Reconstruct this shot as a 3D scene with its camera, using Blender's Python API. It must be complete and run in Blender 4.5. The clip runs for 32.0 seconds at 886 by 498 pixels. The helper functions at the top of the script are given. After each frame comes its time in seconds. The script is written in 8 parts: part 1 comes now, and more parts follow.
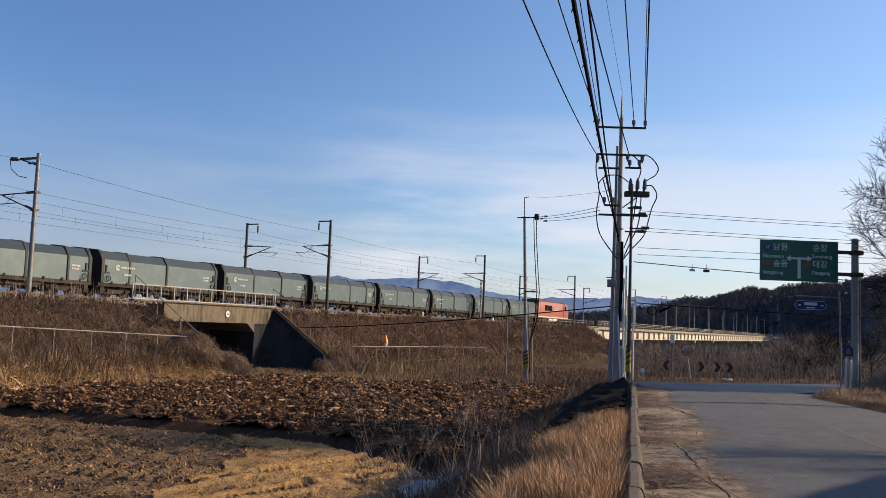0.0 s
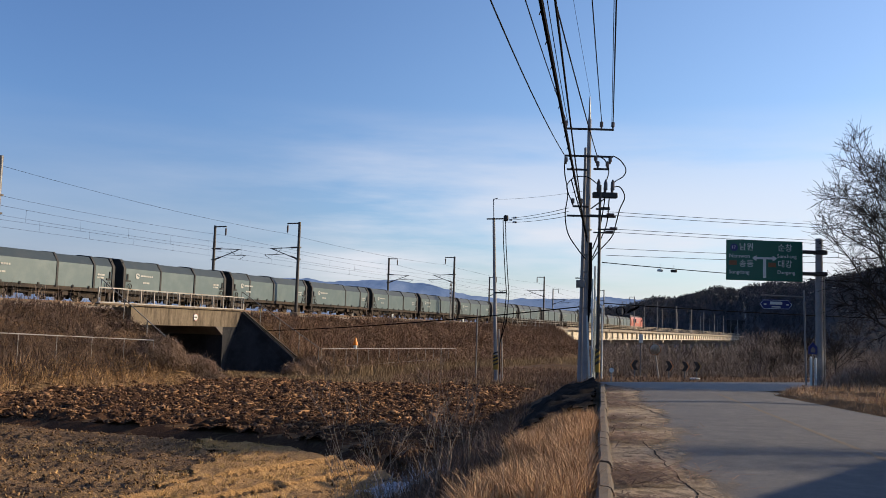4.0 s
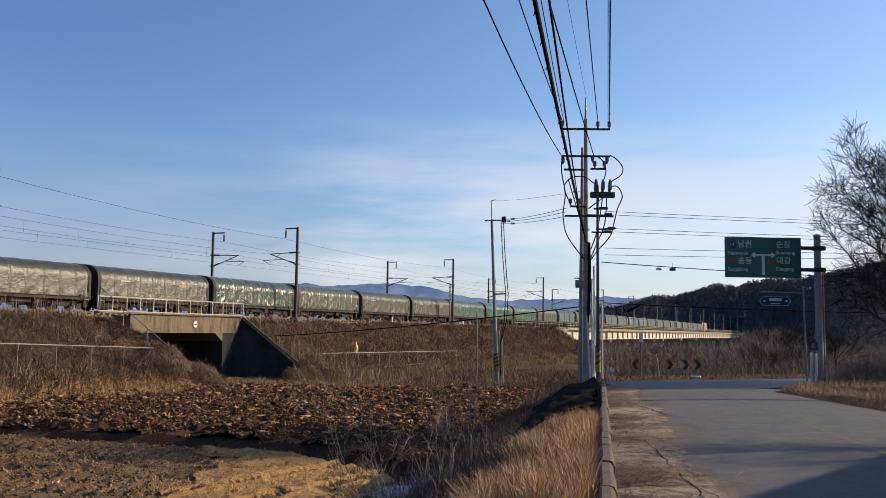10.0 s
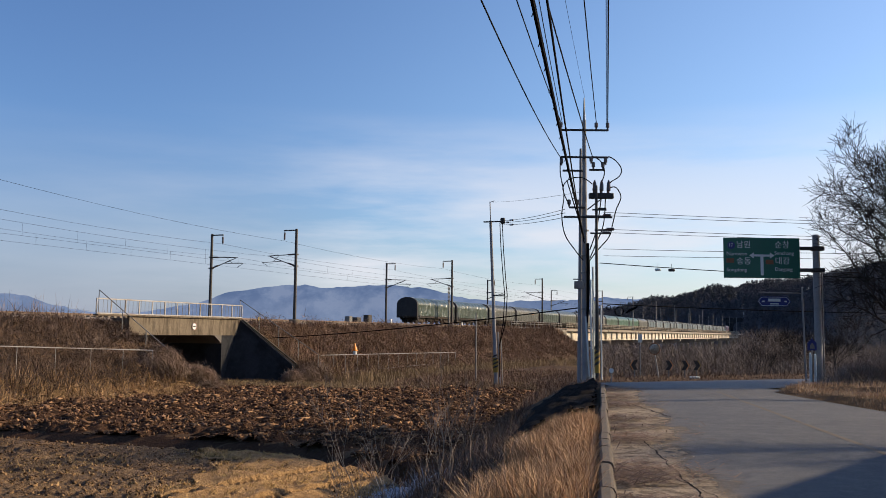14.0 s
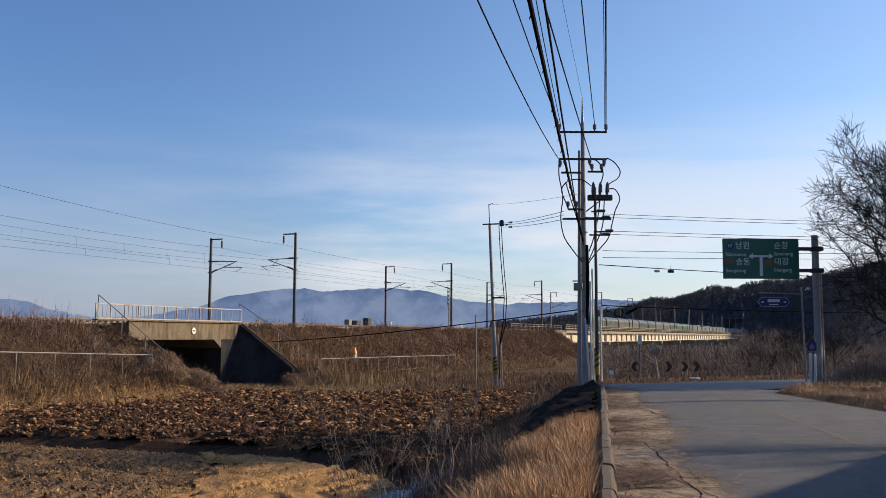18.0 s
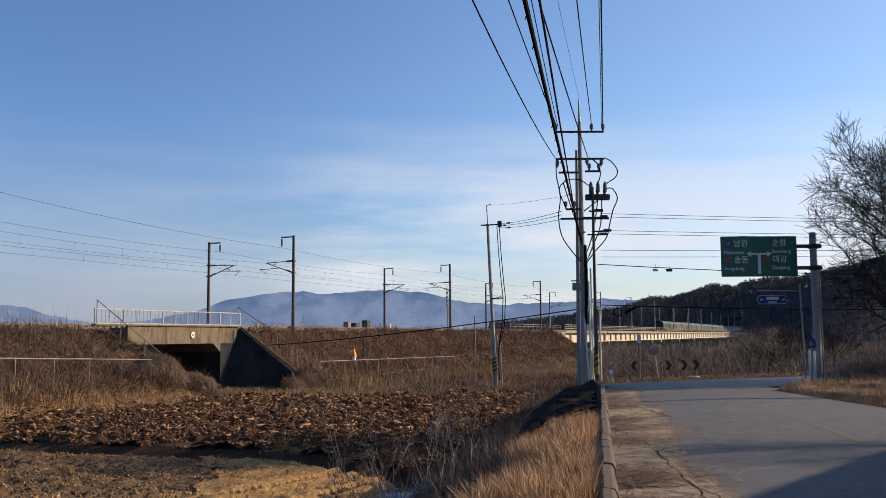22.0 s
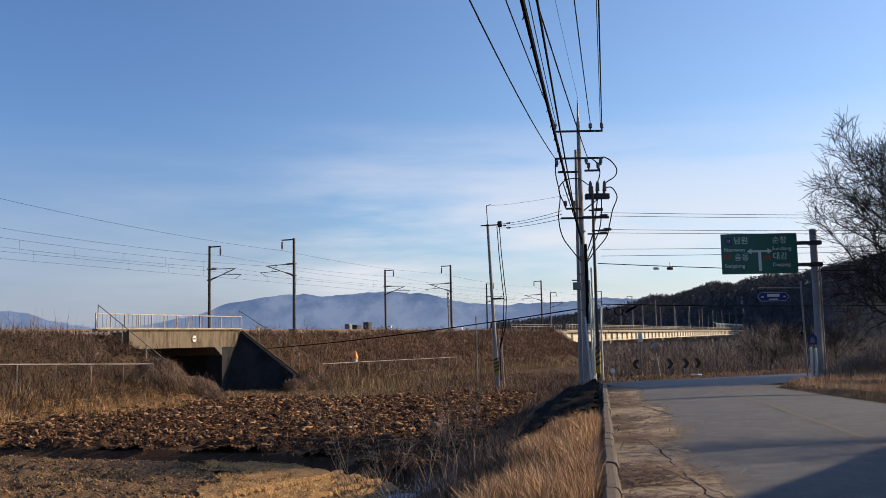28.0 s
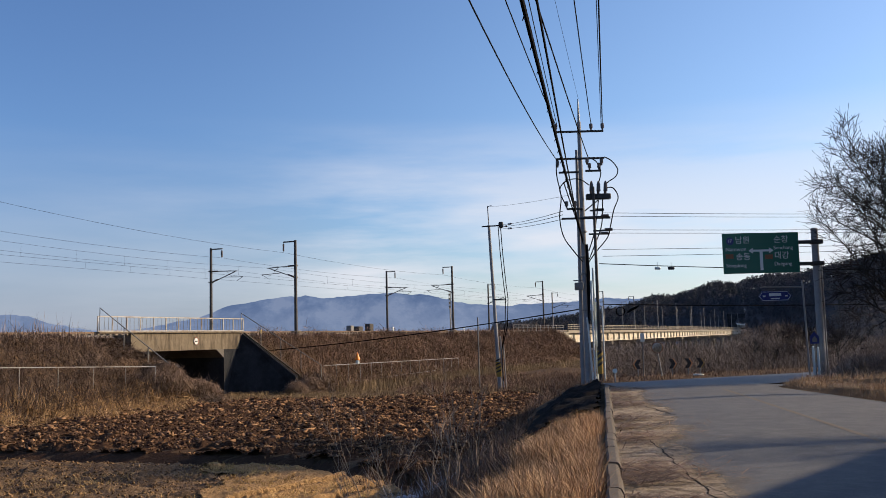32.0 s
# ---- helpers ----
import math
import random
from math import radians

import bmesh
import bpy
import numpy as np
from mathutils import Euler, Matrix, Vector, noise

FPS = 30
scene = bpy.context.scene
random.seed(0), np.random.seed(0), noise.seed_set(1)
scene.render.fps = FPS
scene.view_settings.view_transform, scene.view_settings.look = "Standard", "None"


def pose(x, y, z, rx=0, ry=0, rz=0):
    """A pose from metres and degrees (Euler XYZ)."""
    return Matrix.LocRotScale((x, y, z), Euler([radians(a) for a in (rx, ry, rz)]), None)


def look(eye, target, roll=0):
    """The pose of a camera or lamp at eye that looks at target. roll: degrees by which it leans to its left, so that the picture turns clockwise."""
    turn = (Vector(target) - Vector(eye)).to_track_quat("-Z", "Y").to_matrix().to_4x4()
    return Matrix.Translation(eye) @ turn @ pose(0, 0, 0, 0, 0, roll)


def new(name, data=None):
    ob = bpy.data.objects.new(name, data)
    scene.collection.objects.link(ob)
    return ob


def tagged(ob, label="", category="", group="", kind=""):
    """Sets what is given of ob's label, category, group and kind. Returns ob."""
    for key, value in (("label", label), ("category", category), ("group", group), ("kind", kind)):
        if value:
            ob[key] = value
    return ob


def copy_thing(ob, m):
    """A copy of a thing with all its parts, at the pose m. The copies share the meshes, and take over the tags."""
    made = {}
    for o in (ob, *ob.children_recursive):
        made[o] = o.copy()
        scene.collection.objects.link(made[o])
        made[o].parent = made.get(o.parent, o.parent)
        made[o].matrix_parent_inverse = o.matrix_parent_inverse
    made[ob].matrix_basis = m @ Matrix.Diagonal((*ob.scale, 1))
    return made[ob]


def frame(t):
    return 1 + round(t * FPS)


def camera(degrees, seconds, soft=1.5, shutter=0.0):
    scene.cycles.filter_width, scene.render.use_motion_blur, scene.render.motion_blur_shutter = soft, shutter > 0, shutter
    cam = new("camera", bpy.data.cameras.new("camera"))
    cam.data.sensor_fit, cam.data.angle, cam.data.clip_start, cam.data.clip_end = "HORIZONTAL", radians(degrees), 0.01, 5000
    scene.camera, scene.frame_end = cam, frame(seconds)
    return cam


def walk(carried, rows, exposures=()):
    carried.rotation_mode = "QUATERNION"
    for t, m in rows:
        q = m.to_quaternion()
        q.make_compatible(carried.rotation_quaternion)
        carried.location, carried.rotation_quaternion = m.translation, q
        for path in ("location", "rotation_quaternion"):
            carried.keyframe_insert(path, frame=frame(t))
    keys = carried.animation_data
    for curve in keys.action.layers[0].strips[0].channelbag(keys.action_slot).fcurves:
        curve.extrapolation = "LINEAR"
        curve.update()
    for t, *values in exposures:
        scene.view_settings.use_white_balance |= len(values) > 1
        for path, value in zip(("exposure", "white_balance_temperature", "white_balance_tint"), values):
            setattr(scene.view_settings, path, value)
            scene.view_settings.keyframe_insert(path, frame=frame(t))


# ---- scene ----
# Camera: hand-held on the road's edge, it only turns. Rows: seconds, heading, tilt, lean in degrees.
EYE = Vector((0.0, 0.0, 1.65))
PATH = [
    (0.0, -2.21, 4.79, 2.19), (0.5, -1.56, 4.81, 2.16), (1.0, -0.88, 4.83, 2.06), (1.5, -0.91, 4.85, 2.07),
    (2.0, -0.91, 4.89, 2.07), (2.5, -0.87, 4.89, 1.99), (3.0, -0.88, 4.93, 1.95), (3.5, -0.46, 4.95, 1.91),
    (5.5, -0.31, 4.96, 1.51), (6.0, -0.42, 4.97, 1.35), (6.5, -0.48, 5.00, 1.26), (7.0, -0.44, 5.02, 1.12),
    (7.5, -0.37, 5.00, 1.07), (8.0, -0.32, 5.04, 0.95), (8.5, -0.33, 5.04, 0.88), (9.0, -0.33, 5.04, 0.82),
    (9.5, -0.28, 5.06, 0.76), (10.0, -0.22, 5.11, 0.73), (10.5, -0.18, 5.14, 0.74), (11.0, -0.19, 5.12, 0.75),
    (11.5, -0.15, 5.15, 0.66), (12.0, -0.15, 5.20, 0.57), (12.5, -0.16, 5.21, 0.56), (13.0, -0.15, 5.16, 0.57),
    (13.5, -0.14, 5.20, 0.51), (14.0, -0.15, 5.20, 0.55), (14.5, -0.15, 5.22, 0.56), (16.5, -0.14, 5.29, 0.36),
    (17.0, -0.14, 5.33, 0.31), (17.5, -0.17, 5.33, 0.26), (18.0, -0.10, 5.37, 0.18), (18.5, -0.09, 5.39, 0.10),
    (19.0, -0.07, 5.42, -0.01), (19.5, -0.05, 5.46, -0.06), (20.0, -0.01, 5.43, -0.16), (20.5, -0.00, 5.44, -0.22),
    (21.0, 0.00, 5.43, -0.30), (21.5, 0.03, 5.47, -0.39), (22.0, 0.01, 5.45, -0.47), (22.5, 0.01, 5.49, -0.50),
    (23.0, -0.01, 5.48, -0.56), (23.5, -0.01, 5.47, -0.63), (24.0, 0.00, 5.50, -0.70), (24.5, -0.00, 5.51, -0.71),
    (25.0, -0.02, 5.53, -0.80), (25.5, -0.01, 5.56, -0.84), (27.5, -0.01, 5.54, -1.07), (28.0, -0.01, 5.51, -1.14),
    (28.5, -0.02, 5.51, -1.19), (29.0, -0.01, 5.54, -1.26), (29.5, -0.01, 5.56, -1.29), (30.0, -0.02, 5.57, -1.33),
    (30.5, -0.05, 5.55, -1.39), (31.0, -0.07, 5.54, -1.44), (31.5, -0.09, 5.58, -1.45), (32.0, -0.09, 5.58, -1.45),
]


def aim(heading, tilt, lean):
    h, e = radians(heading), radians(tilt)
    way = Vector((math.sin(h) * math.cos(e), math.cos(h) * math.cos(e), math.sin(e)))
    return look(EYE, EYE + way * 10, lean)


cam = camera(51.5, 32.0, soft=0.7)
walk(cam, [(t, aim(h, e, r)) for t, h, e, r in PATH], exposures=[(0.0, 0.5), (32.0, 0.5)])

# ---- light ----
SUN_AZ, SUN_EL = 76.0, 21.0     # degrees, clockwise from +y, and above the horizon
sun_way = Vector((math.sin(radians(SUN_AZ)) * math.cos(radians(SUN_EL)),
                  math.cos(radians(SUN_AZ)) * math.cos(radians(SUN_EL)), math.sin(radians(SUN_EL))))
sun = new("sun", bpy.data.lights.new("sun", "SUN"))
sun.data.energy, sun.data.angle, sun.data.color = 5.0, radians(0.6), (1.0, 0.77, 0.51)
sun.matrix_world = look(sun_way * 50, (0, 0, 0))

world = bpy.data.worlds.new("sky")
scene.world = world
world.use_nodes = True
wn = world.node_tree
wn.nodes.clear()
sky = wn.nodes.new("ShaderNodeTexSky")
sky.sky_type, sky.sun_disc = "NISHITA", False
sky.sun_elevation, sky.sun_rotation = radians(SUN_EL), radians(SUN_AZ)
sky.air_density, sky.dust_density, sky.ozone_density = 1.0, 1.0, 4.0
wbg, wout = wn.nodes.new("ShaderNodeBackground"), wn.nodes.new("ShaderNodeOutputWorld")
wbg.inputs["Strength"].default_value = 0.119
wtint = wn.nodes.new("ShaderNodeMix")
wtint.data_type, wtint.blend_type = "RGBA", "MULTIPLY"
wtint.inputs[0].default_value = 1.0
wn.links.new(sky.outputs[0], wtint.inputs[6])
# the clear sky is deepest a quarter turn from the sun
wdeep = wn.nodes.new("ShaderNodeValToRGB")
wdeep.color_ramp.interpolation = "EASE"
wdeep.color_ramp.elements[0].position, wdeep.color_ramp.elements[0].color = 0.27, (0.69, 0.77, 0.93, 1)
wdeep.color_ramp.elements[1].position, wdeep.color_ramp.elements[1].color = 0.66, (1.06, 1.06, 1.12, 1)
wn.links.new(wdeep.outputs[0], wtint.inputs[7])
# thin streaks of cloud low over the horizon
wtc, wmap, wnoise = wn.nodes.new("ShaderNodeTexCoord"), wn.nodes.new("ShaderNodeMapping"), wn.nodes.new("ShaderNodeTexNoise")
wmap.inputs["Scale"].default_value = (1.6, 1.6, 11.0)
wmap.inputs["Location"].default_value = (0.35, 0.0, 0.2)
wnoise.inputs["Scale"].default_value, wnoise.inputs["Detail"].default_value, wnoise.inputs["Roughness"].default_value = 1.7, 7.0, 0.55
wsep = wn.nodes.new("ShaderNodeSeparateXYZ")
wveil, wband, wside = (wn.nodes.new("ShaderNodeValToRGB") for i in range(3))
wmul, wall, wcloud = wn.nodes.new("ShaderNodeMath"), wn.nodes.new("ShaderNodeMath"), wn.nodes.new("ShaderNodeMix")
# duller haze low in the sky on the side away from the sun
wlow, waway, wdull, whaze = wn.nodes.new("ShaderNodeValToRGB"), wn.nodes.new("ShaderNodeMath"), wn.nodes.new("ShaderNodeMath"), wn.nodes.new("ShaderNodeMix")
waway.operation, waway.inputs[0].default_value, wdull.operation, whaze.data_type = "SUBTRACT", 1.0, "MULTIPLY", "RGBA"
whaze.inputs[7].default_value = (2.15, 2.4, 3.2, 1)
wspan = wn.nodes.new("ShaderNodeMapRange")
wspan.inputs["From Min"].default_value, wspan.inputs["From Max"].default_value = -1.0, 1.0
for node, stops in ((wveil, ((0.33, 0.0), (0.57, 1.0))), (wband, ((0.0, 0.8), (0.09, 0.85), (0.15, 0.6), (0.24, 0.0))), (wlow, ((0.0, 0.85), (0.05, 0.7), (0.12, 0.35), (0.22, 0.0))), (wside, ((0.30, 0.12), (0.40, 0.35), (0.46, 1.0), (1.0, 0.8)))):
    el = node.color_ramp.elements
    while len(el) < len(stops):
        el.new(0.5)
    for e, (p, v) in zip(el, stops):
        e.position, e.color = p, (v, v, v, 1)
wmul.operation = wall.operation = "MULTIPLY"
wcloud.data_type = "RGBA"
wcloud.inputs[7].default_value = (5.0, 5.0, 5.4, 1)
for a, b in ((wtc.outputs["Generated"], wmap.inputs[0]), (wmap.outputs[0], wnoise.inputs["Vector"]), (wtc.outputs["Generated"], wsep.inputs[0]), (wnoise.outputs[0], wveil.inputs[0]), (wsep.outputs[2], wband.inputs[0]),
             (wveil.outputs[0], wmul.inputs[0]), (wband.outputs[0], wmul.inputs[1]), (wsep.outputs[0], wspan.inputs[0]), (wspan.outputs[0], wside.inputs[0]), (wspan.outputs[0], wdeep.inputs[0]), (wmul.outputs[0], wall.inputs[0]), (wside.outputs[0], wall.inputs[1]), (wall.outputs[0], wcloud.inputs[0]), (wsep.outputs[2], wlow.inputs[0]), (wside.outputs[0], waway.inputs[1]), (waway.outputs[0], wdull.inputs[0]), (wlow.outputs[0], wdull.inputs[1]), (wdull.outputs[0], whaze.inputs[0]), (wtint.outputs[2], whaze.inputs[6]), (whaze.outputs[2], wcloud.inputs[6]), (wcloud.outputs[2], wbg.inputs[0]), (wbg.outputs[0], wout.inputs[0])):
    wn.links.new(a, b)


# ---- materials ----
def node_mat(name, rough=0.8, metal=0.0, spec=0.3):
    m = bpy.data.materials.new(name)
    m.use_nodes = True
    nt = m.node_tree
    b = nt.nodes["Principled BSDF"]
    b.inputs["Roughness"].default_value = rough
    b.inputs["Metallic"].default_value = metal
    b.inputs["Specular IOR Level"].default_value = spec
    return m, nt, b


def ramp(nt, fac, stops):
    r = nt.nodes.new("ShaderNodeValToRGB")
    el = r.color_ramp.elements
    while len(el) < len(stops):
        el.new(0.5)
    for e, (p, c) in zip(el, stops):
        e.position, e.color = p, (*c, 1)
    nt.links.new(fac, r.inputs[0])
    return r.outputs[0]


def noise_tex(nt, scale, detail=4.0, rough=0.6, stretch=None, space="Object"):
    tc = nt.nodes.new("ShaderNodeTexCoord")
    n = nt.nodes.new("ShaderNodeTexNoise")
    n.inputs["Scale"].default_value, n.inputs["Detail"].default_value, n.inputs["Roughness"].default_value = scale, detail, rough
    src = tc.outputs[space]
    if stretch:
        mp = nt.nodes.new("ShaderNodeMapping")
        mp.inputs["Scale"].default_value = stretch
        nt.links.new(src, mp.inputs[0])
        src = mp.outputs[0]
    nt.links.new(src, n.inputs["Vector"])
    return n.outputs[0]


def mixed(nt, fac, a, b, kind="MIX"):
    m = nt.nodes.new("ShaderNodeMix")
    m.data_type, m.blend_type = "RGBA", kind
    for sock, v in ((m.inputs[0], fac), (m.inputs[6], a), (m.inputs[7], b)):
        if hasattr(v, "is_linked"):
            nt.links.new(v, sock)
        elif isinstance(v, tuple):
            sock.default_value = (*v, 1)
        else:
            sock.default_value = v
    return m.outputs[2]


def bumped(nt, b, height, strength=0.4, dist=0.02):
    k = nt.nodes.new("ShaderNodeBump")
    k.inputs["Strength"].default_value, k.inputs["Distance"].default_value = strength, dist
    nt.links.new(height, k.inputs["Height"])
    nt.links.new(k.outputs[0], b.inputs["Normal"])


def mottled(name, c1, c2, scale=3.0, fine=40.0, rough=0.85, metal=0.0, bump=0.3, dist=0.01, stretch=None, spec=0.3, dirt=None):
    """A surface with variation at a large and a fine scale, and an optional third colour in stains."""
    m, nt, b = node_mat(name, rough, metal, spec)
    big = noise_tex(nt, scale, 5.0, 0.65, stretch)
    small = noise_tex(nt, fine, 4.0, 0.7, stretch)
    col = ramp(nt, big, [(0.3, c1), (0.7, c2)])
    dark = tuple(c * 0.62 for c in c1)
    col = mixed(nt, ramp(nt, small, [(0.42, (0.55,) * 3), (0.62, (0,) * 3)]), col, dark)
    if dirt:
        st = noise_tex(nt, scale * 0.35, 6.0, 0.7, stretch)
        col = mixed(nt, ramp(nt, st, [(0.48, (0,) * 3), (0.62, (0.85,) * 3)]), col, dirt)
    nt.links.new(col, b.inputs["Base Color"])
    if bump:
        bumped(nt, b, small, bump, dist)
    return m


def strands(name, cols, rough=0.75, patchy=0.45):
    """Stalks, leaves and clods: each island takes its own colour out of a range."""
    m, nt, b = node_mat(name, rough, 0.0, 0.2)
    g = nt.nodes.new("ShaderNodeNewGeometry")
    n = len(cols)
    col = ramp(nt, g.outputs["Random Per Island"], [(i / max(1, n - 1), c) for i, c in enumerate(cols)])
    patch = noise_tex(nt, 0.35, 3.0, 0.6)
    col = mixed(nt, ramp(nt, patch, [(0.35, (patchy,) * 3), (0.65, (0,) * 3)]), col, tuple(c * 0.5 for c in cols[0]))
    nt.links.new(col, b.inputs["Base Color"])
    return m


def painted(name, col, rough=0.45, metal=0.0, wear=(0.18, 0.13, 0.09), amount=0.35, scale=6.0):
    """Paint with grime and chips."""
    m, nt, b = node_mat(name, rough, metal, 0.4)
    big = noise_tex(nt, scale, 6.0, 0.7)
    fine = noise_tex(nt, scale * 9, 3.0, 0.6)
    c = mixed(nt, ramp(nt, big, [(0.45, (0,) * 3), (0.75, (amount,) * 3)]), col, wear)
    c = mixed(nt, ramp(nt, fine, [(0.55, (0,) * 3), (0.8, (0.3,) * 3)]), c, tuple(x * 0.6 for x in col))
    nt.links.new(c, b.inputs["Base Color"])
    bumped(nt, b, fine, 0.15, 0.004)
    return m


def soil_mat():
    """Ground: straw-brown plain, dark ploughed loam, greener beside the road; chosen by broad noise and place."""
    m, nt, b = node_mat("earth", 0.95, 0.0, 0.05)
    big, mid, fine = noise_tex(nt, 0.12, 5, 0.6), noise_tex(nt, 1.4, 6, 0.7), noise_tex(nt, 14.0, 5, 0.75)
    col = ramp(nt, big, [(0.3, (0.10, 0.062, 0.036)), (0.55, (0.16, 0.10, 0.055)), (0.75, (0.22, 0.15, 0.08))])
    col = mixed(nt, ramp(nt, mid, [(0.4, (0.6,) * 3), (0.62, (0,) * 3)]), col, (0.06, 0.04, 0.027))
    col = mixed(nt, ramp(nt, fine, [(0.45, (0.5,) * 3), (0.65, (0,) * 3)]), col, (0.05, 0.034, 0.024))
    nt.links.new(col, b.inputs["Base Color"])
    bumped(nt, b, fine, 0.7, 0.06)
    return m


def asphalt_mat(name="asphalt", pale=(0.155, 0.152, 0.151), mid_tone=(0.085, 0.09, 0.099), dark=(0.044, 0.046, 0.051), rough=0.88):
    m, nt, b = node_mat(name, rough, 0.0, 0.3)
    big, mid, fine = noise_tex(nt, 0.25, 5, 0.6, (0.35, 1, 1)), noise_tex(nt, 2.2, 6, 0.75), noise_tex(nt, 38.0, 5, 0.85)
    col = ramp(nt, big, [(0.3, tuple(c * 0.85 for c in mid_tone)), (0.7, tuple(c * 1.2 for c in mid_tone))])
    col = mixed(nt, ramp(nt, mid, [(0.42, (0,) * 3), (0.66, (0.75,) * 3)]), col, pale)
    col = mixed(nt, ramp(nt, fine, [(0.38, (0.75,) * 3), (0.6, (0,) * 3)]), col, dark)
    col = mixed(nt, ramp(nt, fine, [(0.58, (0,) * 3), (0.7, (0.5,) * 3)]), col, tuple(c * 1.5 for c in pale))
    nt.links.new(col, b.inputs["Base Color"])
    bumped(nt, b, fine, 0.8, 0.012)
    return m


MAT = {}
MAT["earth"] = soil_mat()
MAT["asphalt"] = asphalt_mat()
MAT["asphalt_new"] = asphalt_mat("asphalt_new", (0.07, 0.078, 0.092), (0.05, 0.058, 0.072), (0.03, 0.034, 0.042), 0.6)
MAT["loam"] = strands("loam_clods", [(0.05, 0.028, 0.018), (0.095, 0.054, 0.033), (0.16, 0.091, 0.052), (0.25, 0.142, 0.078), (0.44, 0.265, 0.145)], 0.95)
MAT["loam_base"] = mottled("ploughed_loam", (0.06, 0.034, 0.022), (0.10, 0.057, 0.034), 0.9, 9.0, 0.95, bump=0.9, dist=0.08, spec=0.05)
MAT["straw_soil"] = mottled("straw_soil", (0.165, 0.105, 0.056), (0.27, 0.172, 0.09), 2.6, 11.0, 0.95, bump=1.0, dist=0.14, stretch=(0.5, 1.6, 1.0), dirt=(0.06, 0.037, 0.023))
MAT["straw_mat"] = mottled("golden_straw", (0.30, 0.178, 0.076), (0.50, 0.31, 0.135), 3.6, 16.0, 0.95, bump=1.0, dist=0.12)


def sand_mat():
    """Dust that thins out away from the kerb (local x) and lies in patches."""
    m, nt, b = node_mat("road_sand", 0.95, 0.0, 0.15)
    tc, sep = nt.nodes.new("ShaderNodeTexCoord"), nt.nodes.new("ShaderNodeSeparateXYZ")
    nt.links.new(tc.outputs["Object"], sep.inputs[0])
    fine, mid = noise_tex(nt, 30.0, 5, 0.75), noise_tex(nt, 1.1, 6, 0.68, (1.0, 0.45, 1.0))
    col = ramp(nt, fine, [(0.35, (0.15, 0.118, 0.083)), (0.5, (0.31, 0.246, 0.172)), (0.7, (0.44, 0.358, 0.262))])
    rot = noise_tex(nt, 3.2, 6, 0.75, (1.0, 1.5, 1.0))
    col = mixed(nt, ramp(nt, rot, [(0.5, (0,) * 3), (0.6, (0.8,) * 3)]), col, (0.075, 0.054, 0.036))
    nt.links.new(col, b.inputs["Base Color"])
    bumped(nt, b, fine, 0.7, 0.02)
    far = nt.nodes.new("ShaderNodeMath")
    far.operation, far.inputs[1].default_value = "MULTIPLY", 0.29
    nt.links.new(sep.outputs[0], far.inputs[0])
    less = nt.nodes.new("ShaderNodeMath")
    less.operation = "SUBTRACT"
    nt.links.new(mid, less.inputs[0])
    nt.links.new(far.outputs[0], less.inputs[1])
    mask = ramp(nt, less.outputs[0], [(0.08, (0,) * 3), (0.3, (1,) * 3)])
    clear, mix = nt.nodes.new("ShaderNodeBsdfTransparent"), nt.nodes.new("ShaderNodeMixShader")
    nt.links.new(mask, mix.inputs[0])
    nt.links.new(clear.outputs[0], mix.inputs[1])
    nt.links.new(b.outputs[0], mix.inputs[2])
    nt.links.new(mix.outputs[0], nt.nodes["Material Output"].inputs[0])
    return m


MAT["straw_clod"] = strands("straw_clods", [(0.10, 0.06, 0.032), (0.20, 0.122, 0.06), (0.36, 0.225, 0.11)], 0.95)
MAT["sand"] = sand_mat()
MAT["concrete"] = mottled("weathered_concrete", (0.21, 0.175, 0.13), (0.28, 0.24, 0.18), 0.8, 16.0, 0.9, bump=0.3, dist=0.01, dirt=(0.10, 0.08, 0.06))
MAT["beam"] = mottled("rust_stained_concrete", (0.12, 0.097, 0.068), (0.21, 0.17, 0.12), 1.9, 14.0, 0.92, bump=0.3, dist=0.01, stretch=(2.2, 2.2, 0.4), dirt=(0.045, 0.034, 0.024))
MAT["concrete_dark"] = mottled("stained_concrete", (0.12, 0.108, 0.093), (0.17, 0.154, 0.132), 0.8, 14.0, 0.92, bump=0.3, dirt=(0.09, 0.08, 0.07))
MAT["kerb"] = mottled("kerb_concrete", (0.085, 0.07, 0.056), (0.13, 0.107, 0.085), 2.4, 45.0, 0.93, bump=0.5, dist=0.008, dirt=(0.06, 0.05, 0.038))
# concrete coloured near-black, with the shade at the underpass painted in
MAT["wall_black"] = mottled("shade_black_concrete", (0.026, 0.028, 0.032), (0.038, 0.039, 0.042), 0.7, 9.0, 0.95, bump=0.3, dirt=(0.012, 0.012, 0.013), spec=0.08)
MAT["pole_concrete"] = mottled("pole_concrete", (0.21, 0.215, 0.22), (0.31, 0.31, 0.31), 2.0, 40.0, 0.85, bump=0.2)
MAT["girder"] = mottled("girder_paint", (0.54, 0.50, 0.41), (0.62, 0.575, 0.48), 0.25, 3.0, 0.6, bump=0.1, dirt=(0.48, 0.40, 0.29))
MAT["deck"] = mottled("deck_concrete", (0.25, 0.225, 0.185), (0.32, 0.29, 0.24), 0.4, 6.0, 0.9, bump=0.2, dirt=(0.18, 0.16, 0.13))
MAT["steel_dark"] = mottled("dark_steel", (0.035, 0.036, 0.038), (0.06, 0.058, 0.056), 3.0, 30.0, 0.6, 0.5, bump=0.1)
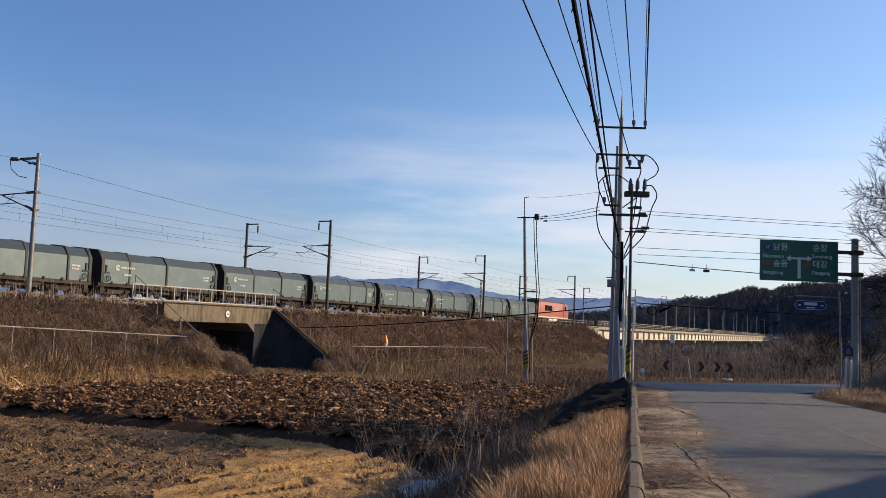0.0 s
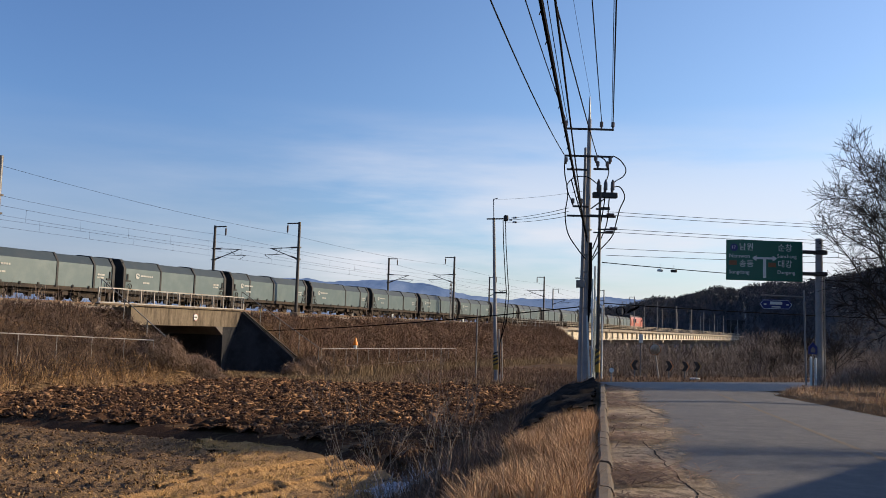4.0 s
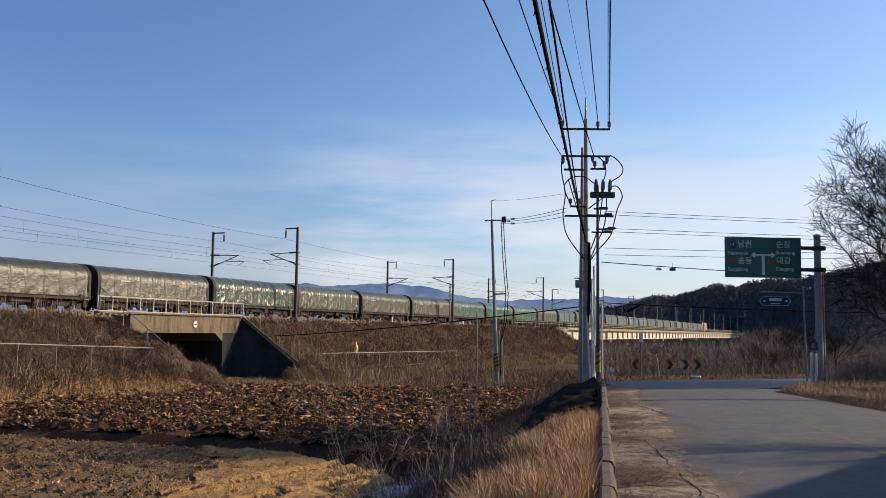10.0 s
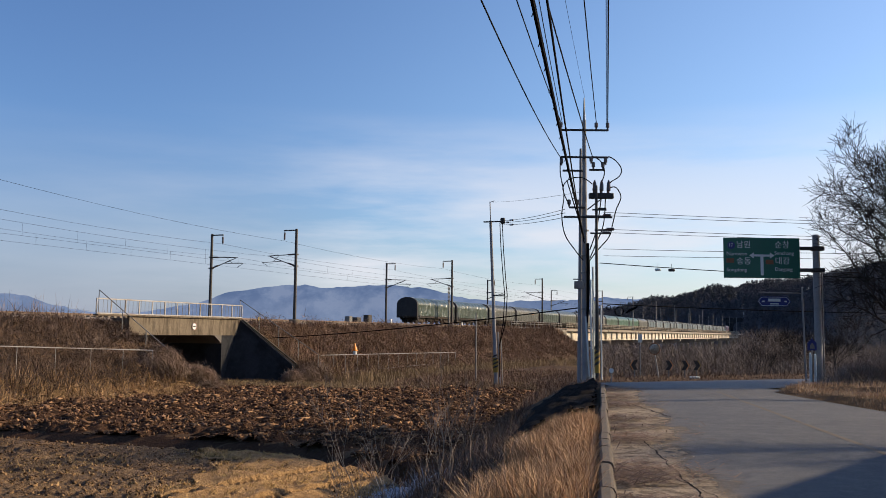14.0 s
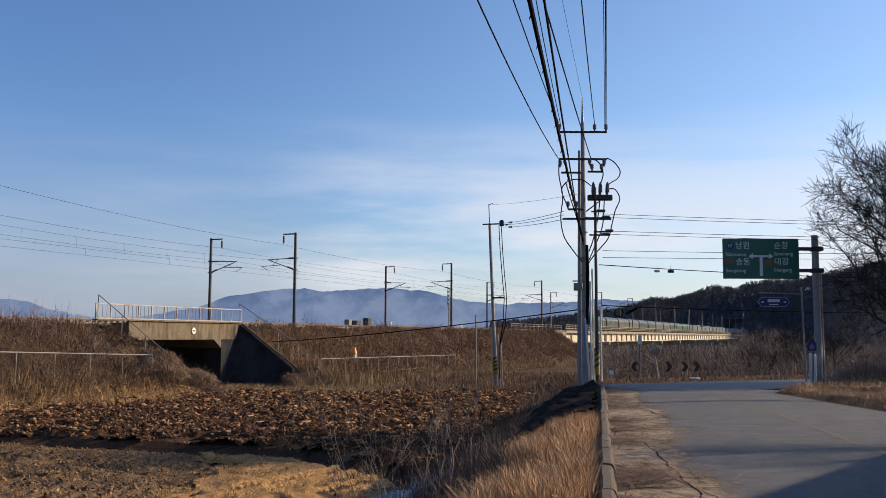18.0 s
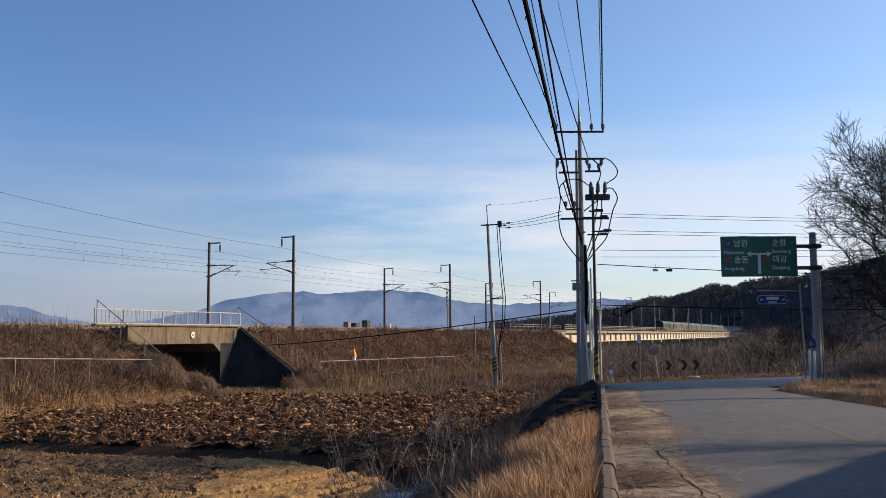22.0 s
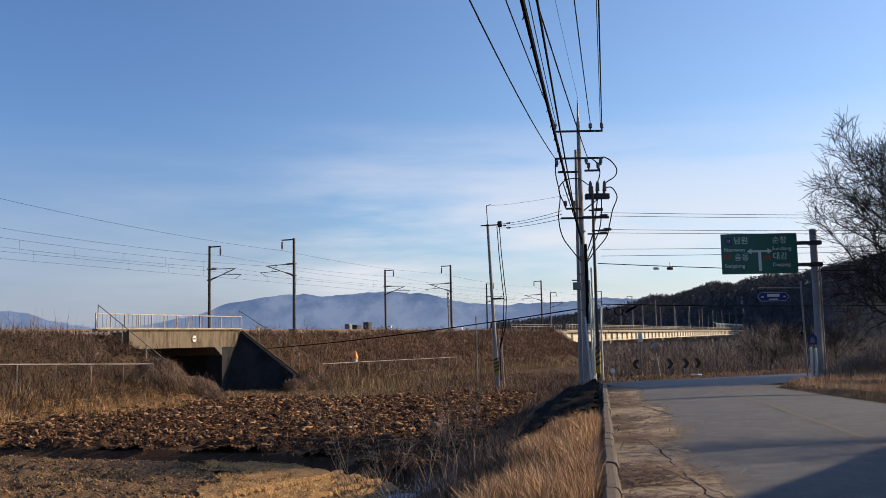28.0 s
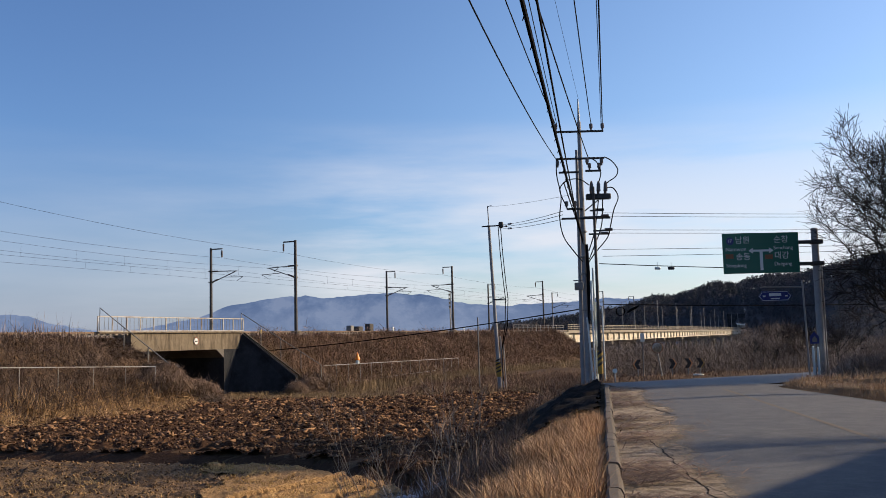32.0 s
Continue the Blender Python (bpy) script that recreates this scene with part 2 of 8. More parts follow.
MAT["steel_galv"] = mottled("galvanised_steel", (0.17, 0.175, 0.18), (0.24, 0.24, 0.24), 4.0, 50.0, 0.5, 0.4, bump=0.1, dirt=(0.13, 0.12, 0.105))
MAT["rail_paint"] = mottled("railing_paint", (0.27, 0.26, 0.25), (0.35, 0.34, 0.32), 2.0, 30.0, 0.5, 0.2, bump=0.1, dirt=(0.17, 0.13, 0.095))
MAT["mast"] = mottled("mast_steel", (0.05, 0.047, 0.045), (0.085, 0.078, 0.072), 1.5, 20.0, 0.6, 0.4, bump=0.1)
MAT["cable"] = mottled("cable_black", (0.004, 0.004, 0.005), (0.009, 0.009, 0.01), 2.0, 30.0, 0.9, bump=0.0, spec=0.04)
MAT["porcelain"] = mottled("insulator", (0.05, 0.03, 0.024), (0.09, 0.055, 0.04), 6.0, 40.0, 0.3, bump=0.0, spec=0.5)
MAT["rail_steel"] = mottled("rail_steel", (0.18, 0.12, 0.085), (0.26, 0.19, 0.14), 3.0, 30.0, 0.5, 0.7, bump=0.1)
MAT["ballast"] = mottled("ballast", (0.22, 0.19, 0.165), (0.32, 0.28, 0.24), 1.2, 9.0, 0.95, bump=0.9, dist=0.05)
MAT["bogie"] = mottled("running_gear", (0.02, 0.018, 0.016), (0.042, 0.035, 0.03), 1.5, 14.0, 0.85, 0.2, bump=0.3, dirt=(0.06, 0.044, 0.032))
MAT["hood_grey"] = painted("hood_grey", (0.06, 0.098, 0.108), 0.42, 0.05, (0.10, 0.138, 0.144), 0.8, 0.8)
hood_bsdf = MAT["hood_grey"].node_tree.nodes["Principled BSDF"]
hood_bsdf.inputs["Sheen Weight"].default_value, hood_bsdf.inputs["Sheen Roughness"].default_value = 0.4, 0.3
MAT["hood_roof"] = painted("hood_roof", (0.016, 0.032, 0.046), 0.6, 0.1, (0.05, 0.06, 0.065), 0.5, 0.9)
MAT["hood_dark"] = mottled("hood_edge", (0.018, 0.02, 0.022), (0.035, 0.036, 0.036), 2.0, 20.0, 0.7, bump=0.1)
MAT["white_mark"] = painted("white_marking", (0.34, 0.35, 0.33), 0.6, 0.0, (0.2, 0.19, 0.16), 0.5, 3.0)
MAT["orange_mark"] = painted("orange_marking", (0.55, 0.22, 0.06), 0.6)
# red slightly desaturated, to paint in the haze before the distant locomotive
MAT["loco_red"] = painted("loco_red", (0.34, 0.105, 0.072), 0.38, 0.0, (0.25, 0.07, 0.04), 0.35, 0.7)
MAT["loco_roof"] = mottled("loco_roof", (0.05, 0.045, 0.045), (0.085, 0.075, 0.07), 1.5, 20.0, 0.7, bump=0.1)
MAT["loco_skirt"] = painted("loco_skirt", (0.62, 0.56, 0.46), 0.5, 0.0, (0.25, 0.18, 0.12), 0.5, 1.2)
MAT["glass_dark"] = node_mat("window_glass", 0.08, 0.0, 0.6)[0]
MAT["glass_dark"].node_tree.nodes["Principled BSDF"].inputs["Base Color"].default_value = (0.015, 0.018, 0.022, 1)


def tarp_mat(name, base, sheen, rough=0.33):
    """Tarpaulin: glossy sheet, rumpled at two scales."""
    m, nt, b = node_mat(name, rough, 0.0, 0.5)
    fold, grime = noise_tex(nt, 1.6, 4, 0.6, (1.0, 1.0, 2.6)), noise_tex(nt, 0.7, 6, 0.7)
    crease = noise_tex(nt, 4.0, 3, 0.65, (0.7, 1.0, 3.4))
    col = ramp(nt, grime, [(0.3, base), (0.7, sheen)])
    col = mixed(nt, ramp(nt, crease, [(0.5, (0,) * 3), (0.75, (0.4,) * 3)]), col, tuple(c * 0.5 for c in base))
    nt.links.new(col, b.inputs["Base Color"])
    add = nt.nodes.new("ShaderNodeMath")
    add.operation = "ADD"
    nt.links.new(fold, add.inputs[0])
    nt.links.new(crease, add.inputs[1])
    bumped(nt, b, add.outputs[0], 0.4, 0.055)
    b.inputs["Sheen Weight"].default_value, b.inputs["Sheen Roughness"].default_value = 0.3, 0.3
    b.inputs["Sheen Tint"].default_value = (0.95, 0.95, 0.86, 1)
    return m


MAT["tarp_green"] = tarp_mat("tarp_green", (0.02, 0.075, 0.044), (0.04, 0.095, 0.062), 0.3)
MAT["tarp_olive"] = tarp_mat("tarp_olive", (0.036, 0.045, 0.03), (0.056, 0.066, 0.045), 0.33)
MAT["tarp_brown"] = tarp_mat("tarp_brown", (0.023, 0.028, 0.02), (0.036, 0.041, 0.03), 0.44)
MAT["tarp_pale"] = tarp_mat("tarp_pale", (0.024, 0.042, 0.03), (0.045, 0.064, 0.048), 0.3)
MAT["tarp_sage"] = tarp_mat("tarp_sage", (0.026, 0.066, 0.04), (0.05, 0.088, 0.06), 0.31)
MAT["dry_grass"] = strands("dry_grass", [(0.24, 0.135, 0.07), (0.45, 0.27, 0.14), (0.62, 0.40, 0.215), (0.74, 0.54, 0.33)])
MAT["straw"] = strands("straw_grass", [(0.30, 0.185, 0.085), (0.46, 0.29, 0.135), (0.62, 0.42, 0.21)])
MAT["brush"] = strands("bank_brush", [(0.075, 0.044, 0.029), (0.145, 0.085, 0.055), (0.235, 0.145, 0.094), (0.38, 0.255, 0.17)], 0.75, 0.65)
MAT["brush_grey"] = strands("grey_brush", [(0.045, 0.03, 0.023), (0.088, 0.058, 0.043), (0.145, 0.1, 0.074), (0.25, 0.18, 0.133)], 0.75, 0.6)
MAT["vine"] = strands("dry_vine", [(0.14, 0.094, 0.066), (0.26, 0.18, 0.126), (0.42, 0.305, 0.22)])
MAT["stubble"] = strands("golden_stubble", [(0.38, 0.235, 0.085), (0.56, 0.36, 0.135), (0.70, 0.48, 0.21)])
MAT["reed"] = strands("pale_reed", [(0.17, 0.115, 0.06), (0.25, 0.175, 0.092), (0.31, 0.225, 0.125)])
MAT["weed"] = strands("grey_weed", [(0.14, 0.105, 0.085), (0.27, 0.205, 0.165), (0.44, 0.34, 0.275)])
# weed colours about halved, to paint in the shade of bank and verge
MAT["weed_shade"] = strands("shaded_weed", [(0.07, 0.052, 0.041), (0.14, 0.104, 0.082), (0.25, 0.19, 0.15)])
MAT["twig"] = strands("thicket_twig", [(0.11, 0.082, 0.064), (0.18, 0.138, 0.106), (0.29, 0.225, 0.175)])
MAT["bark"] = mottled("bark", (0.03, 0.025, 0.021), (0.055, 0.046, 0.038), 3.0, 30.0, 0.9, bump=0.5, dist=0.01)
# blue of the distant air is mixed into this pine colour
MAT["pine"] = strands("hazy_pine", [(0.035, 0.046, 0.058), (0.043, 0.054, 0.066), (0.054, 0.064, 0.074)], 0.9)
MAT["sapling_bark"] = mottled("sapling_bark", (0.22, 0.17, 0.13), (0.32, 0.26, 0.20), 6.0, 40.0, 0.9, bump=0.2)
MAT["wood_bare"] = strands("bare_wood", [(0.012, 0.010, 0.009), (0.02, 0.017, 0.014), (0.034, 0.028, 0.023)], 0.9)
# far woods and hill floor: pale blue haze is part of their colour
MAT["far_wood"] = strands("hazy_bare_wood", [(0.068, 0.07, 0.086), (0.084, 0.084, 0.098), (0.102, 0.10, 0.109)], 0.95)
MAT["hill"] = mottled("hazy_hill_floor", (0.04, 0.042, 0.05), (0.055, 0.055, 0.06), 0.02, 0.3, 0.95, bump=0.0)
MAT["sign_green"] = painted("sign_green", (0.004, 0.095, 0.062), 0.4, 0.0, (0.02, 0.06, 0.05), 0.25, 2.0)
MAT["sign_white"] = painted("sign_white", (0.52, 0.57, 0.56), 0.45, 0.0, (0.4, 0.4, 0.38), 0.3, 4.0)
MAT["sign_blue"] = painted("sign_blue", (0.006, 0.016, 0.12), 0.4, 0.0, (0.02, 0.03, 0.12), 0.25, 4.0)
MAT["sign_orange"] = painted("sign_brown", (0.16, 0.06, 0.02), 0.5)
MAT["sign_yellow"] = painted("sign_yellow", (0.25, 0.165, 0.022), 0.5, 0.0, (0.3, 0.2, 0.06), 0.3, 8.0)
MAT["road_yellow"] = painted("road_yellow", (0.104, 0.082, 0.056), 0.88, 0.0, (0.08, 0.08, 0.08), 1.0, 2.2)
MAT["sign_black"] = painted("sign_black", (0.012, 0.012, 0.013), 0.5)
MAT["lamp_orange"] = painted("cone_orange", (0.75, 0.22, 0.012), 0.4, 0.0, (0.5, 0.2, 0.05), 0.2, 8.0)
MAT["frost"] = mottled("frosted_sheet", (0.42, 0.44, 0.50), (0.55, 0.56, 0.60), 2.0, 20.0, 0.6, bump=0.6, dist=0.03)
MAT["black_soil"] = mottled("black_earth", (0.012, 0.011, 0.011), (0.03, 0.026, 0.023), 1.5, 16.0, 0.95, bump=0.8, dist=0.05, spec=0.04)
MAT["plaster"] = mottled("house_wall", (0.5, 0.47, 0.42), (0.58, 0.55, 0.5), 0.6, 12.0, 0.9, bump=0.2)
MAT["tile_roof"] = mottled("house_roof", (0.10, 0.10, 0.11), (0.15, 0.145, 0.15), 1.0, 12.0, 0.8, bump=0.3)


# ---- mesh building ----
class Geo:
    """Verts and faces of one mesh."""

    def __init__(self):
        self.v, self.f = [], []

    def add(self, verts, faces):
        k = len(self.v)
        self.v += [tuple(p) for p in verts]
        self.f += [tuple(i + k for i in face) for face in faces]
        return self

    def box(self, c, size, m=None, bevel=0.0):
        x, y, z = (s / 2 for s in size)
        b = min(bevel, x * 0.9, y * 0.9, z * 0.9)
        if b <= 0:
            vs = [Vector((i * x, j * y, k * z)) for k in (-1, 1) for j in (-1, 1) for i in (-1, 1)]
            fs = [(0, 2, 3, 1), (4, 5, 7, 6), (0, 1, 5, 4), (2, 6, 7, 3), (0, 4, 6, 2), (1, 3, 7, 5)]
        else:
            vs, fs = [], []
            ring = [(-x + b, -y), (x - b, -y), (x, -y + b), (x, y - b), (x - b, y), (-x + b, y), (-x, y - b), (-x, -y + b)]
            inner = [(max(-x + b, min(x - b, p)), max(-y + b, min(y - b, q))) for p, q in ring]
            for zz, rr in ((-z, inner), (-z + b, ring), (z - b, ring), (z, inner)):
                vs += [Vector((p, q, zz)) for p, q in rr]
            for lay in range(3):
                for i in range(8):
                    j = (i + 1) % 8
                    fs.append((lay * 8 + i, lay * 8 + j, lay * 8 + 8 + j, lay * 8 + 8 + i))
            fs += [tuple(range(7, -1, -1)), tuple(range(24, 32))]
        c = Vector(c)
        if m is not None:
            vs = [m @ p for p in vs]
        return self.add([p + c for p in vs], fs)

    def tube(self, p0, p1, r0, r1=None, n=8, caps=True):
        p0, p1 = Vector(p0), Vector(p1)
        r1 = r0 if r1 is None else r1
        d = (p1 - p0).normalized()
        a = d.orthogonal().normalized()
        b = d.cross(a)
        vs = []
        for p, r in ((p0, r0), (p1, r1)):
            vs += [p + (a * math.cos(2 * math.pi * i / n) + b * math.sin(2 * math.pi * i / n)) * r for i in range(n)]
        fs = [(i, (i + 1) % n, n + (i + 1) % n, n + i) for i in range(n)]
        if caps:
            fs += [tuple(range(n - 1, -1, -1)), tuple(range(n, 2 * n))]
        return self.add(vs, fs)

    def path(self, pts, r, n=6):
        pts = [Vector(p) for p in pts]
        rs = r if isinstance(r, (list, tuple)) else [r] * len(pts)
        vs, fs = [], []
        ref = None
        for i, p in enumerate(pts):
            d = (pts[min(i + 1, len(pts) - 1)] - pts[max(i - 1, 0)]).normalized()
            if ref is None:
                ref = d.orthogonal().normalized()
            a = (ref - d * ref.dot(d)).normalized()
            ref = a
            b = d.cross(a)
            vs += [p + (a * math.cos(2 * math.pi * k / n) + b * math.sin(2 * math.pi * k / n)) * rs[i] for k in range(n)]
        for i in range(len(pts) - 1):
            for k in range(n):
                fs.append((i * n + k, i * n + (k + 1) % n, (i + 1) * n + (k + 1) % n, (i + 1) * n + k))
        fs += [tuple(range(n - 1, -1, -1)), tuple(range((len(pts) - 1) * n, len(pts) * n))]
        return self.add(vs, fs)

    def prism(self, outline, x0, x1, axis="x"):
        """An outline of (a, b) pairs, swept along an axis: x sweeps (y, z), y sweeps (x, z), z sweeps (x, y)."""
        def at(a, b, c):
            return {"x": (c, a, b), "y": (a, c, b), "z": (a, b, c)}[axis]
        n = len(outline)
        vs = [at(a, b, x0) for a, b in outline] + [at(a, b, x1) for a, b in outline]
        fs = [(i, (i + 1) % n, n + (i + 1) % n, n + i) for i in range(n)] + [tuple(range(n - 1, -1, -1)), tuple(range(n, 2 * n))]
        return self.add(vs, fs)

    def mesh(self, name, mat, smooth=False):
        me = bpy.data.meshes.new(name)
        me.from_pydata(self.v, [], self.f)
        me.materials.append(mat)
        bm = bmesh.new()
        bm.from_mesh(me)
        bmesh.ops.recalc_face_normals(bm, faces=bm.faces)
        bm.to_mesh(me)
        bm.free()
        if smooth:
            me.shade_smooth()
            me.set_sharp_from_angle(angle=radians(40))
        return me


def part(name, geo, mat, parent, label="", smooth=True, at=None):
    ob = new(name, geo if isinstance(geo, bpy.types.Mesh) else geo.mesh(name, mat, smooth))
    ob.parent = parent
    if at is not None:
        ob.matrix_basis = at
    if label:
        ob["label"] = label
    return ob


def thing(name, label, category, at=None, group="", kind=""):
    ob = new(name)
    ob.empty_display_size = 0.3
    if at is not None:
        ob.matrix_basis = at
    return tagged(ob, label, category, group, kind)


def single(name, geo, mat, label, category, at=None, group="", kind="", smooth=True):
    ob = new(name, geo if isinstance(geo, bpy.types.Mesh) else geo.mesh(name, mat, smooth))
    if at is not None:
        ob.matrix_basis = at
    return tagged(ob, label, category, group, kind)


def array_mesh(name, verts, faces, mat, smooth=False):
    """A big mesh from arrays; faces all have the same number of corners."""
    verts, faces = np.asarray(verts, np.float32), np.asarray(faces, np.int32)
    me = bpy.data.meshes.new(name)
    me.vertices.add(len(verts))
    me.vertices.foreach_set("co", verts.ravel())
    n, k = faces.shape
    me.loops.add(n * k)
    me.loops.foreach_set("vertex_index", faces.ravel())
    me.polygons.add(n)
    me.polygons.foreach_set("loop_start", np.arange(0, n * k, k, dtype=np.int32))
    me.update(calc_edges=True)
    if smooth:
        me.shade_smooth()
    me.materials.append(mat)
    return me


RNG = np.random.default_rng(7)


def stalks(base, height, width, lean=0.25, way=(0, 0), droop=0.3, rng=RNG):
    """Upright bent blades: three triangles each. base (n, 3); height an array or number."""
    n = len(base)
    h = np.broadcast_to(height, n).astype(float)
    w = np.broadcast_to(width, n).astype(float)
    a = rng.uniform(0, 2 * np.pi, n)
    side = np.stack([np.cos(a), np.sin(a), np.zeros(n)], 1)
    lv = rng.normal(0, lean, (n, 2)) + np.asarray(way)
    mid = base + np.stack([lv[:, 0] * h * 0.4, lv[:, 1] * h * 0.4, h * 0.55], 1)
    top = base + np.stack([lv[:, 0] * h * (0.8 + droop), lv[:, 1] * h * (0.8 + droop), h * (1 - droop * np.abs(lv).sum(1) * 0.5)], 1)
    v = np.stack([base - side * w[:, None], base + side * w[:, None], mid + side * w[:, None] * 0.7, mid - side * w[:, None] * 0.7, top], 1).reshape(-1, 3)
    k = np.arange(n)[:, None] * 5
    f = np.concatenate([k + [0, 1, 2], k + [0, 2, 3], k + [3, 2, 4]], 1).reshape(-1, 3)
    return v, f


def joined(pieces):
    vs, fs, k = [], [], 0
    for v, f in pieces:
        vs.append(v)
        fs.append(f + k)
        k += len(v)
    return np.concatenate(vs), np.concatenate(fs)


def stuff(name, verts, faces, mat, label, category):
    return tagged(new(name, array_mesh(name, verts, faces, mat)), label, category, kind="stuff")


# ---- plan: the railway runs straight; local x along the track, y to its far side, z up ----
RAIL_X, RAIL_Y = -23.946, 71.456
UX, UY = 0.38538, 0.92276
RAIL = Matrix(((UX, -UY, 0, RAIL_X), (UY, UX, 0, RAIL_Y), (0, 0, 1, 0), (0, 0, 0, 1)))
RAIL_Z, CREST, FIELD = 2.80, 2.30, -2.55
NEAR_TRACK, FAR_TRACK = 1.5, 5.8


def on_rail(s, y, z, turn=0.0):
    return RAIL @ pose(s, y, z, 0, 0, turn)


def kerb_x(y):
    return 0.15 + 0.1695 * y


def road_z(y):
    return -0.01 * np.clip(y, -60, 60)


def far_edge(x):
    """The far edge of the crossing road."""
    return 38.3 + 0.6 * (x - 6.9)


def lumps(x, y, scale, seed=0.0):
    """Smooth uneven ground."""
    a = np.sin(x * 0.71 * scale + 1.3 + seed) * np.cos(y * 0.83 * scale - 0.7 + seed)
    b = np.sin((x + y) * 1.63 * scale + 2.1 * seed) * np.cos((x - y) * 1.37 * scale + 0.4)
    c = np.sin(x * 3.7 * scale + y * 2.9 * scale + seed) * 0.5
    return (a + 0.6 * b + 0.35 * c) / 1.6


def fbm(x, y, scale, octaves=4, seed=0.0):
    """Value noise in octaves, about -1 to 1."""
    out, amp, tot = 0.0, 1.0, 0.0
    for k in range(octaves):
        px, py = x * scale + 17.3 * k + seed, y * scale - 9.1 * k + 2 * seed
        ix, iy = np.floor(px), np.floor(py)
        fx, fy = px - ix, py - iy
        fx, fy = fx * fx * (3 - 2 * fx), fy * fy * (3 - 2 * fy)

        def cell(a, b):
            q = np.sin(a * 127.1 + b * 311.7) * 43758.5453
            return q - np.floor(q)

        top = cell(ix, iy) * (1 - fx) + cell(ix + 1, iy) * fx
        low = cell(ix, iy + 1) * (1 - fx) + cell(ix + 1, iy + 1) * fx
        out = out + amp * (2 * (top * (1 - fy) + low * fy) - 1)
        tot += amp
        amp, scale = amp * 0.6, scale * 2.1
    return out / tot * 1.6


def ditch_gap(x, y):
    """Distance from the trench line in the field, plus on its far side."""
    return (y - np.interp(x, [-40, -17, -9.9, -5.0, -2.1, 0.0], [42.5, 37.1, 34.8, 32.6, 28.9, 24.5])) * 0.88


def ground_z(x, y):
    x, y = np.asarray(x, float), np.asarray(y, float)
    s = (x - RAIL_X) * UX + (y - RAIL_Y) * UY
    o = (x - RAIL_X) * UY - (y - RAIL_Y) * UX
    gap = ditch_gap(x, y)
    field = FIELD + 0.05 * lumps(x, y, 0.5) + 0.0 * x
    inside = (x < kerb_x(y) - 3) & (y > 8) & (y < 62)
    trench = np.interp(gap, [-1.5, -0.9, 0.2, 1.1, 1.7], [-0.02, -0.55, -0.6, -0.05, 0.06]) + 0.06 * lumps(x, y, 1.3, 3.0)
    field = field + np.where(inside, np.where(gap < -1.5, -0.02, np.where(gap > 1.7, 0.06, trench)), 0)
    far = np.hypot(x, y)
    field = field - np.clip((far - 160) / 400, 0, 1) * 1.5
    # railway embankment, its end at the viaduct, and the cut of the underpass
    side = np.where(o > 0, np.clip(o - 2.6, 0, None), np.clip(-11.5 - o, 0, None))
    end = np.clip(s - 107, 0, None) * 0.9
    d = np.hypot(side, end)
    bank = CREST - d / 1.55 + np.where(d > 0.5, 0.16 * lumps(x, y, 0.8, 2.0), 0)
    splay = np.clip(o - 2.5, 0, None)
    left, right = np.interp(o, [2.5, 6, 8, 10], [-2.6, -2.5, -1.6, -2.8]), 9.6 + 0.10 * splay
    cut = np.clip(np.minimum(s - left, right - s), -0.9, 0) / 0.9 + 1          # 1 inside the passage, 0 outside
    cut = np.where((o > -14) & (o < 16), cut, 0)
    bank = np.where((o > 2.2) & (s > -6) & (s < 2), np.minimum(bank, np.interp(s, [-6, -5.0, -4.3, -2.6], [2.2, 1.3, 0.7, 0.3])), bank)
    bank = bank * (1 - cut) + (FIELD - 0.15) * cut
    # river hollow under the viaduct
    field = field - np.clip((s - 112) / 25, 0, 1) * np.clip((60 + s * 0.2 - np.abs(o)) / 30, 0, 1) * 1.6
    z = np.maximum(field, bank)
    # road plateau
    k = kerb_x(y) - x
    shelf = road_z(y) - 0.03
    fall = np.interp(k, [0.55, 1.7, 60], [0, 0.33, 0.33 + 58.3 * 0.6]) + np.where(k > 1.0, 0.09 * lumps(x, y, 1.1, 4.0), 0)
    past = np.clip(y - far_edge(x) - 8.0, 0, None) / 2.6
    behind = np.clip(-30 - y, 0, None) * 0.0
    plateau = shelf - np.maximum(fall, past) - behind
    rough = np.where((x > 12.5 + 0.02 * y) & (y < far_edge(x) - 9), 0.12 * (lumps(x, y, 0.9, 1.0) + 0.6), 0)
    # raised verge on the far side of the road
    e = np.minimum(x - np.interp(y, [-22, 14, 23, 32.2, 34.4], [9.6, 10.7, 11.0, 11.4, 12.9]) - 0.1, np.minimum(33.9 + (x - 11.6) - y, 40.2 + 0.6 * (x - 17.5) - y) / 1.3)
    rough = rough + np.where(y > 10, 0.24 * np.clip(e / 0.4, 0, 1) * (0.85 + 0.3 * lumps(x, y, 0.9, 6.0)), 0)
    z = np.maximum(z, plateau + np.where(fall + past > 0, 0, rough))
    return z


def spread(lo, hi, step, reach, grow=1.22):
    """Even steps from lo to hi, growing ones out to +-reach."""
    mid = list(np.arange(lo, hi + 1e-6, step))
    a, d = hi, step
    out = []
    while a < reach:
        d *= grow
        a += d
        out.append(a)
    b, d = lo, step
    low = []
    while b > -reach:
        d *= grow
        b -= d
        low.append(b)
    return np.array(low[::-1] + mid + out)


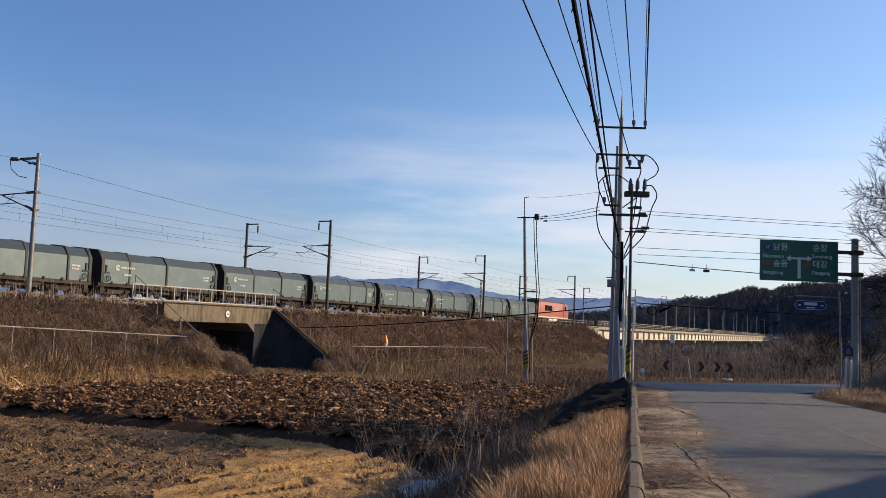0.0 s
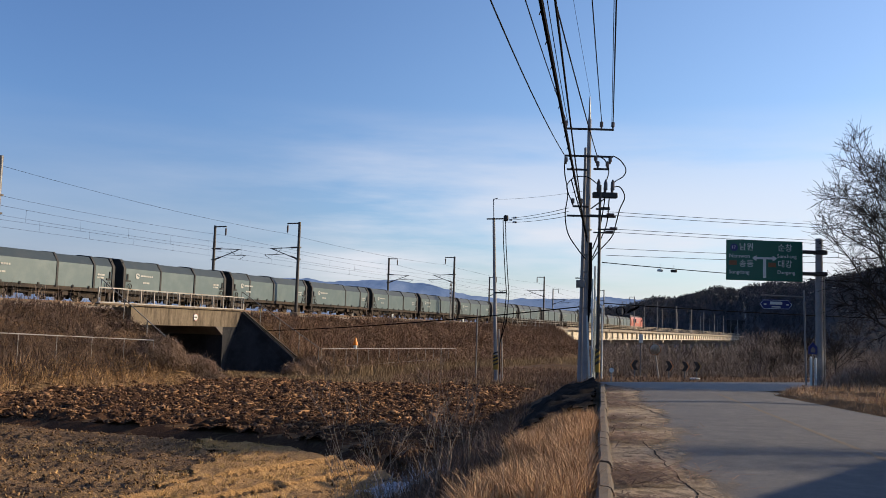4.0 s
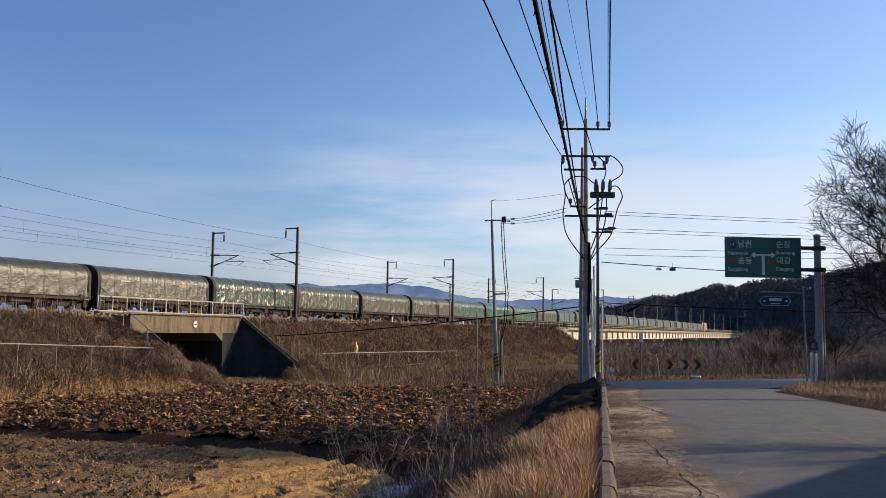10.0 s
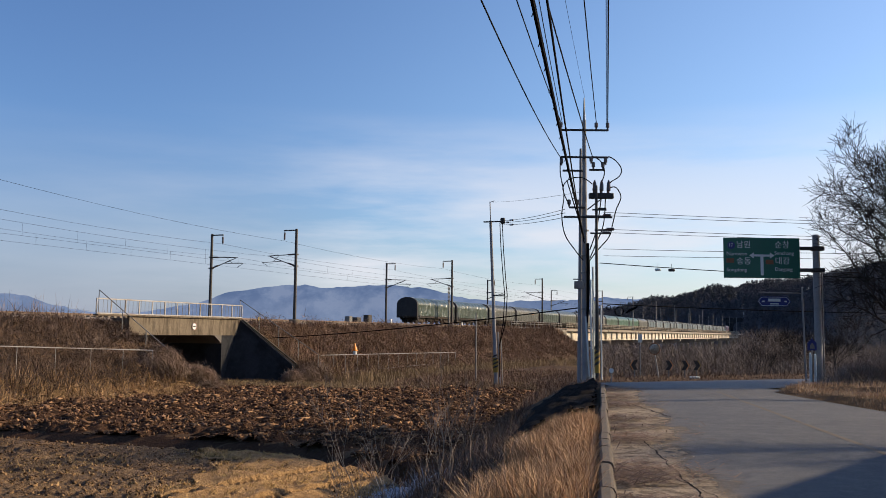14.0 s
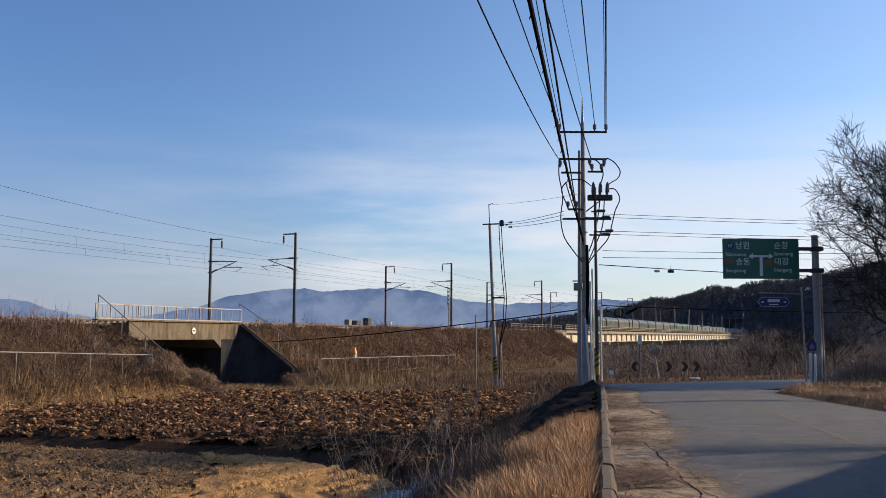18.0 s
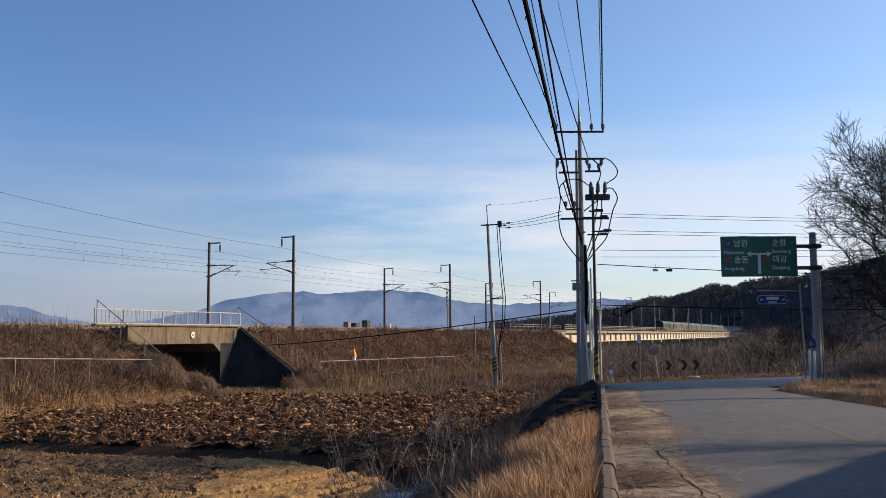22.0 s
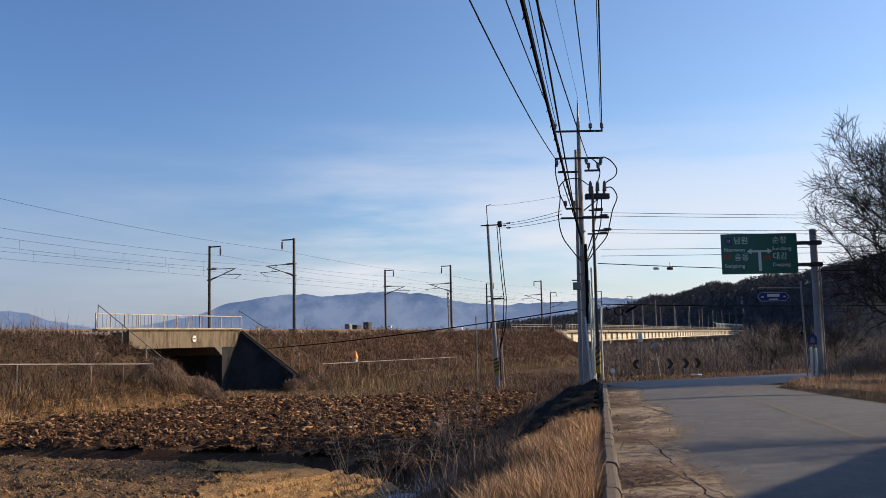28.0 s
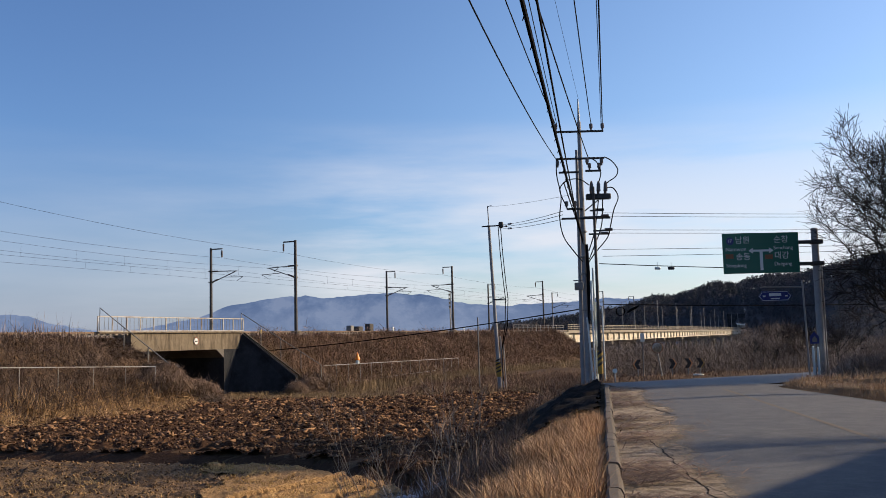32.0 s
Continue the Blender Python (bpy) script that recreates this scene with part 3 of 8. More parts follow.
def sheet(name, xs, ys, zfun, mat, lift=0.0, keep=None, smooth=True):
    X, Y = np.meshgrid(xs, ys)
    Z = zfun(X, Y) + lift
    nx, ny = len(xs), len(ys)
    idx = np.arange(nx * ny).reshape(ny, nx)
    f = np.stack([idx[:-1, :-1], idx[:-1, 1:], idx[1:, 1:], idx[1:, :-1]], -1).reshape(-1, 4)
    v = np.stack([X, Y, Z], -1).reshape(-1, 3)
    if keep is not None:
        ok = keep(v[:, 0], v[:, 1])[f].all(1)
        f = f[ok]
        used = np.unique(f)
        back = np.zeros(len(v), int)
        back[used] = np.arange(len(used))
        v, f = v[used], back[f]
    return array_mesh(name, v, f, mat, smooth)


ground = new("ground", sheet("ground", spread(-46, 24, 0.45, 4700), spread(6, 100, 0.45, 4700), ground_z, MAT["earth"]))
tagged(ground, "brown winter earth plain with railway bank and road shelf", "ground", kind="structure")


# ploughed field and straw strip on it
def ploughed(x, y):
    s = (x - RAIL_X) * UX + (y - RAIL_Y) * UY
    o = (x - RAIL_X) * UY - (y - RAIL_Y) * UX
    return (ditch_gap(x, y) > 1.1) & (kerb_x(y) - x > np.interp(y, [30, 44, 60], [5.2, 4.6, 5.0])) & (ground_z(x, y) < FIELD + 0.25) & (o > np.interp(s, [-30, -2, 0, 7, 8.3, 10, 14], [9.5, 9.6, 7.6, 8.5, 18.5, 24.0, 32.0])) & (y < 66.3 + 0.5 * lumps(x, y, 0.7, 2.0)) & (x > -40)


def strawed(x, y):
    return (ditch_gap(x, y) < -1.2) & (kerb_x(y) - x > 5.6) & (y > 12) & (x > -40)


def furrowed(x, y):
    """Ridges of turned soil, uneven along their length."""
    along = (x * 0.9 + y * 0.25)
    across = (y * 0.97 - x * 0.22)
    return ground_z(x, y) + 0.17 * np.sin(across * 2.3 + 1.8 * fbm(x, y, 0.35, 2)) + 0.14 * (1 - np.abs(fbm(x, y, 1.3, 5, 3.0))) + 0.16 * fbm(x, y, 2.6, 3, 1.0)


TYRE = [(-4.5, 26.0), (-3.3, 24.2)]          # a point on each wheel's track; they run side by side
TYRE_X, TYRE_Y = 0.55, 0.835


def tyre(x, y):
    """Depth of the tyre ruts: a flat trough with raised lips and slanted lug prints."""
    z = 0.0
    for px, py in TYRE:
        c = (x - px) * TYRE_Y - (y - py) * TYRE_X + 0.05 * np.sin(y * 1.1)
        a = (x - px) * TYRE_X + (y - py) * TYRE_Y
        lug = np.clip(np.sin(6.283 * (a - 0.7 * np.abs(c)) / 0.26) * 2.5, -1, 1)
        z = z + np.where(np.abs(c) < 0.3, -0.07 + 0.05 * lug, 0.09 * np.exp(-((np.abs(c) - 0.4) / 0.12) ** 2))
    return z


def off_tyre(x, y):
    return np.min([np.abs((x - px) * TYRE_Y - (y - py) * TYRE_X) for px, py in TYRE], axis=0) > 0.45


def tracked(x, y):
    across = ditch_gap(x, y)
    return ground_z(x, y) + 0.05 * np.abs(np.sin(across * 2.2 + 0.2 * np.sin(x * 1.3))) + 0.04 * fbm(x, y, 1.5, 2, 2.0) + 0.085 * fbm(x * 0.6, y, 5.0, 3, 5.0) + 0.06 * np.sin(x * 13) * (np.sin(across * 1.3 + 0.5) > 0.2)


plough = new("field_ploughed", sheet("field_ploughed", np.arange(-40, 8, 0.13), np.arange(26, 84, 0.15), furrowed, MAT["loam_base"], -0.04, ploughed, False))
tagged(plough, "dark brown freshly ploughed field with rough furrows", "field", kind="structure")
strip = new("field_straw", sheet("field_straw", np.arange(-34, 2, 0.13), np.arange(18, 44, 0.13), tracked, MAT["straw_soil"], 0.04, strawed, False))
tagged(strip, "pale straw-covered soil strip with tractor ruts", "field", kind="structure")


# dark loam sheet that paints the shade inside the trench
trench = new("field_trench", sheet("field_trench", np.arange(-40, 2, 0.3), np.arange(22, 46, 0.3), lambda x, y: ground_z(x, y) + 0.06 * lumps(x, y, 3.3, 4.0), MAT["loam_base"], 0.03, lambda x, y: (ditch_gap(x, y) > -1.3) & (ditch_gap(x, y) < 1.4) & (kerb_x(y) - x > 5.0)))
tagged(trench, "trench between the field strips, its shade laid in dark soil", "field", kind="structure")


def golden(x, y):
    return strawed(x, y) & (x > -6.9 + 0.8 * lumps(x, y, 0.9, 3.0) - 0.5 * np.clip(y - 29.5, 0, None)) & (y > 19.6)


straw_mat = new("field_stubble", sheet("field_stubble", np.arange(-12, 1, 0.055), np.arange(19, 36, 0.055), lambda x, y: ground_z(x, y) + 0.05 + 0.05 * fbm(x, y, 1.2, 2, 8.0) + 0.035 * fbm(x, y, 6.0, 3, 4.0) + tyre(x, y), MAT["straw_mat"], 0.10, golden, False))
tagged(straw_mat, "golden straw and soil pressed by tractor tyres on the field strip", "field", kind="structure")


def clods(count, region, zfun, x0, x1, y0, y1, lo, hi, seed, stretch=(1.0, 1.0, 0.75), spin=3.14):
    """Broken lumps of soil, sharp and irregular, each turned its own way; stretch makes slices of them."""
    rng = np.random.default_rng(seed)
    x, y = rng.uniform(x0, x1, count), rng.uniform(y0, y1, count)
    ok = region(x, y)
    x, y = x[ok], y[ok]
    n = len(x)
    size = lo + (hi - lo) * rng.random(n) ** 2.2
    base = np.array([(1, 0.5, -0.5), (-1, 0.6, -0.4), (0.1, -1, -0.5), (0.0, 0.1, 0.9), (0.7, -0.2, 0.7)])
    v = base[None] * rng.uniform(0.5, 1.3, (n, 5, 1)) * rng.uniform(0.35, 1.7, (n, 1, 3)) + rng.normal(0, 0.45, (n, 5, 3))
    v = v * np.array(stretch)
    tip = rng.normal(0, 0.5, n)
    c, s = np.cos(tip)[:, None], np.sin(tip)[:, None]
    v = np.stack([v[..., 0], v[..., 1] * c - v[..., 2] * s, v[..., 1] * s + v[..., 2] * c], -1)
    a = 0.24 + rng.uniform(-spin, spin, n)
    c, s = np.cos(a)[:, None], np.sin(a)[:, None]
    v = np.stack([v[..., 0] * c - v[..., 1] * s, v[..., 0] * s + v[..., 1] * c, v[..., 2]], -1) * size[:, None, None]
    v = v + np.stack([x, y, zfun(x, y) + size * 0.15], 1)[:, None]
    f = np.array([(0, 1, 3), (1, 2, 3), (2, 4, 3), (4, 0, 3), (2, 0, 4), (0, 2, 1)])
    f = (f[None] + (np.arange(n) * 5)[:, None, None]).reshape(-1, 3)
    return v.reshape(-1, 3), f


def row_of(x, y):
    """Where the turned soil lies in rows: above 0 on a ridge."""
    return np.sin((y * 0.97 - x * 0.22) * 2.3 + 1.8 * fbm(x, y, 0.35, 2)) + 1.3 * fbm(x, y, 0.7, 3, 7.0)


stuff("soil_clods", *joined([clods(230000, lambda x, y: ploughed(x, y) & (row_of(x, y) > -0.4), furrowed, -36, 8, 26, 68, 0.012, 0.07, 3),
                             clods(34000, lambda x, y: ploughed(x, y) & (row_of(x, y) > 0.05), furrowed, -36, 8, 26, 68, 0.04, 0.13, 5, (1.9, 0.45, 0.75), 0.5)]), MAT["loam"], "brown clods of turned earth on the ploughed field", "soil")
stuff("straw_clods", *clods(60000, strawed, lambda x, y: tracked(x, y) + 0.04, -30, 2, 18, 46, 0.012, 0.06, 4), MAT["straw_clod"], "small pale clods on the straw field strip", "soil")

# ---- roads ----
def right_x(y):
    return np.interp(y, [-22, 14, 23, 32.2, 34.4], [9.6, 10.7, 11.0, 11.4, 12.9])


def surface_z(x, y):
    """The cambered road surface."""
    t = np.clip((x - kerb_x(y)) / (right_x(y) - kerb_x(y)), 0, 1)
    return road_z(y) + 0.02 + 0.05 * np.sin(math.pi * t)


def road_sheet():
    xs, ys, v, f = 16, np.arange(-22, 34.3, 0.8), [], []
    for y in ys:
        x0, x1 = kerb_x(y) + 0.0, float(right_x(y))
        for i in range(xs + 1):
            x = x0 + (x1 - x0) * i / xs
            v.append((x, y, float(surface_z(x, y))))
    for j in range(len(ys) - 1):
        for i in range(xs):
            k = j * (xs + 1) + i
            f.append((k, k + 1, k + xs + 2, k + xs + 1))
    return array_mesh("road", v, f, MAT["asphalt"], True)


road = tagged(new("road", road_sheet()), "worn grey asphalt country road, cracked and dusty", "road", kind="structure")


def crossing_sheet():
    v, f = [], []
    xs = np.concatenate([np.arange(6.3, 20, 0.5), np.arange(20, 130, 4)])
    for x in xs:
        near = 33.9 if x < 11.6 else (33.9 + 1.0 * (x - 11.6) if x < 17.5 else 39.8 + 0.6 * (x - 17.5))
        a = min(near, far_edge(x) - 0.3)
        for i in range(9):
            y = a + (far_edge(x) - a) * i / 8
            v.append((x, y, road_z(y) + 0.05))
    for j in range(len(xs) - 1):
        for i in range(8):
            k = j * 9 + i
            f.append((k, k + 9, k + 10, k + 1))
    return array_mesh("road_crossing", v, f, MAT["asphalt_new"], True)


crossing = tagged(new("road_crossing", crossing_sheet()), "smooth blue-grey asphalt crossing road at the junction", "road", kind="structure")


# sandy dust along the kerb, as a thin uneven layer
KERB_TURN = math.atan(0.1695)
KC, KS = math.cos(KERB_TURN), math.sin(KERB_TURN)


def beside_kerb(x, y):
    """Road surface in the kerb's own frame: x across from the kerb, y along it."""
    wx, wy = 0.15 + x * KC + y * KS, -x * KS + y * KC
    return surface_z(wx, wy) + 0.006


dust = new("shoulder_dust", sheet("shoulder_dust", np.arange(0.0, 3.0, 0.2), np.arange(-21, 36, 0.5), beside_kerb, MAT["sand"]))
dust.matrix_basis = pose(0.15, 0, 0, 0, 0, -math.degrees(KERB_TURN))
tagged(dust, "sandy dirt and grit along the road edge", "road", kind="structure")


# yellow centre line, worn
def centre_x(y):
    return 6.55 + (y - 14.03) * (8.29 - 6.55) / (25.35 - 14.03)


line = Geo()
for y in np.arange(-21.6, 31, 0.6):
    a, b = centre_x(y), centre_x(y + 0.6)
    z0, z1 = (surface_z(q, t) + 0.004 for q, t in ((a, y), (b, y + 0.6)))
    line.add([(a - 0.06, y, z0), (a + 0.06, y, z0), (b + 0.06, y + 0.6, z1), (b - 0.06, y + 0.6, z1)], [(0, 1, 2, 3)])
tagged(new("road_marking", line.mesh("road_marking", MAT["road_yellow"])), "worn yellow centre line on asphalt", "road marking", kind="structure")

# cracks
rc = random.Random(5)
for name, x0, y0, x1, y1, w in (("crack", 2.67, 9.2, 3.35, 15.5, 0.012), ("crack", 3.0, 8.0, 2.72, 13.0, 0.006), ("crack", 5.0, 20.5, 5.0, 25.5, 0.018)):
    g = Geo()
    last = None
    for i in range(26):
        t = i / 25
        y = y0 + (y1 - y0) * t
        x = x0 + (x1 - x0) * t + rc.uniform(-0.03, 0.03)
        ww = w * rc.uniform(0.4, 1.3)
        z = surface_z(x, y) + 0.009
        cur = [(x - ww, y, z), (x + ww, y, z)]
        if last:
            g.add(last + cur[::-1], [(0, 1, 2, 3)])
        last = cur
    part(name, g, MAT["black_soil"], road, "dark open crack")

# kerb of precast stones
kerb = thing("kerb", "", "", kind="structure")
kerb["kind"] = "structure"
kerb["label"] = "weathered concrete kerb along the road edge"
KERB_STEP = 1.0
stone = Geo().prism([(-0.18, -0.35), (0.0, -0.35), (0.0, 0.09), (-0.03, 0.15), (-0.06, 0.165), (-0.15, 0.17), (-0.18, 0.14)], 0.008, KERB_STEP - 0.008, "y").mesh("kerb_stone", MAT["kerb"])
turn_kerb = -math.degrees(math.atan(0.1695))
for i in range(44):
    y = -9 + i * KERB_STEP * math.cos(math.atan(0.1695))
    if y > 34.5:
        break
    part("kerb_stone", stone, None, kerb, at=pose(kerb_x(y) + rc.uniform(-0.012, 0.012), y, float(road_z(y)) + rc.uniform(-0.012, 0.012), -0.57, rc.uniform(-0.8, 0.8), turn_kerb + rc.uniform(-0.4, 0.4)))

# ---- railway ----
def rail_prism(name, outline, s0, s1, mat, label, category):
    g = Geo().prism(outline, s0, s1, "x")
    return tagged(new(name, g.mesh(name, mat)), label, category, kind="structure")


def rail_structure(name, outline, s0, s1, mat, label, category):
    ob = rail_prism(name, outline, s0, s1, mat, label, category)
    ob.matrix_basis = RAIL
    return ob


rail_structure("track_bed", [(-1.9, 1.9), (-0.9, 2.52), (8.2, 2.52), (9.3, 1.9)], -420, 1000, MAT["ballast"], "grey-brown ballast of a double railway track", "track bed")
for yc in (NEAR_TRACK, FAR_TRACK):
    track = thing("railway_track", "rusty steel rails on concrete sleepers", "track", RAIL, "railway tracks", "structure")
    for side in (-0.75, 0.75):
        y = yc + side
        part("rail", Geo().prism([(y - 0.07, 2.64), (y + 0.07, 2.64), (y + 0.02, 2.68), (y + 0.036, 2.75), (y + 0.036, 2.8), (y - 0.036, 2.8), (y - 0.036, 2.75), (y - 0.02, 2.68)], -420, 1000, "x"), MAT["rail_steel"], track)
    sl = Geo()
    for i in range(640):
        sl.box((-90 + i * 0.62, yc, 2.57), (0.26, 2.4, 0.16))
    part("sleepers", sl, MAT["concrete"], track, "concrete sleepers")["kind"] = "stuff"

# underpass
under = thing("underpass", "weathered concrete railway underpass with splayed wing walls", "underpass", RAIL, kind="structure")
U0, U1 = -1.6, 7.3
part("beam", Geo().prism([(-2.7, 1.25), (-2.7, 2.62), (-2.45, 2.62), (-2.45, 2.5), (9.9, 2.5), (9.9, 1.25)], U0 - 2.2, U1 + 2.3, "x"), MAT["beam"], under)
part("coping", Geo().box((1.4, -2.62, 2.67), (17.0, 0.5, 0.12), bevel=0.02), MAT["beam"], under)
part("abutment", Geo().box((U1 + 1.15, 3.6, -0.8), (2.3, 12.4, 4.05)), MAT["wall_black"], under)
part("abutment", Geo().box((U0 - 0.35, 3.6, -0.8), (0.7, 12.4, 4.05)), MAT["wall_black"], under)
# haunch of the opening
part("haunch", Geo().prism([(U1 + 0.01, 1.25), (U1 - 1.0, 1.25), (U1 + 0.01, 0.55)], -2.68, 9.8, "y"), MAT["concrete_dark"], under)


def wing(x0, y0, x1, y1, z0, z1, th):
    """A retaining wall whose top falls from z0 to z1."""
    a, b = Vector((x0, y0, 0)), Vector((x1, y1, 0))
    n = (b - a).normalized().cross(Vector((0, 0, 1))) * th
    low = FIELD - 0.5
    vs = [(p.x, p.y, z) for p, z in ((a, low), (b, low), (b, z1), (a, z0))] + [((p + n).x, (p + n).y, z) for p, z in ((a, low), (b, low), (b, z1), (a, z0))]
    return Geo().add(vs, [(0, 1, 2, 3), (7, 6, 5, 4), (0, 4, 5, 1), (1, 5, 6, 2), (2, 6, 7, 3), (3, 7, 4, 0)])


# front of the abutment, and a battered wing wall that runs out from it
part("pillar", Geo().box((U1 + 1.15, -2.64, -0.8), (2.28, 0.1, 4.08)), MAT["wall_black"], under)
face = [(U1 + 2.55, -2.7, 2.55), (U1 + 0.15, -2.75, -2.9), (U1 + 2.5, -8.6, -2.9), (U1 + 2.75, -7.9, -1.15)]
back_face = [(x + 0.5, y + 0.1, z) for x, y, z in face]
part("wing_wall", Geo().add(face + back_face, [(0, 1, 2, 3), (4, 5, 6, 7), (0, 4, 7, 3), (3, 7, 6, 2), (0, 1, 5, 4)]), MAT["wall_black"], under, "concrete wing wall with its shade painted near-black", smooth=False)
part("wing_coping", Geo().path([Vector(face[0]) + Vector((0.35, 0, 0.05)), Vector(face[3]) + Vector((0.35, -0.2, 0.05))], 0.075, 4), MAT["kerb"], under, "pale coping of the wing wall")
badge = thing("clearance_sign", "round white clearance sign on the concrete beam", "sign", on_rail(3.6, -2.72, 1.95))
part("disc", Geo().tube((0, 0, 0), (0, -0.03, 0), 0.29, n=24), MAT["sign_white"], badge)
part("ring", Geo().path([(0.27 * math.cos(a), -0.035, 0.27 * math.sin(a)) for a in np.linspace(0, 2 * math.pi, 25)], 0.02, 5), MAT["loco_red"], badge, "red rim")
part("bar", Geo().box((0, -0.04, 0), (0.3, 0.02, 0.1)), MAT["sign_black"], badge, "dark bar for the figures")


def railing(name, s0, s1, y, z0, h, step, label, bars=3, group=""):
    ob = thing(name, label, "railing", on_rail(0, y, 0), group)
    n = max(1, round((s1 - s0) / step))
    for i in range(n + 1):
        s = s0 + (s1 - s0) * i / n
        part("post", Geo().box((s, 0, z0 + h / 2), (0.07, 0.07, h)), MAT["rail_paint"], ob)
    for k in range(bars):
        zz = z0 + h * (k + 1) / bars if k else z0 + 0.12
        part("rail", Geo().tube((s0, 0, zz), (s1, 0, zz), 0.035, n=6), MAT["rail_paint"], ob)
    return ob


pr = thing("bridge_railing", "pale painted steel railing on the underpass coping", "railing", on_rail(0, -2.6, 2.72))
S0, S1 = -7.0, 10.2
for i in range(13):
    part("post", Geo().box((S0 + (S1 - S0) * i / 12, 0, 0.55), (0.08, 0.07, 1.1)), MAT["rail_paint"], pr)
for z in (0.06, 1.08):
    part("rail", Geo().box(((S0 + S1) / 2, 0, z), (S1 - S0, 0.08, 0.08)), MAT["rail_paint"], pr)
for i in range(40):
    part("baluster", Geo().tube((S0 + 0.2 + i * 0.43, 0, 0.06), (S0 + 0.2 + i * 0.43, 0, 1.06), 0.016, n=5), MAT["rail_paint"], pr)


def slope_rail(s0, y0, z0, s1, y1, z1, n, label, bars=(0.5, 1.1)):
    """A handrail that runs down the bank beside the wing wall."""
    ob = thing("slope_handrail", label, "handrail", RAIL, "handrails of the underpass")
    a, b = Vector((s0, y0, z0)), Vector((s1, y1, z1))
    for h in bars:
        part("rail", Geo().tube(a + Vector((0, 0, h)), b + Vector((0, 0, h)), 0.035, n=6), MAT["steel_galv"], ob)
    for i in range(n + 1):
        p = a.lerp(b, i / n)
        part("post", Geo().tube(p - Vector((0, 0, 0.6)), p + Vector((0, 0, 1.12)), 0.032, n=6), MAT["steel_galv"], ob)


slope_rail(-6.8, -2.6, 3.3, -4.5, -7.0, -0.9, 3, "thin dark single handrail down the brushy bank", (1.1,))
slope_rail(9.9, -2.6, 3.2, 11.6, -9.5, -1.4, 4, "thin dark single handrail down the brushy bank", (1.1,))
ym = thing("track_marker", "small yellow marker plate on a thin post", "marker", on_rail(12.2, -3.0, 1.9), "track markers")
part("post", Geo().tube((0, 0, -0.6), (0, 0, 0.7), 0.03, n=6), MAT["steel_galv"], ym)
part("plate", Geo().box((0, -0.04, 0.8), (0.36, 0.03, 0.3), bevel=0.01), MAT["sign_yellow"], ym, "yellow plate")

# viaduct
via = thing("railway_viaduct", "long railway viaduct with cream plate girders on piers", "bridge", RAIL, kind="structure")
PIERS = [115.5, 152.0, 187.7, 223.1, 259.1, 295.6, 332.0, 369.4, 406.9, 443.5, 480.0]
for i in range(len(PIERS) - 1):
    a, b = PIERS[i] + 0.25, PIERS[i + 1] - 0.25
    span = part("girder", Geo().prism([(-2.35, 0.25), (-2.0, 0.25), (-2.0, 0.4), (-2.12, 0.45), (-2.12, 1.95), (-2.0, 2.0), (-2.0, 2.12), (-2.4, 2.12), (-2.4, 2.0), (-2.22, 1.95), (-2.22, 0.45), (-2.35, 0.4)], a, b, "x"), MAT["girder"], via)
    st = Geo()
    k = max(2, round((b - a) / 5.8))
    for j in range(k + 1):
        st.box((a + 0.2 + (b - a - 0.4) * j / k, -2.36, 1.2), (0.22, 0.42, 1.5))
    part("stiffener", st, MAT["girder"], span)["kind"] = "stuff"
    part("girder", Geo().box(((a + b) / 2, 9.3, 1.2), (b - a, 0.3, 1.9)), MAT["girder"], via)
    part("deck", Geo().prism([(-3.0, 2.14), (-3.0, 2.62), (-2.7, 2.62), (-2.7, 2.45), (9.9, 2.45), (9.9, 2.14)], a, b, "x"), MAT["deck"], via)
    rl = part("parapet", Geo().box(((a + b) / 2, -2.88, 3.75), (b - a, 0.12, 0.1)), MAT["deck"], via)
    for z in (3.05, 3.4):
        part("rail", Geo().box(((a + b) / 2, -2.88, z), (b - a, 0.06, 0.08)), MAT["deck"], rl)
    po = Geo()
    for j in range(int((b - a) / 2.4) + 1):
        po.box((a + 0.1 + j * 2.4, -2.86, 3.2), (0.1, 0.1, 1.15))
    part("parapet_posts", po, MAT["deck"], rl)["kind"] = "stuff"
for i, s in enumerate(PIERS):
    part("pier_cap", Geo().prism([(-3.4, 0.22), (10.6, 0.22), (10.6, -0.5), (8.4, -1.3), (-1.2, -1.3), (-3.4, -0.5)], s - 0.9, s + 0.9, "x"), MAT["deck"], via)
    for y in (-0.2, 7.4):
        part("pier", Geo().tube((s, y, -7.5), (s, y, -1.25), 0.85, n=18), MAT["deck"], via)
part("abutment", Geo().box((111, 3.5, -0.2), (8.8, 13.2, 5.2)), MAT["deck"], via)
railing("walkway_railing", 84, 114, -2.5, 2.5, 1.1, 2.5, "pale steel railing along the embankment crest", 3)


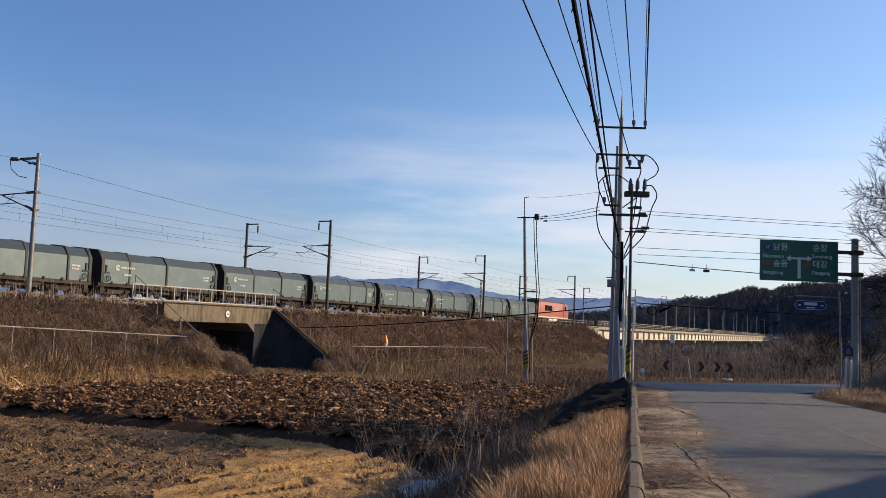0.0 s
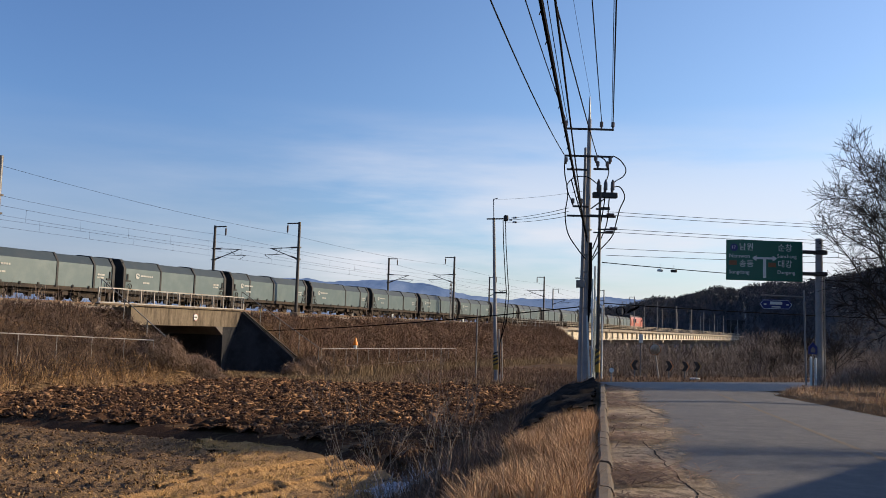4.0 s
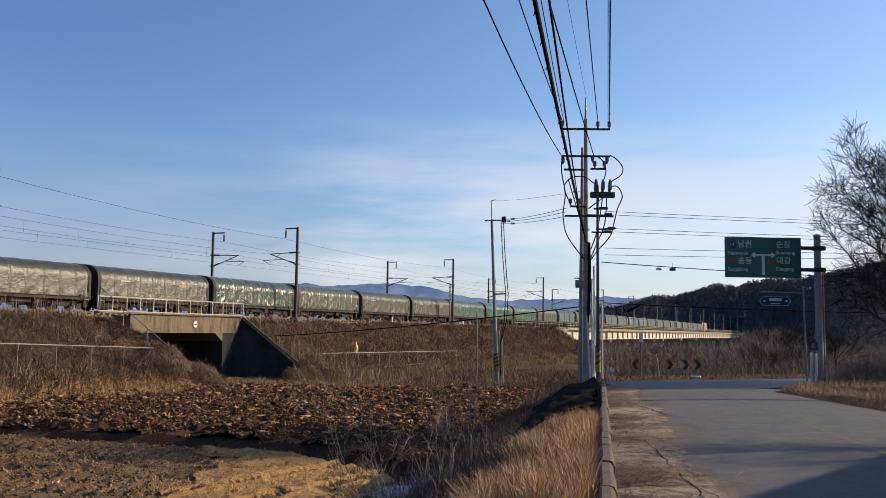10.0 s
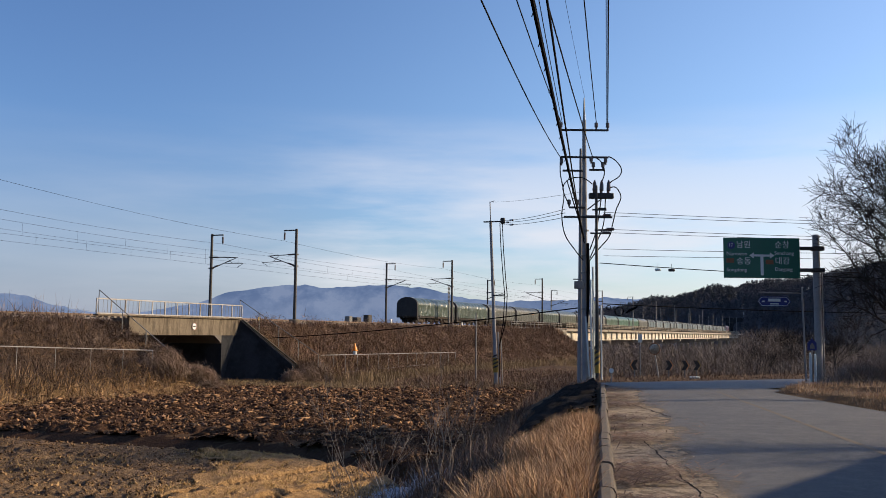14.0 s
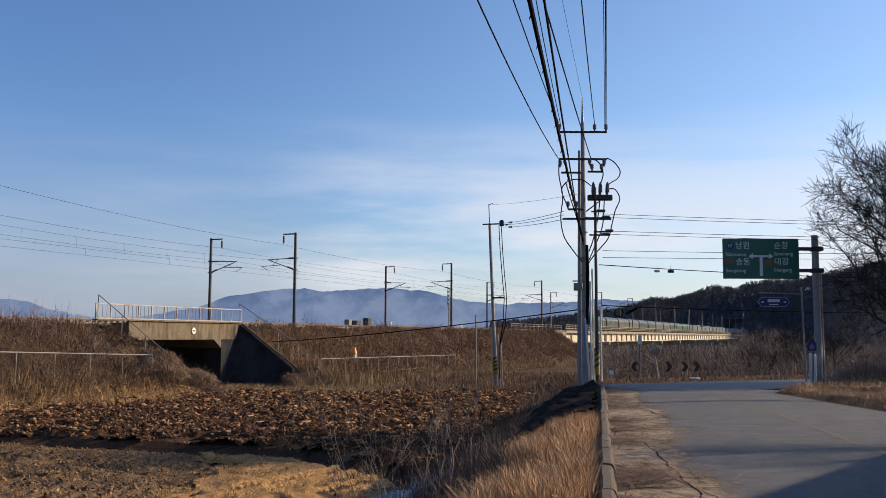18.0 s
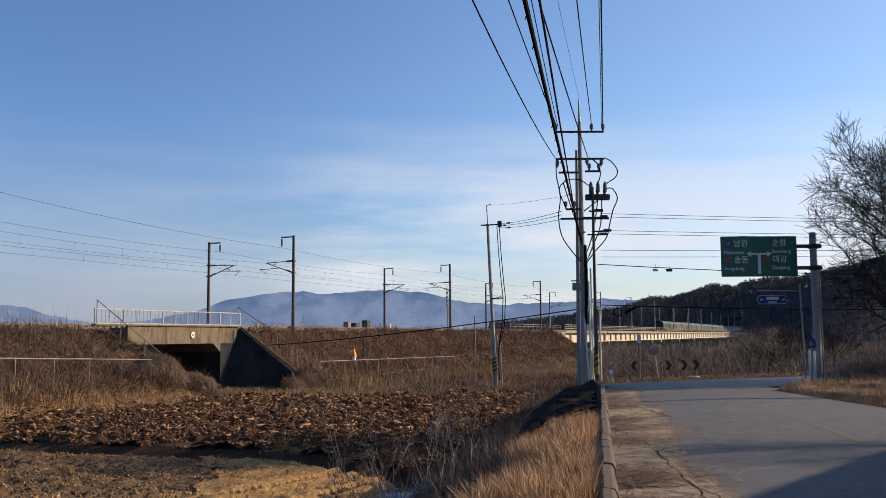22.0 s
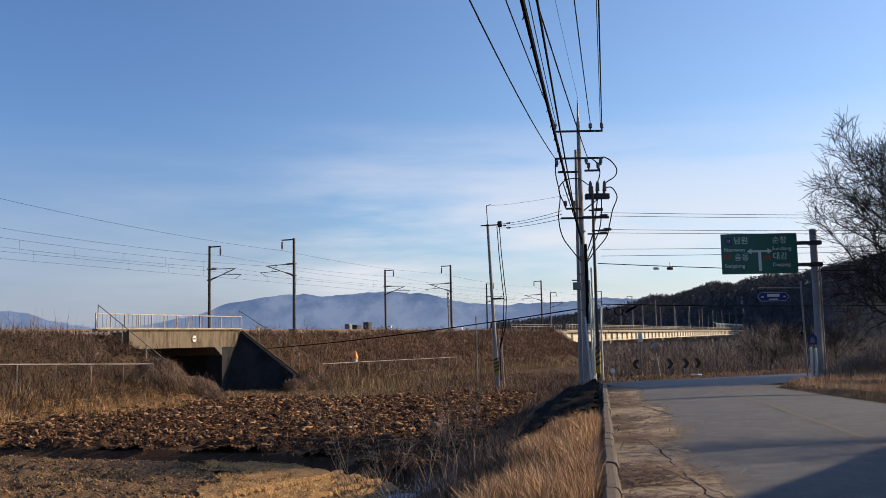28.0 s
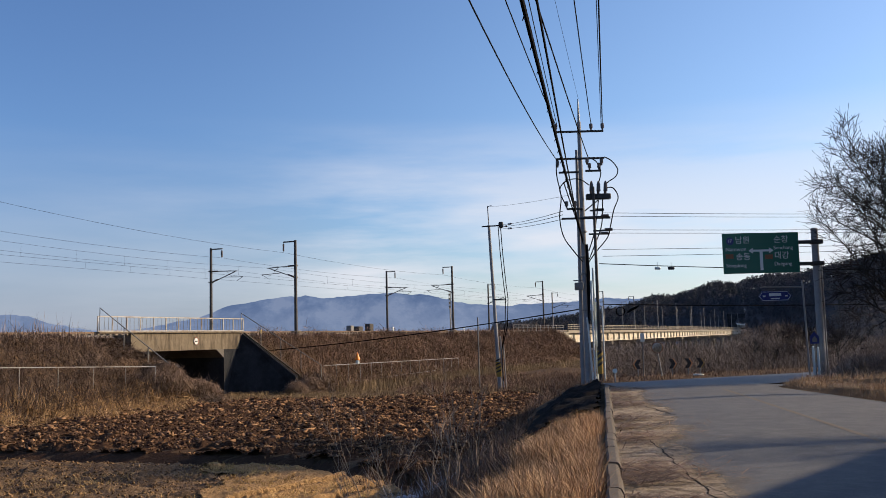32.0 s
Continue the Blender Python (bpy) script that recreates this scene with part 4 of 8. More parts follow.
# catenary masts
def mast(top, near, anchor=False, pale=False):
    sgn = 1 if near else -1
    ob = thing("catenary_mast", "grey steel anchor mast with a braced top arm beside the track" if anchor else "galvanised steel catenary mast on the viaduct, paled as sunlit" if pale else "dark steel catenary mast with cantilever arm beside the track", "mast", group="catenary masts")
    part("pole", Geo().tube((0, 0, -1.0), (0, 0, top), 0.17, 0.13, 10), MAT["steel_galv" if anchor or pale else "mast"], ob)
    part("footing", Geo().box((0, 0, -0.35), (0.8, 0.8, 0.7), bevel=0.05), MAT["concrete"], ob)
    y = 0.1 * sgn
    if anchor:
        part("top_bracket", Geo().box((0, 0.75 * sgn, top - 0.3), (0.12, 1.7, 0.14)).box((0, 0.45 * sgn, top - 0.62), (0.1, 0.8, 0.1)).tube((0, 1.45 * sgn, top - 0.36), (0, 0.1 * sgn, top - 0.75), 0.05, n=6), MAT["mast"], ob)
        part("strain_insulator", Geo().path([(0, 1.6 * sgn, top - 0.3), (0, 1.75 * sgn, top - 0.3), (0, 1.76 * sgn, top - 0.3), (0, 2.4 * sgn, top - 0.26), (0, 2.41 * sgn, top - 0.26), (0, 2.6 * sgn, top - 0.25)], [0.03, 0.03, 0.13, 0.13, 0.03, 0.03], 8), MAT["porcelain"], ob)
        part("jumper", Geo().path([(0, 2.55 * sgn, top - 0.25), (0, 2.4 * sgn, top - 0.9), (0, 1.7 * sgn, top - 1.4), (0, 0.9 * sgn, top - 1.55)], 0.025, 5), MAT["cable"], ob, "slack black jumper wire")
    else:
        part("top_bracket", Geo().box((0, 0.65 * sgn, top - 0.12), (0.1, 1.5, 0.12)), MAT["mast"], ob)
        part("feeder_insulator", Geo().path([(0, 1.35 * sgn, top - 0.18), (0, 1.35 * sgn, top - 0.3), (0, 1.35 * sgn, top - 0.31), (0, 1.35 * sgn, top - 1.0), (0, 1.35 * sgn, top - 1.01), (0, 1.35 * sgn, top - 1.1)], [0.02, 0.02, 0.09, 0.09, 0.02, 0.02], 8), MAT["porcelain"], ob)
    arm = part("cantilever", Geo().tube((0, y, 6.35), (0, 3.25 * sgn, 6.25), 0.04, n=6).tube((0, y, 5.2), (0, 3.0 * sgn, 6.2), 0.045, n=6), MAT["mast"], ob)
    part("arm_insulator", Geo().tube((0, 0.2 * sgn, 6.35), (0, 0.85 * sgn, 6.33), 0.085, n=8), MAT["porcelain"], arm)
    part("arm_insulator", Geo().tube((0, 0.25 * sgn, 5.28), (0, 0.85 * sgn, 5.48), 0.085, n=8), MAT["porcelain"], arm)
    part("steady_arm", Geo().tube((0, 1.55 * sgn, 5.7), (0, 3.9 * sgn, 5.62), 0.03, n=6).tube((0, 3.9 * sgn, 5.62), (0, 3.2 * sgn, 5.25), 0.022, n=6).tube((0, 1.9 * sgn, 6.3), (0, 2.6 * sgn, 5.68), 0.018, n=5), MAT["mast"], arm)
    for z in (5.2, 6.35):
        part("clamp", Geo().box((0, 0, z), (0.42, 0.36, 0.12)), MAT["mast"], ob)
    return ob


NEAR_MASTS = [-51, -15.0, 20.35, 60.8, 104.2, 152.1, 187.7, 223.1, 259.1, 295.6, 332.0, 369.4, 406.9, 443.5, 480.0]
FAR_MASTS = [-51, -15.0, 21.1, 61.8, 104.3, 146.9, 187.0, 223.0, 259.0, 295.0, 332.0, 369.0, 406.0, 443.0, 480.0]
mn, mf = mast(8.85, True), mast(8.75, False)
mn.matrix_basis, mf.matrix_basis = on_rail(NEAR_MASTS[0], -1.6, RAIL_Z), on_rail(FAR_MASTS[0], 9.0, RAIL_Z)
mast(8.85, True, True).matrix_basis = on_rail(NEAR_MASTS[1], -1.6, RAIL_Z)
for s in [m for m in NEAR_MASTS[2:] if m < 140]:
    copy_thing(mn, on_rail(s, -1.6, RAIL_Z))
for s in [m for m in FAR_MASTS[1:] if m < 140]:
    copy_thing(mf, on_rail(s, 9.0, RAIL_Z))
# viaduct masts take a lighter galvanised steel, which paints in their sunlight
vn, vf = mast(8.85, True, False, True), mast(8.75, False, False, True)
vn.matrix_basis, vf.matrix_basis = on_rail(152.1, -1.6, RAIL_Z), on_rail(146.9, 9.0, RAIL_Z)
for s in [m for m in NEAR_MASTS if m > 153]:
    copy_thing(vn, on_rail(s, -1.6, RAIL_Z))
for s in [m for m in FAR_MASTS if m > 147]:
    copy_thing(vf, on_rail(s, 9.0, RAIL_Z))


def sagged(a, b, sag, n=10):
    a, b = Vector(a), Vector(b)
    return [a.lerp(b, i / n) - Vector((0, 0, sag * 4 * (i / n) * (1 - i / n))) for i in range(n + 1)]


def strung(places, y, z, sag, r, label, group, lift=0.0):
    """A wire from mast to mast; lift raises it at the anchor mast before the underpass."""
    pts = []
    for a, b in zip(places, places[1:]):
        up = [lift if p == -15.0 else 0.0 for p in (a, b)]
        run = sagged((a, y, z + up[0]), (b, y, z + up[1]), sag)
        pts += run if not pts else run[1:]
    return single("overhead_wire", Geo().path(pts, r, 4), MAT["cable"], label, "wire", RAIL, group)


for masts, yt, yf, lift in ((NEAR_MASTS, NEAR_TRACK, -0.25, 0.85), (FAR_MASTS, FAR_TRACK, 7.65, 0.4)):
    ends = [-120] + masts
    strung(ends, yt, 9.05, 0.28, 0.010, "thin dark messenger wire over the track", "catenary wires")
    strung(ends, yt, 8.02, 0.0, 0.010, "thin dark contact wire over the track", "catenary wires")
    strung(ends, yf, 10.5, 0.35, 0.012, "thin dark feeder wire on the masts", "catenary wires", lift)
    drops = Geo()
    for a, b in zip(ends, ends[1:]):
        for i in range(1, 7):
            t = i / 7
            drops.tube((a + (b - a) * t, yt, 8.02), (a + (b - a) * t, yt, 9.05 - 1.12 * t * (1 - t)), 0.006, n=3, caps=False)
    tagged(single("wire_droppers", drops, MAT["cable"], "thin droppers between the track wires", "wire", RAIL, "catenary wires"), kind="stuff")

# the line runs into the wooded hill
portal = thing("tunnel_portal", "dark weathered concrete tunnel portal at the foot of the wooded hill", "tunnel portal", on_rail(566.0, 3.65, 2.3), kind="structure")
arch = [(4.6 * math.cos(a), 3.6 + 4.6 * math.sin(a)) for a in np.linspace(0, math.pi, 17)]
part("headwall", Geo().prism([(-9, -4), (-9, 10.5), (9, 10.5), (9, -4), (4.6, -4)] + arch + [(-4.6, -4)], -0.5, 0.5, "x"), MAT["wall_black"], portal, smooth=False)


# ---- train ----
PITCH = 13.8
wheel_mesh = Geo().tube((0, -0.07, 0), (0, 0.07, 0), 0.43, n=18).tube((0, 0.05, 0), (0, 0.1, 0), 0.47, n=18).tube((0, -0.12, 0), (0, -0.05, 0), 0.13, n=8).mesh("wheel", MAT["bogie"], True)


def bogie(parent, x):
    b = part("bogie", Geo().prism([(x - 1.35, 0.45), (x - 1.35, 0.62), (x - 0.55, 0.66), (x - 0.4, 0.82), (x + 0.4, 0.82), (x + 0.55, 0.66), (x + 1.35, 0.62), (x + 1.35, 0.45), (x + 0.6, 0.42), (x + 0.4, 0.28), (x - 0.4, 0.28), (x - 0.6, 0.42)], -1.08, -0.94, "y")
             .prism([(x - 1.35, 0.45), (x - 1.35, 0.62), (x - 0.4, 0.82), (x + 0.4, 0.82), (x + 1.35, 0.62), (x + 1.35, 0.45), (x + 0.4, 0.28), (x - 0.4, 0.28)], 0.94, 1.08, "y").box((x, 0, 0.6), (0.5, 2.0, 0.3)), MAT["bogie"], parent)
    for dx in (-0.9, 0.9):
        for y in (-0.75, 0.75):
            part("wheel", wheel_mesh, None, b, at=pose(x + dx, y, 0.43, 0, 0, 0 if y > 0 else 180))
        part("axle_box", Geo().box((x + dx, -1.1, 0.45), (0.3, 0.14, 0.3), bevel=0.03), MAT["bogie"], b)
    return b


def wagon_frame(w, half):
    part("underframe", Geo().box((0, 0, 0.92), (half * 2 + 0.3, 2.7, 0.2)).box((0, -1.42, 0.9), (half * 2 + 0.3, 0.1, 0.26)).box((0, 1.42, 0.9), (half * 2 + 0.3, 0.1, 0.26)).box((0, 0, 0.68), (half * 1.4, 0.8, 0.4)).box((0, -1.0, 0.62), (4.6, 0.12, 0.3)).box((-2.6, 0.3, 0.5), (1.4, 0.9, 0.5)).box((2.7, 0.3, 0.5), (1.2, 0.9, 0.45)), MAT["bogie"], w)
    for x in (-half + 2.1, half - 2.1):
        bogie(w, x)
    for sx in (-1, 1):
        part("coupler", Geo().box((sx * (half + 0.3), 0, 0.88), (0.6, 0.25, 0.3), bevel=0.04), MAT["bogie"], w)
    part("brake_gear", Geo().box((0.4, -0.9, 0.62), (1.5, 0.5, 0.35), bevel=0.05).tube((-1.8, -0.8, 0.6), (-0.7, -0.8, 0.6), 0.18, n=10).box((1.9, -1.2, 0.6), (0.5, 0.3, 0.4)), MAT["bogie"], w)
    rig, rr = Geo(), random.Random(4)
    for i in range(110):
        x = rr.uniform(-half + 0.2, half - 0.2)
        rig.box((x, rr.uniform(-1.2, 1.2), rr.uniform(0.22, 0.78)), (rr.uniform(0.08, 0.5), 0.1, rr.uniform(0.08, 0.4)))
    for y in (-1.15, -0.7, -0.3, 0.2, 0.5, 1.0):
        rig.tube((-half + 0.5, y, rr.uniform(0.4, 0.7)), (half - 0.5, y, rr.uniform(0.4, 0.7)), 0.04, n=5)
    part("brake_rigging", rig, MAT["bogie"], w, "dark rods and hoses")
    for sx in (-1, 1):
        part("step", Geo().box((sx * (half - 0.3), -1.4, 0.5), (0.35, 0.06, 0.5)), MAT["bogie"], w)


def marks(w, x, z, y, wide, rows, mat, name="marking"):
    """Lettering too small to read: bars of its size."""
    g = Geo()
    rr = random.Random(int(x * 10) + rows)
    for r in range(rows):
        at, ln = 0.0, wide * rr.uniform(0.7, 1.0)
        while at < ln:
            k = rr.uniform(0.12, 0.3)
            g.box((x + at + k / 2, y, z - r * 0.22), (k, 0.012, 0.13))
            at += k + 0.06
    return part(name, g, mat, w, "pale painted lettering")


def hood_section(x0, x1, grow, mats):
    """Outline of a telescoping steel hood."""
    o = [(-1.46 - grow, 1.03), (-1.46 - grow, 2.70), (-1.02 - grow, 3.28 + grow), (0, 3.38 + grow), (1.02 + grow, 3.28 + grow), (1.46 + grow, 2.70), (1.46 + grow, 1.03)]
    return o


def hood_mesh(x0, x1, grow):
    o = hood_section(x0, x1, grow, None)
    n, xs = len(o), np.linspace(x0, x1, 6)
    g = Geo()
    vs = [(x, y, z) for x in xs for y, z in o]
    fs = [(i * n + k, i * n + k + 1, (i + 1) * n + k + 1, (i + 1) * n + k) for i in range(5) for k in range(n - 1)]
    g.add(vs, fs)
    g.add([(x0, y, z) for y, z in o], [tuple(range(n))])
    g.add([(x1, y, z) for y, z in o], [tuple(range(n))])
    me = g.mesh("hood", MAT["hood_grey"])
    me.materials.append(MAT["hood_roof"])
    me.materials.append(MAT["hood_dark"])
    for p in me.polygons:
        if abs(p.normal.x) > 0.9:
            p.material_index = 2
        elif p.normal.z > 0.3:
            p.material_index = 1
    return me


def hoop(x, w, grow):
    o = hood_section(0, 0, grow, None)
    inner = hood_section(0, 0, grow - 0.12, None)
    n = len(o)
    vs = [(xx, y, z) for xx in (x - w / 2, x + w / 2) for y, z in o] + [(xx, y, z) for xx in (x - w / 2, x + w / 2) for y, z in inner]
    fs = [(k, k + 1, n + k + 1, n + k) for k in range(n - 1)] + [(k, k + 1, 2 * n + k + 1, 2 * n + k) for k in range(n - 1)] + [(n + k, n + k + 1, 3 * n + k + 1, 3 * n + k) for k in range(n - 1)]
    return Geo().add(vs, fs)


def hood_wagon(cuts, label):
    w = thing("coil_wagon", label, "wagon", group="wagons of the freight train")
    half = 6.45
    wagon_frame(w, half)
    xs = [-half + 0.25] + cuts + [half - 0.25]
    for i, (a, b) in enumerate(zip(xs, xs[1:])):
        part("hood", hood_mesh(a, b, 0.0 if i % 2 else 0.035), None, w, "grey-green steel hood" if i == 0 else "")
    for x in cuts:
        part("hoop", hoop(x, 0.16, 0.075), MAT["hood_dark"], w, "dark hoop")
    for x in (-half + 0.14, half - 0.14):
        part("end_frame", hoop(x, 0.26, 0.10), MAT["hood_dark"], w, "dark end frame")
        part("end_wall", Geo().box((x, 0, 2.1), (0.12, 2.7, 2.1)), MAT["hood_dark"], w)
        s = 1 if x > 0 else -1
        part("hand_wheel", Geo().path([(x - 0.55 * s + 0.2 * math.cos(a), -1.6, 1.35 + 0.2 * math.sin(a)) for a in np.linspace(0, 2 * math.pi, 13)], 0.035, 5), MAT["bogie"], w)
        part("latch", Geo().box((x - 0.4 * s, -1.52, 1.75), (0.55, 0.1, 0.12)).box((x - 0.35 * s, -1.52, 2.05), (0.12, 0.1, 0.5)), MAT["hood_dark"], w)
    logo = part("logo", Geo().tube((-4.85, -1.535, 2.18), (-4.85, -1.52, 2.18), 0.22, n=20), MAT["white_mark"], w, "round white emblem")
    part("emblem_wave", Geo().box((-4.79, -1.54, 2.2), (0.3, 0.01, 0.1), pose(0, 0, 0, 0, 30, 0).to_3x3()), MAT["hood_grey"], logo)
    marks(w, -4.5, 2.22, -1.53, 1.7, 1, MAT["white_mark"])
    marks(w, -4.2, 1.7, -1.53, 0.9, 1, MAT["white_mark"])
    marks(w, 4.7, 2.05, -1.53, 0.8, 2, MAT["white_mark"])
    for x in np.arange(-half + 1.1, half - 0.6, 1.55):
        part("hem_clamp", Geo().box((x, -1.52, 1.06), (0.16, 0.08, 0.2), bevel=0.02), MAT["hood_dark"], w)
    return w


def tarp_mesh(mat, seed, sag, loose=1.0):
    """Curtain over hoops: straight sides that turn into a round top, scalloped between the hoops and rumpled."""
    rr = np.random.default_rng(seed)
    half, nx = 6.35, 240
    prof = [(-1.47, z) for z in np.linspace(1.0, 2.45, 9)] + [(-1.47 * math.cos(a), 2.45 + 1.0 * math.sin(a)) for a in np.linspace(0, math.pi, 17)[1:-1]] + [(1.47, z) for z in np.linspace(2.45, 1.0, 9)]
    prof = np.array(prof)
    xs = np.linspace(-half, half, nx)
    X, K = np.meshgrid(xs, np.arange(len(prof)), indexing="ij")
    P = prof[K]
    bay = np.abs(np.sin((X + half) / (2 * half) * math.pi * 9))
    ph = rr.uniform(0, 6, 6)
    hang = np.clip((P[..., 1] - 1.0) / 2.5, 0, 1)
    ruffle = (np.sin(X * 4.1 + ph[0] + 2 * np.sin(P[..., 1] * 3 + ph[1])) * 0.4 + np.sin(X * 8.3 + P[..., 1] * 5 + 1.5 * np.sin(X * 1.7) + ph[2]) * 0.3 + np.sin(X * 2.6 - P[..., 1] * 6 + np.sin(X * 3.1 + ph[4]) + ph[3]) * 0.45 + np.sin(P[..., 1] * 9 + 2.5 * np.sin(X * 2.2 + ph[5])) * 0.4)
    inset = sag * bay ** 0.7 + 0.02 * ruffle * (0.3 + 1.0 * np.exp(-((P[..., 1] - 1.15) / 0.4) ** 2) + 0.6 * np.exp(-((P[..., 1] - 2.35) / 0.22) ** 2))
    # sharp creases that run slantwise, strongest at the hem and under the roof
    low, high = np.exp(-((P[..., 1] - 1.2) / 0.35) ** 2), np.exp(-((P[..., 1] - 2.45) / 0.25) ** 2)
    for k in range(4):
        q = X * (0.5 + 0.9 * k) + P[..., 1] * (5.5 - 1.2 * k) * (1 if k % 2 else -1) + 1.3 * np.sin(X * 1.1 + ph[k]) + 0.8 * np.sin(X * 3.3 + P[..., 1] * 2 + ph[5 - k])
        inset = inset - 0.026 * loose * (1 - np.abs(np.sin(q))) ** 3 * (0.35 + 1.1 * low + 0.8 * high) * (0.5 + 0.5 * np.sin(X * 0.8 + ph[k] * 2))
    for k in range(2):
        q = P[..., 1] * (13 - 4 * k) + 2.2 * np.sin(X * (1.3 + k) + ph[k + 1]) + 0.9 * np.sin(X * 4.7 + ph[k])
        inset = inset - 0.016 * loose * (1 - np.abs(np.sin(q))) ** 2 * (0.15 + 1.2 * low + 0.5 * high)
        q = X * (4.4 + 2.3 * k) + 0.8 * np.sin(P[..., 1] * 3.0 + ph[k + 2]) + 1.2 * np.sin(X * 0.9 + ph[k + 3])
        inset = inset - 0.022 * loose * (1 - np.abs(np.sin(q))) ** 3 * (0.2 + np.exp(-((P[..., 1] - 1.9) / 0.55) ** 2))
    # seams at the hoops
    inset = inset - 0.02 * (1 - bay) ** 6
    yy = P[..., 0] * (1 - inset / 1.47)
    zz = P[..., 1] - np.where(P[..., 1] > 2.45, inset * 0.9, 0)
    v = np.stack([X, yy, zz], -1).reshape(-1, 3)
    n = len(prof)
    idx = np.arange(nx * n).reshape(nx, n)
    f = np.stack([idx[:-1, :-1], idx[1:, :-1], idx[1:, 1:], idx[:-1, 1:]], -1).reshape(-1, 4)
    return array_mesh("tarpaulin", v, f, mat, True), prof


def tarp_wagon(mat, seed, hoop_x, label, sag=0.05, mark=True, tint=""):
    w = thing("tarpaulin_wagon", label, "wagon", group="wagons of the freight train")
    half = 6.45
    wagon_frame(w, half)
    me, prof = tarp_mesh(mat, seed, sag, sag / 0.025)
    part("tarpaulin", me, None, w, "rumpled glossy tarpaulin cover")
    for x in (-half + 0.05, half - 0.05):
        part("end_wall", Geo().prism([(p[0] * 1.015, p[1] + 0.025) for p in prof], x - 0.16, x + 0.16, "x"), MAT["hood_dark"], w, "dark steel end wall")
        for yy in (-0.75, 0, 0.75):
            part("end_rib", Geo().box((x + (0.1 if x > 0 else -0.1), yy, 2.05), (0.1, 0.1, 2.0)), MAT["hood_dark"], w)
    for x in hoop_x:
        vs = [(x + dx, p[0] * k, 2.0 + (p[1] - 2.0) * k) for dx in (-0.08, 0.08) for k in (1.03,) for p in prof]
        n = len(prof)
        part("hoop", Geo().add(vs, [(i, i + 1, n + i + 1, n + i) for i in range(n - 1)]), MAT["hood_dark"], w, "dark hoop")
    for sx in (-1, 1):
        part("ladder", Geo().tube((sx * (half - 0.12), -1.53, 0.6), (sx * (half - 0.12), -1.53, 2.3), 0.022, n=5).tube((sx * (half - 0.5), -1.53, 0.6), (sx * (half - 0.5), -1.53, 1.5), 0.022, n=5).box((sx * (half - 0.31), -1.53, 0.8), (0.4, 0.03, 0.04)).box((sx * (half - 0.31), -1.53, 1.2), (0.4, 0.03, 0.04)), MAT["steel_galv"], w, "pale steel ladder")
        part("latch_box", Geo().box((sx * (half - 0.8), -1.5, 1.02), (0.3, 0.12, 0.25), bevel=0.03), MAT["hood_dark"], w)
    part("hem_bar", Geo().tube((-half + 0.3, -1.5, 1.0), (half - 0.3, -1.5, 1.0), 0.035, n=6), MAT["hood_dark"], w, "dark bar along the hem")
    if mark:
        marks(w, -4.2, 2.35, -1.50, 1.2, 1, MAT["white_mark"])
    if tint:
        marks(w, 2.6, 2.3, -1.50, 0.9, 1, MAT["orange_mark"])
    return w


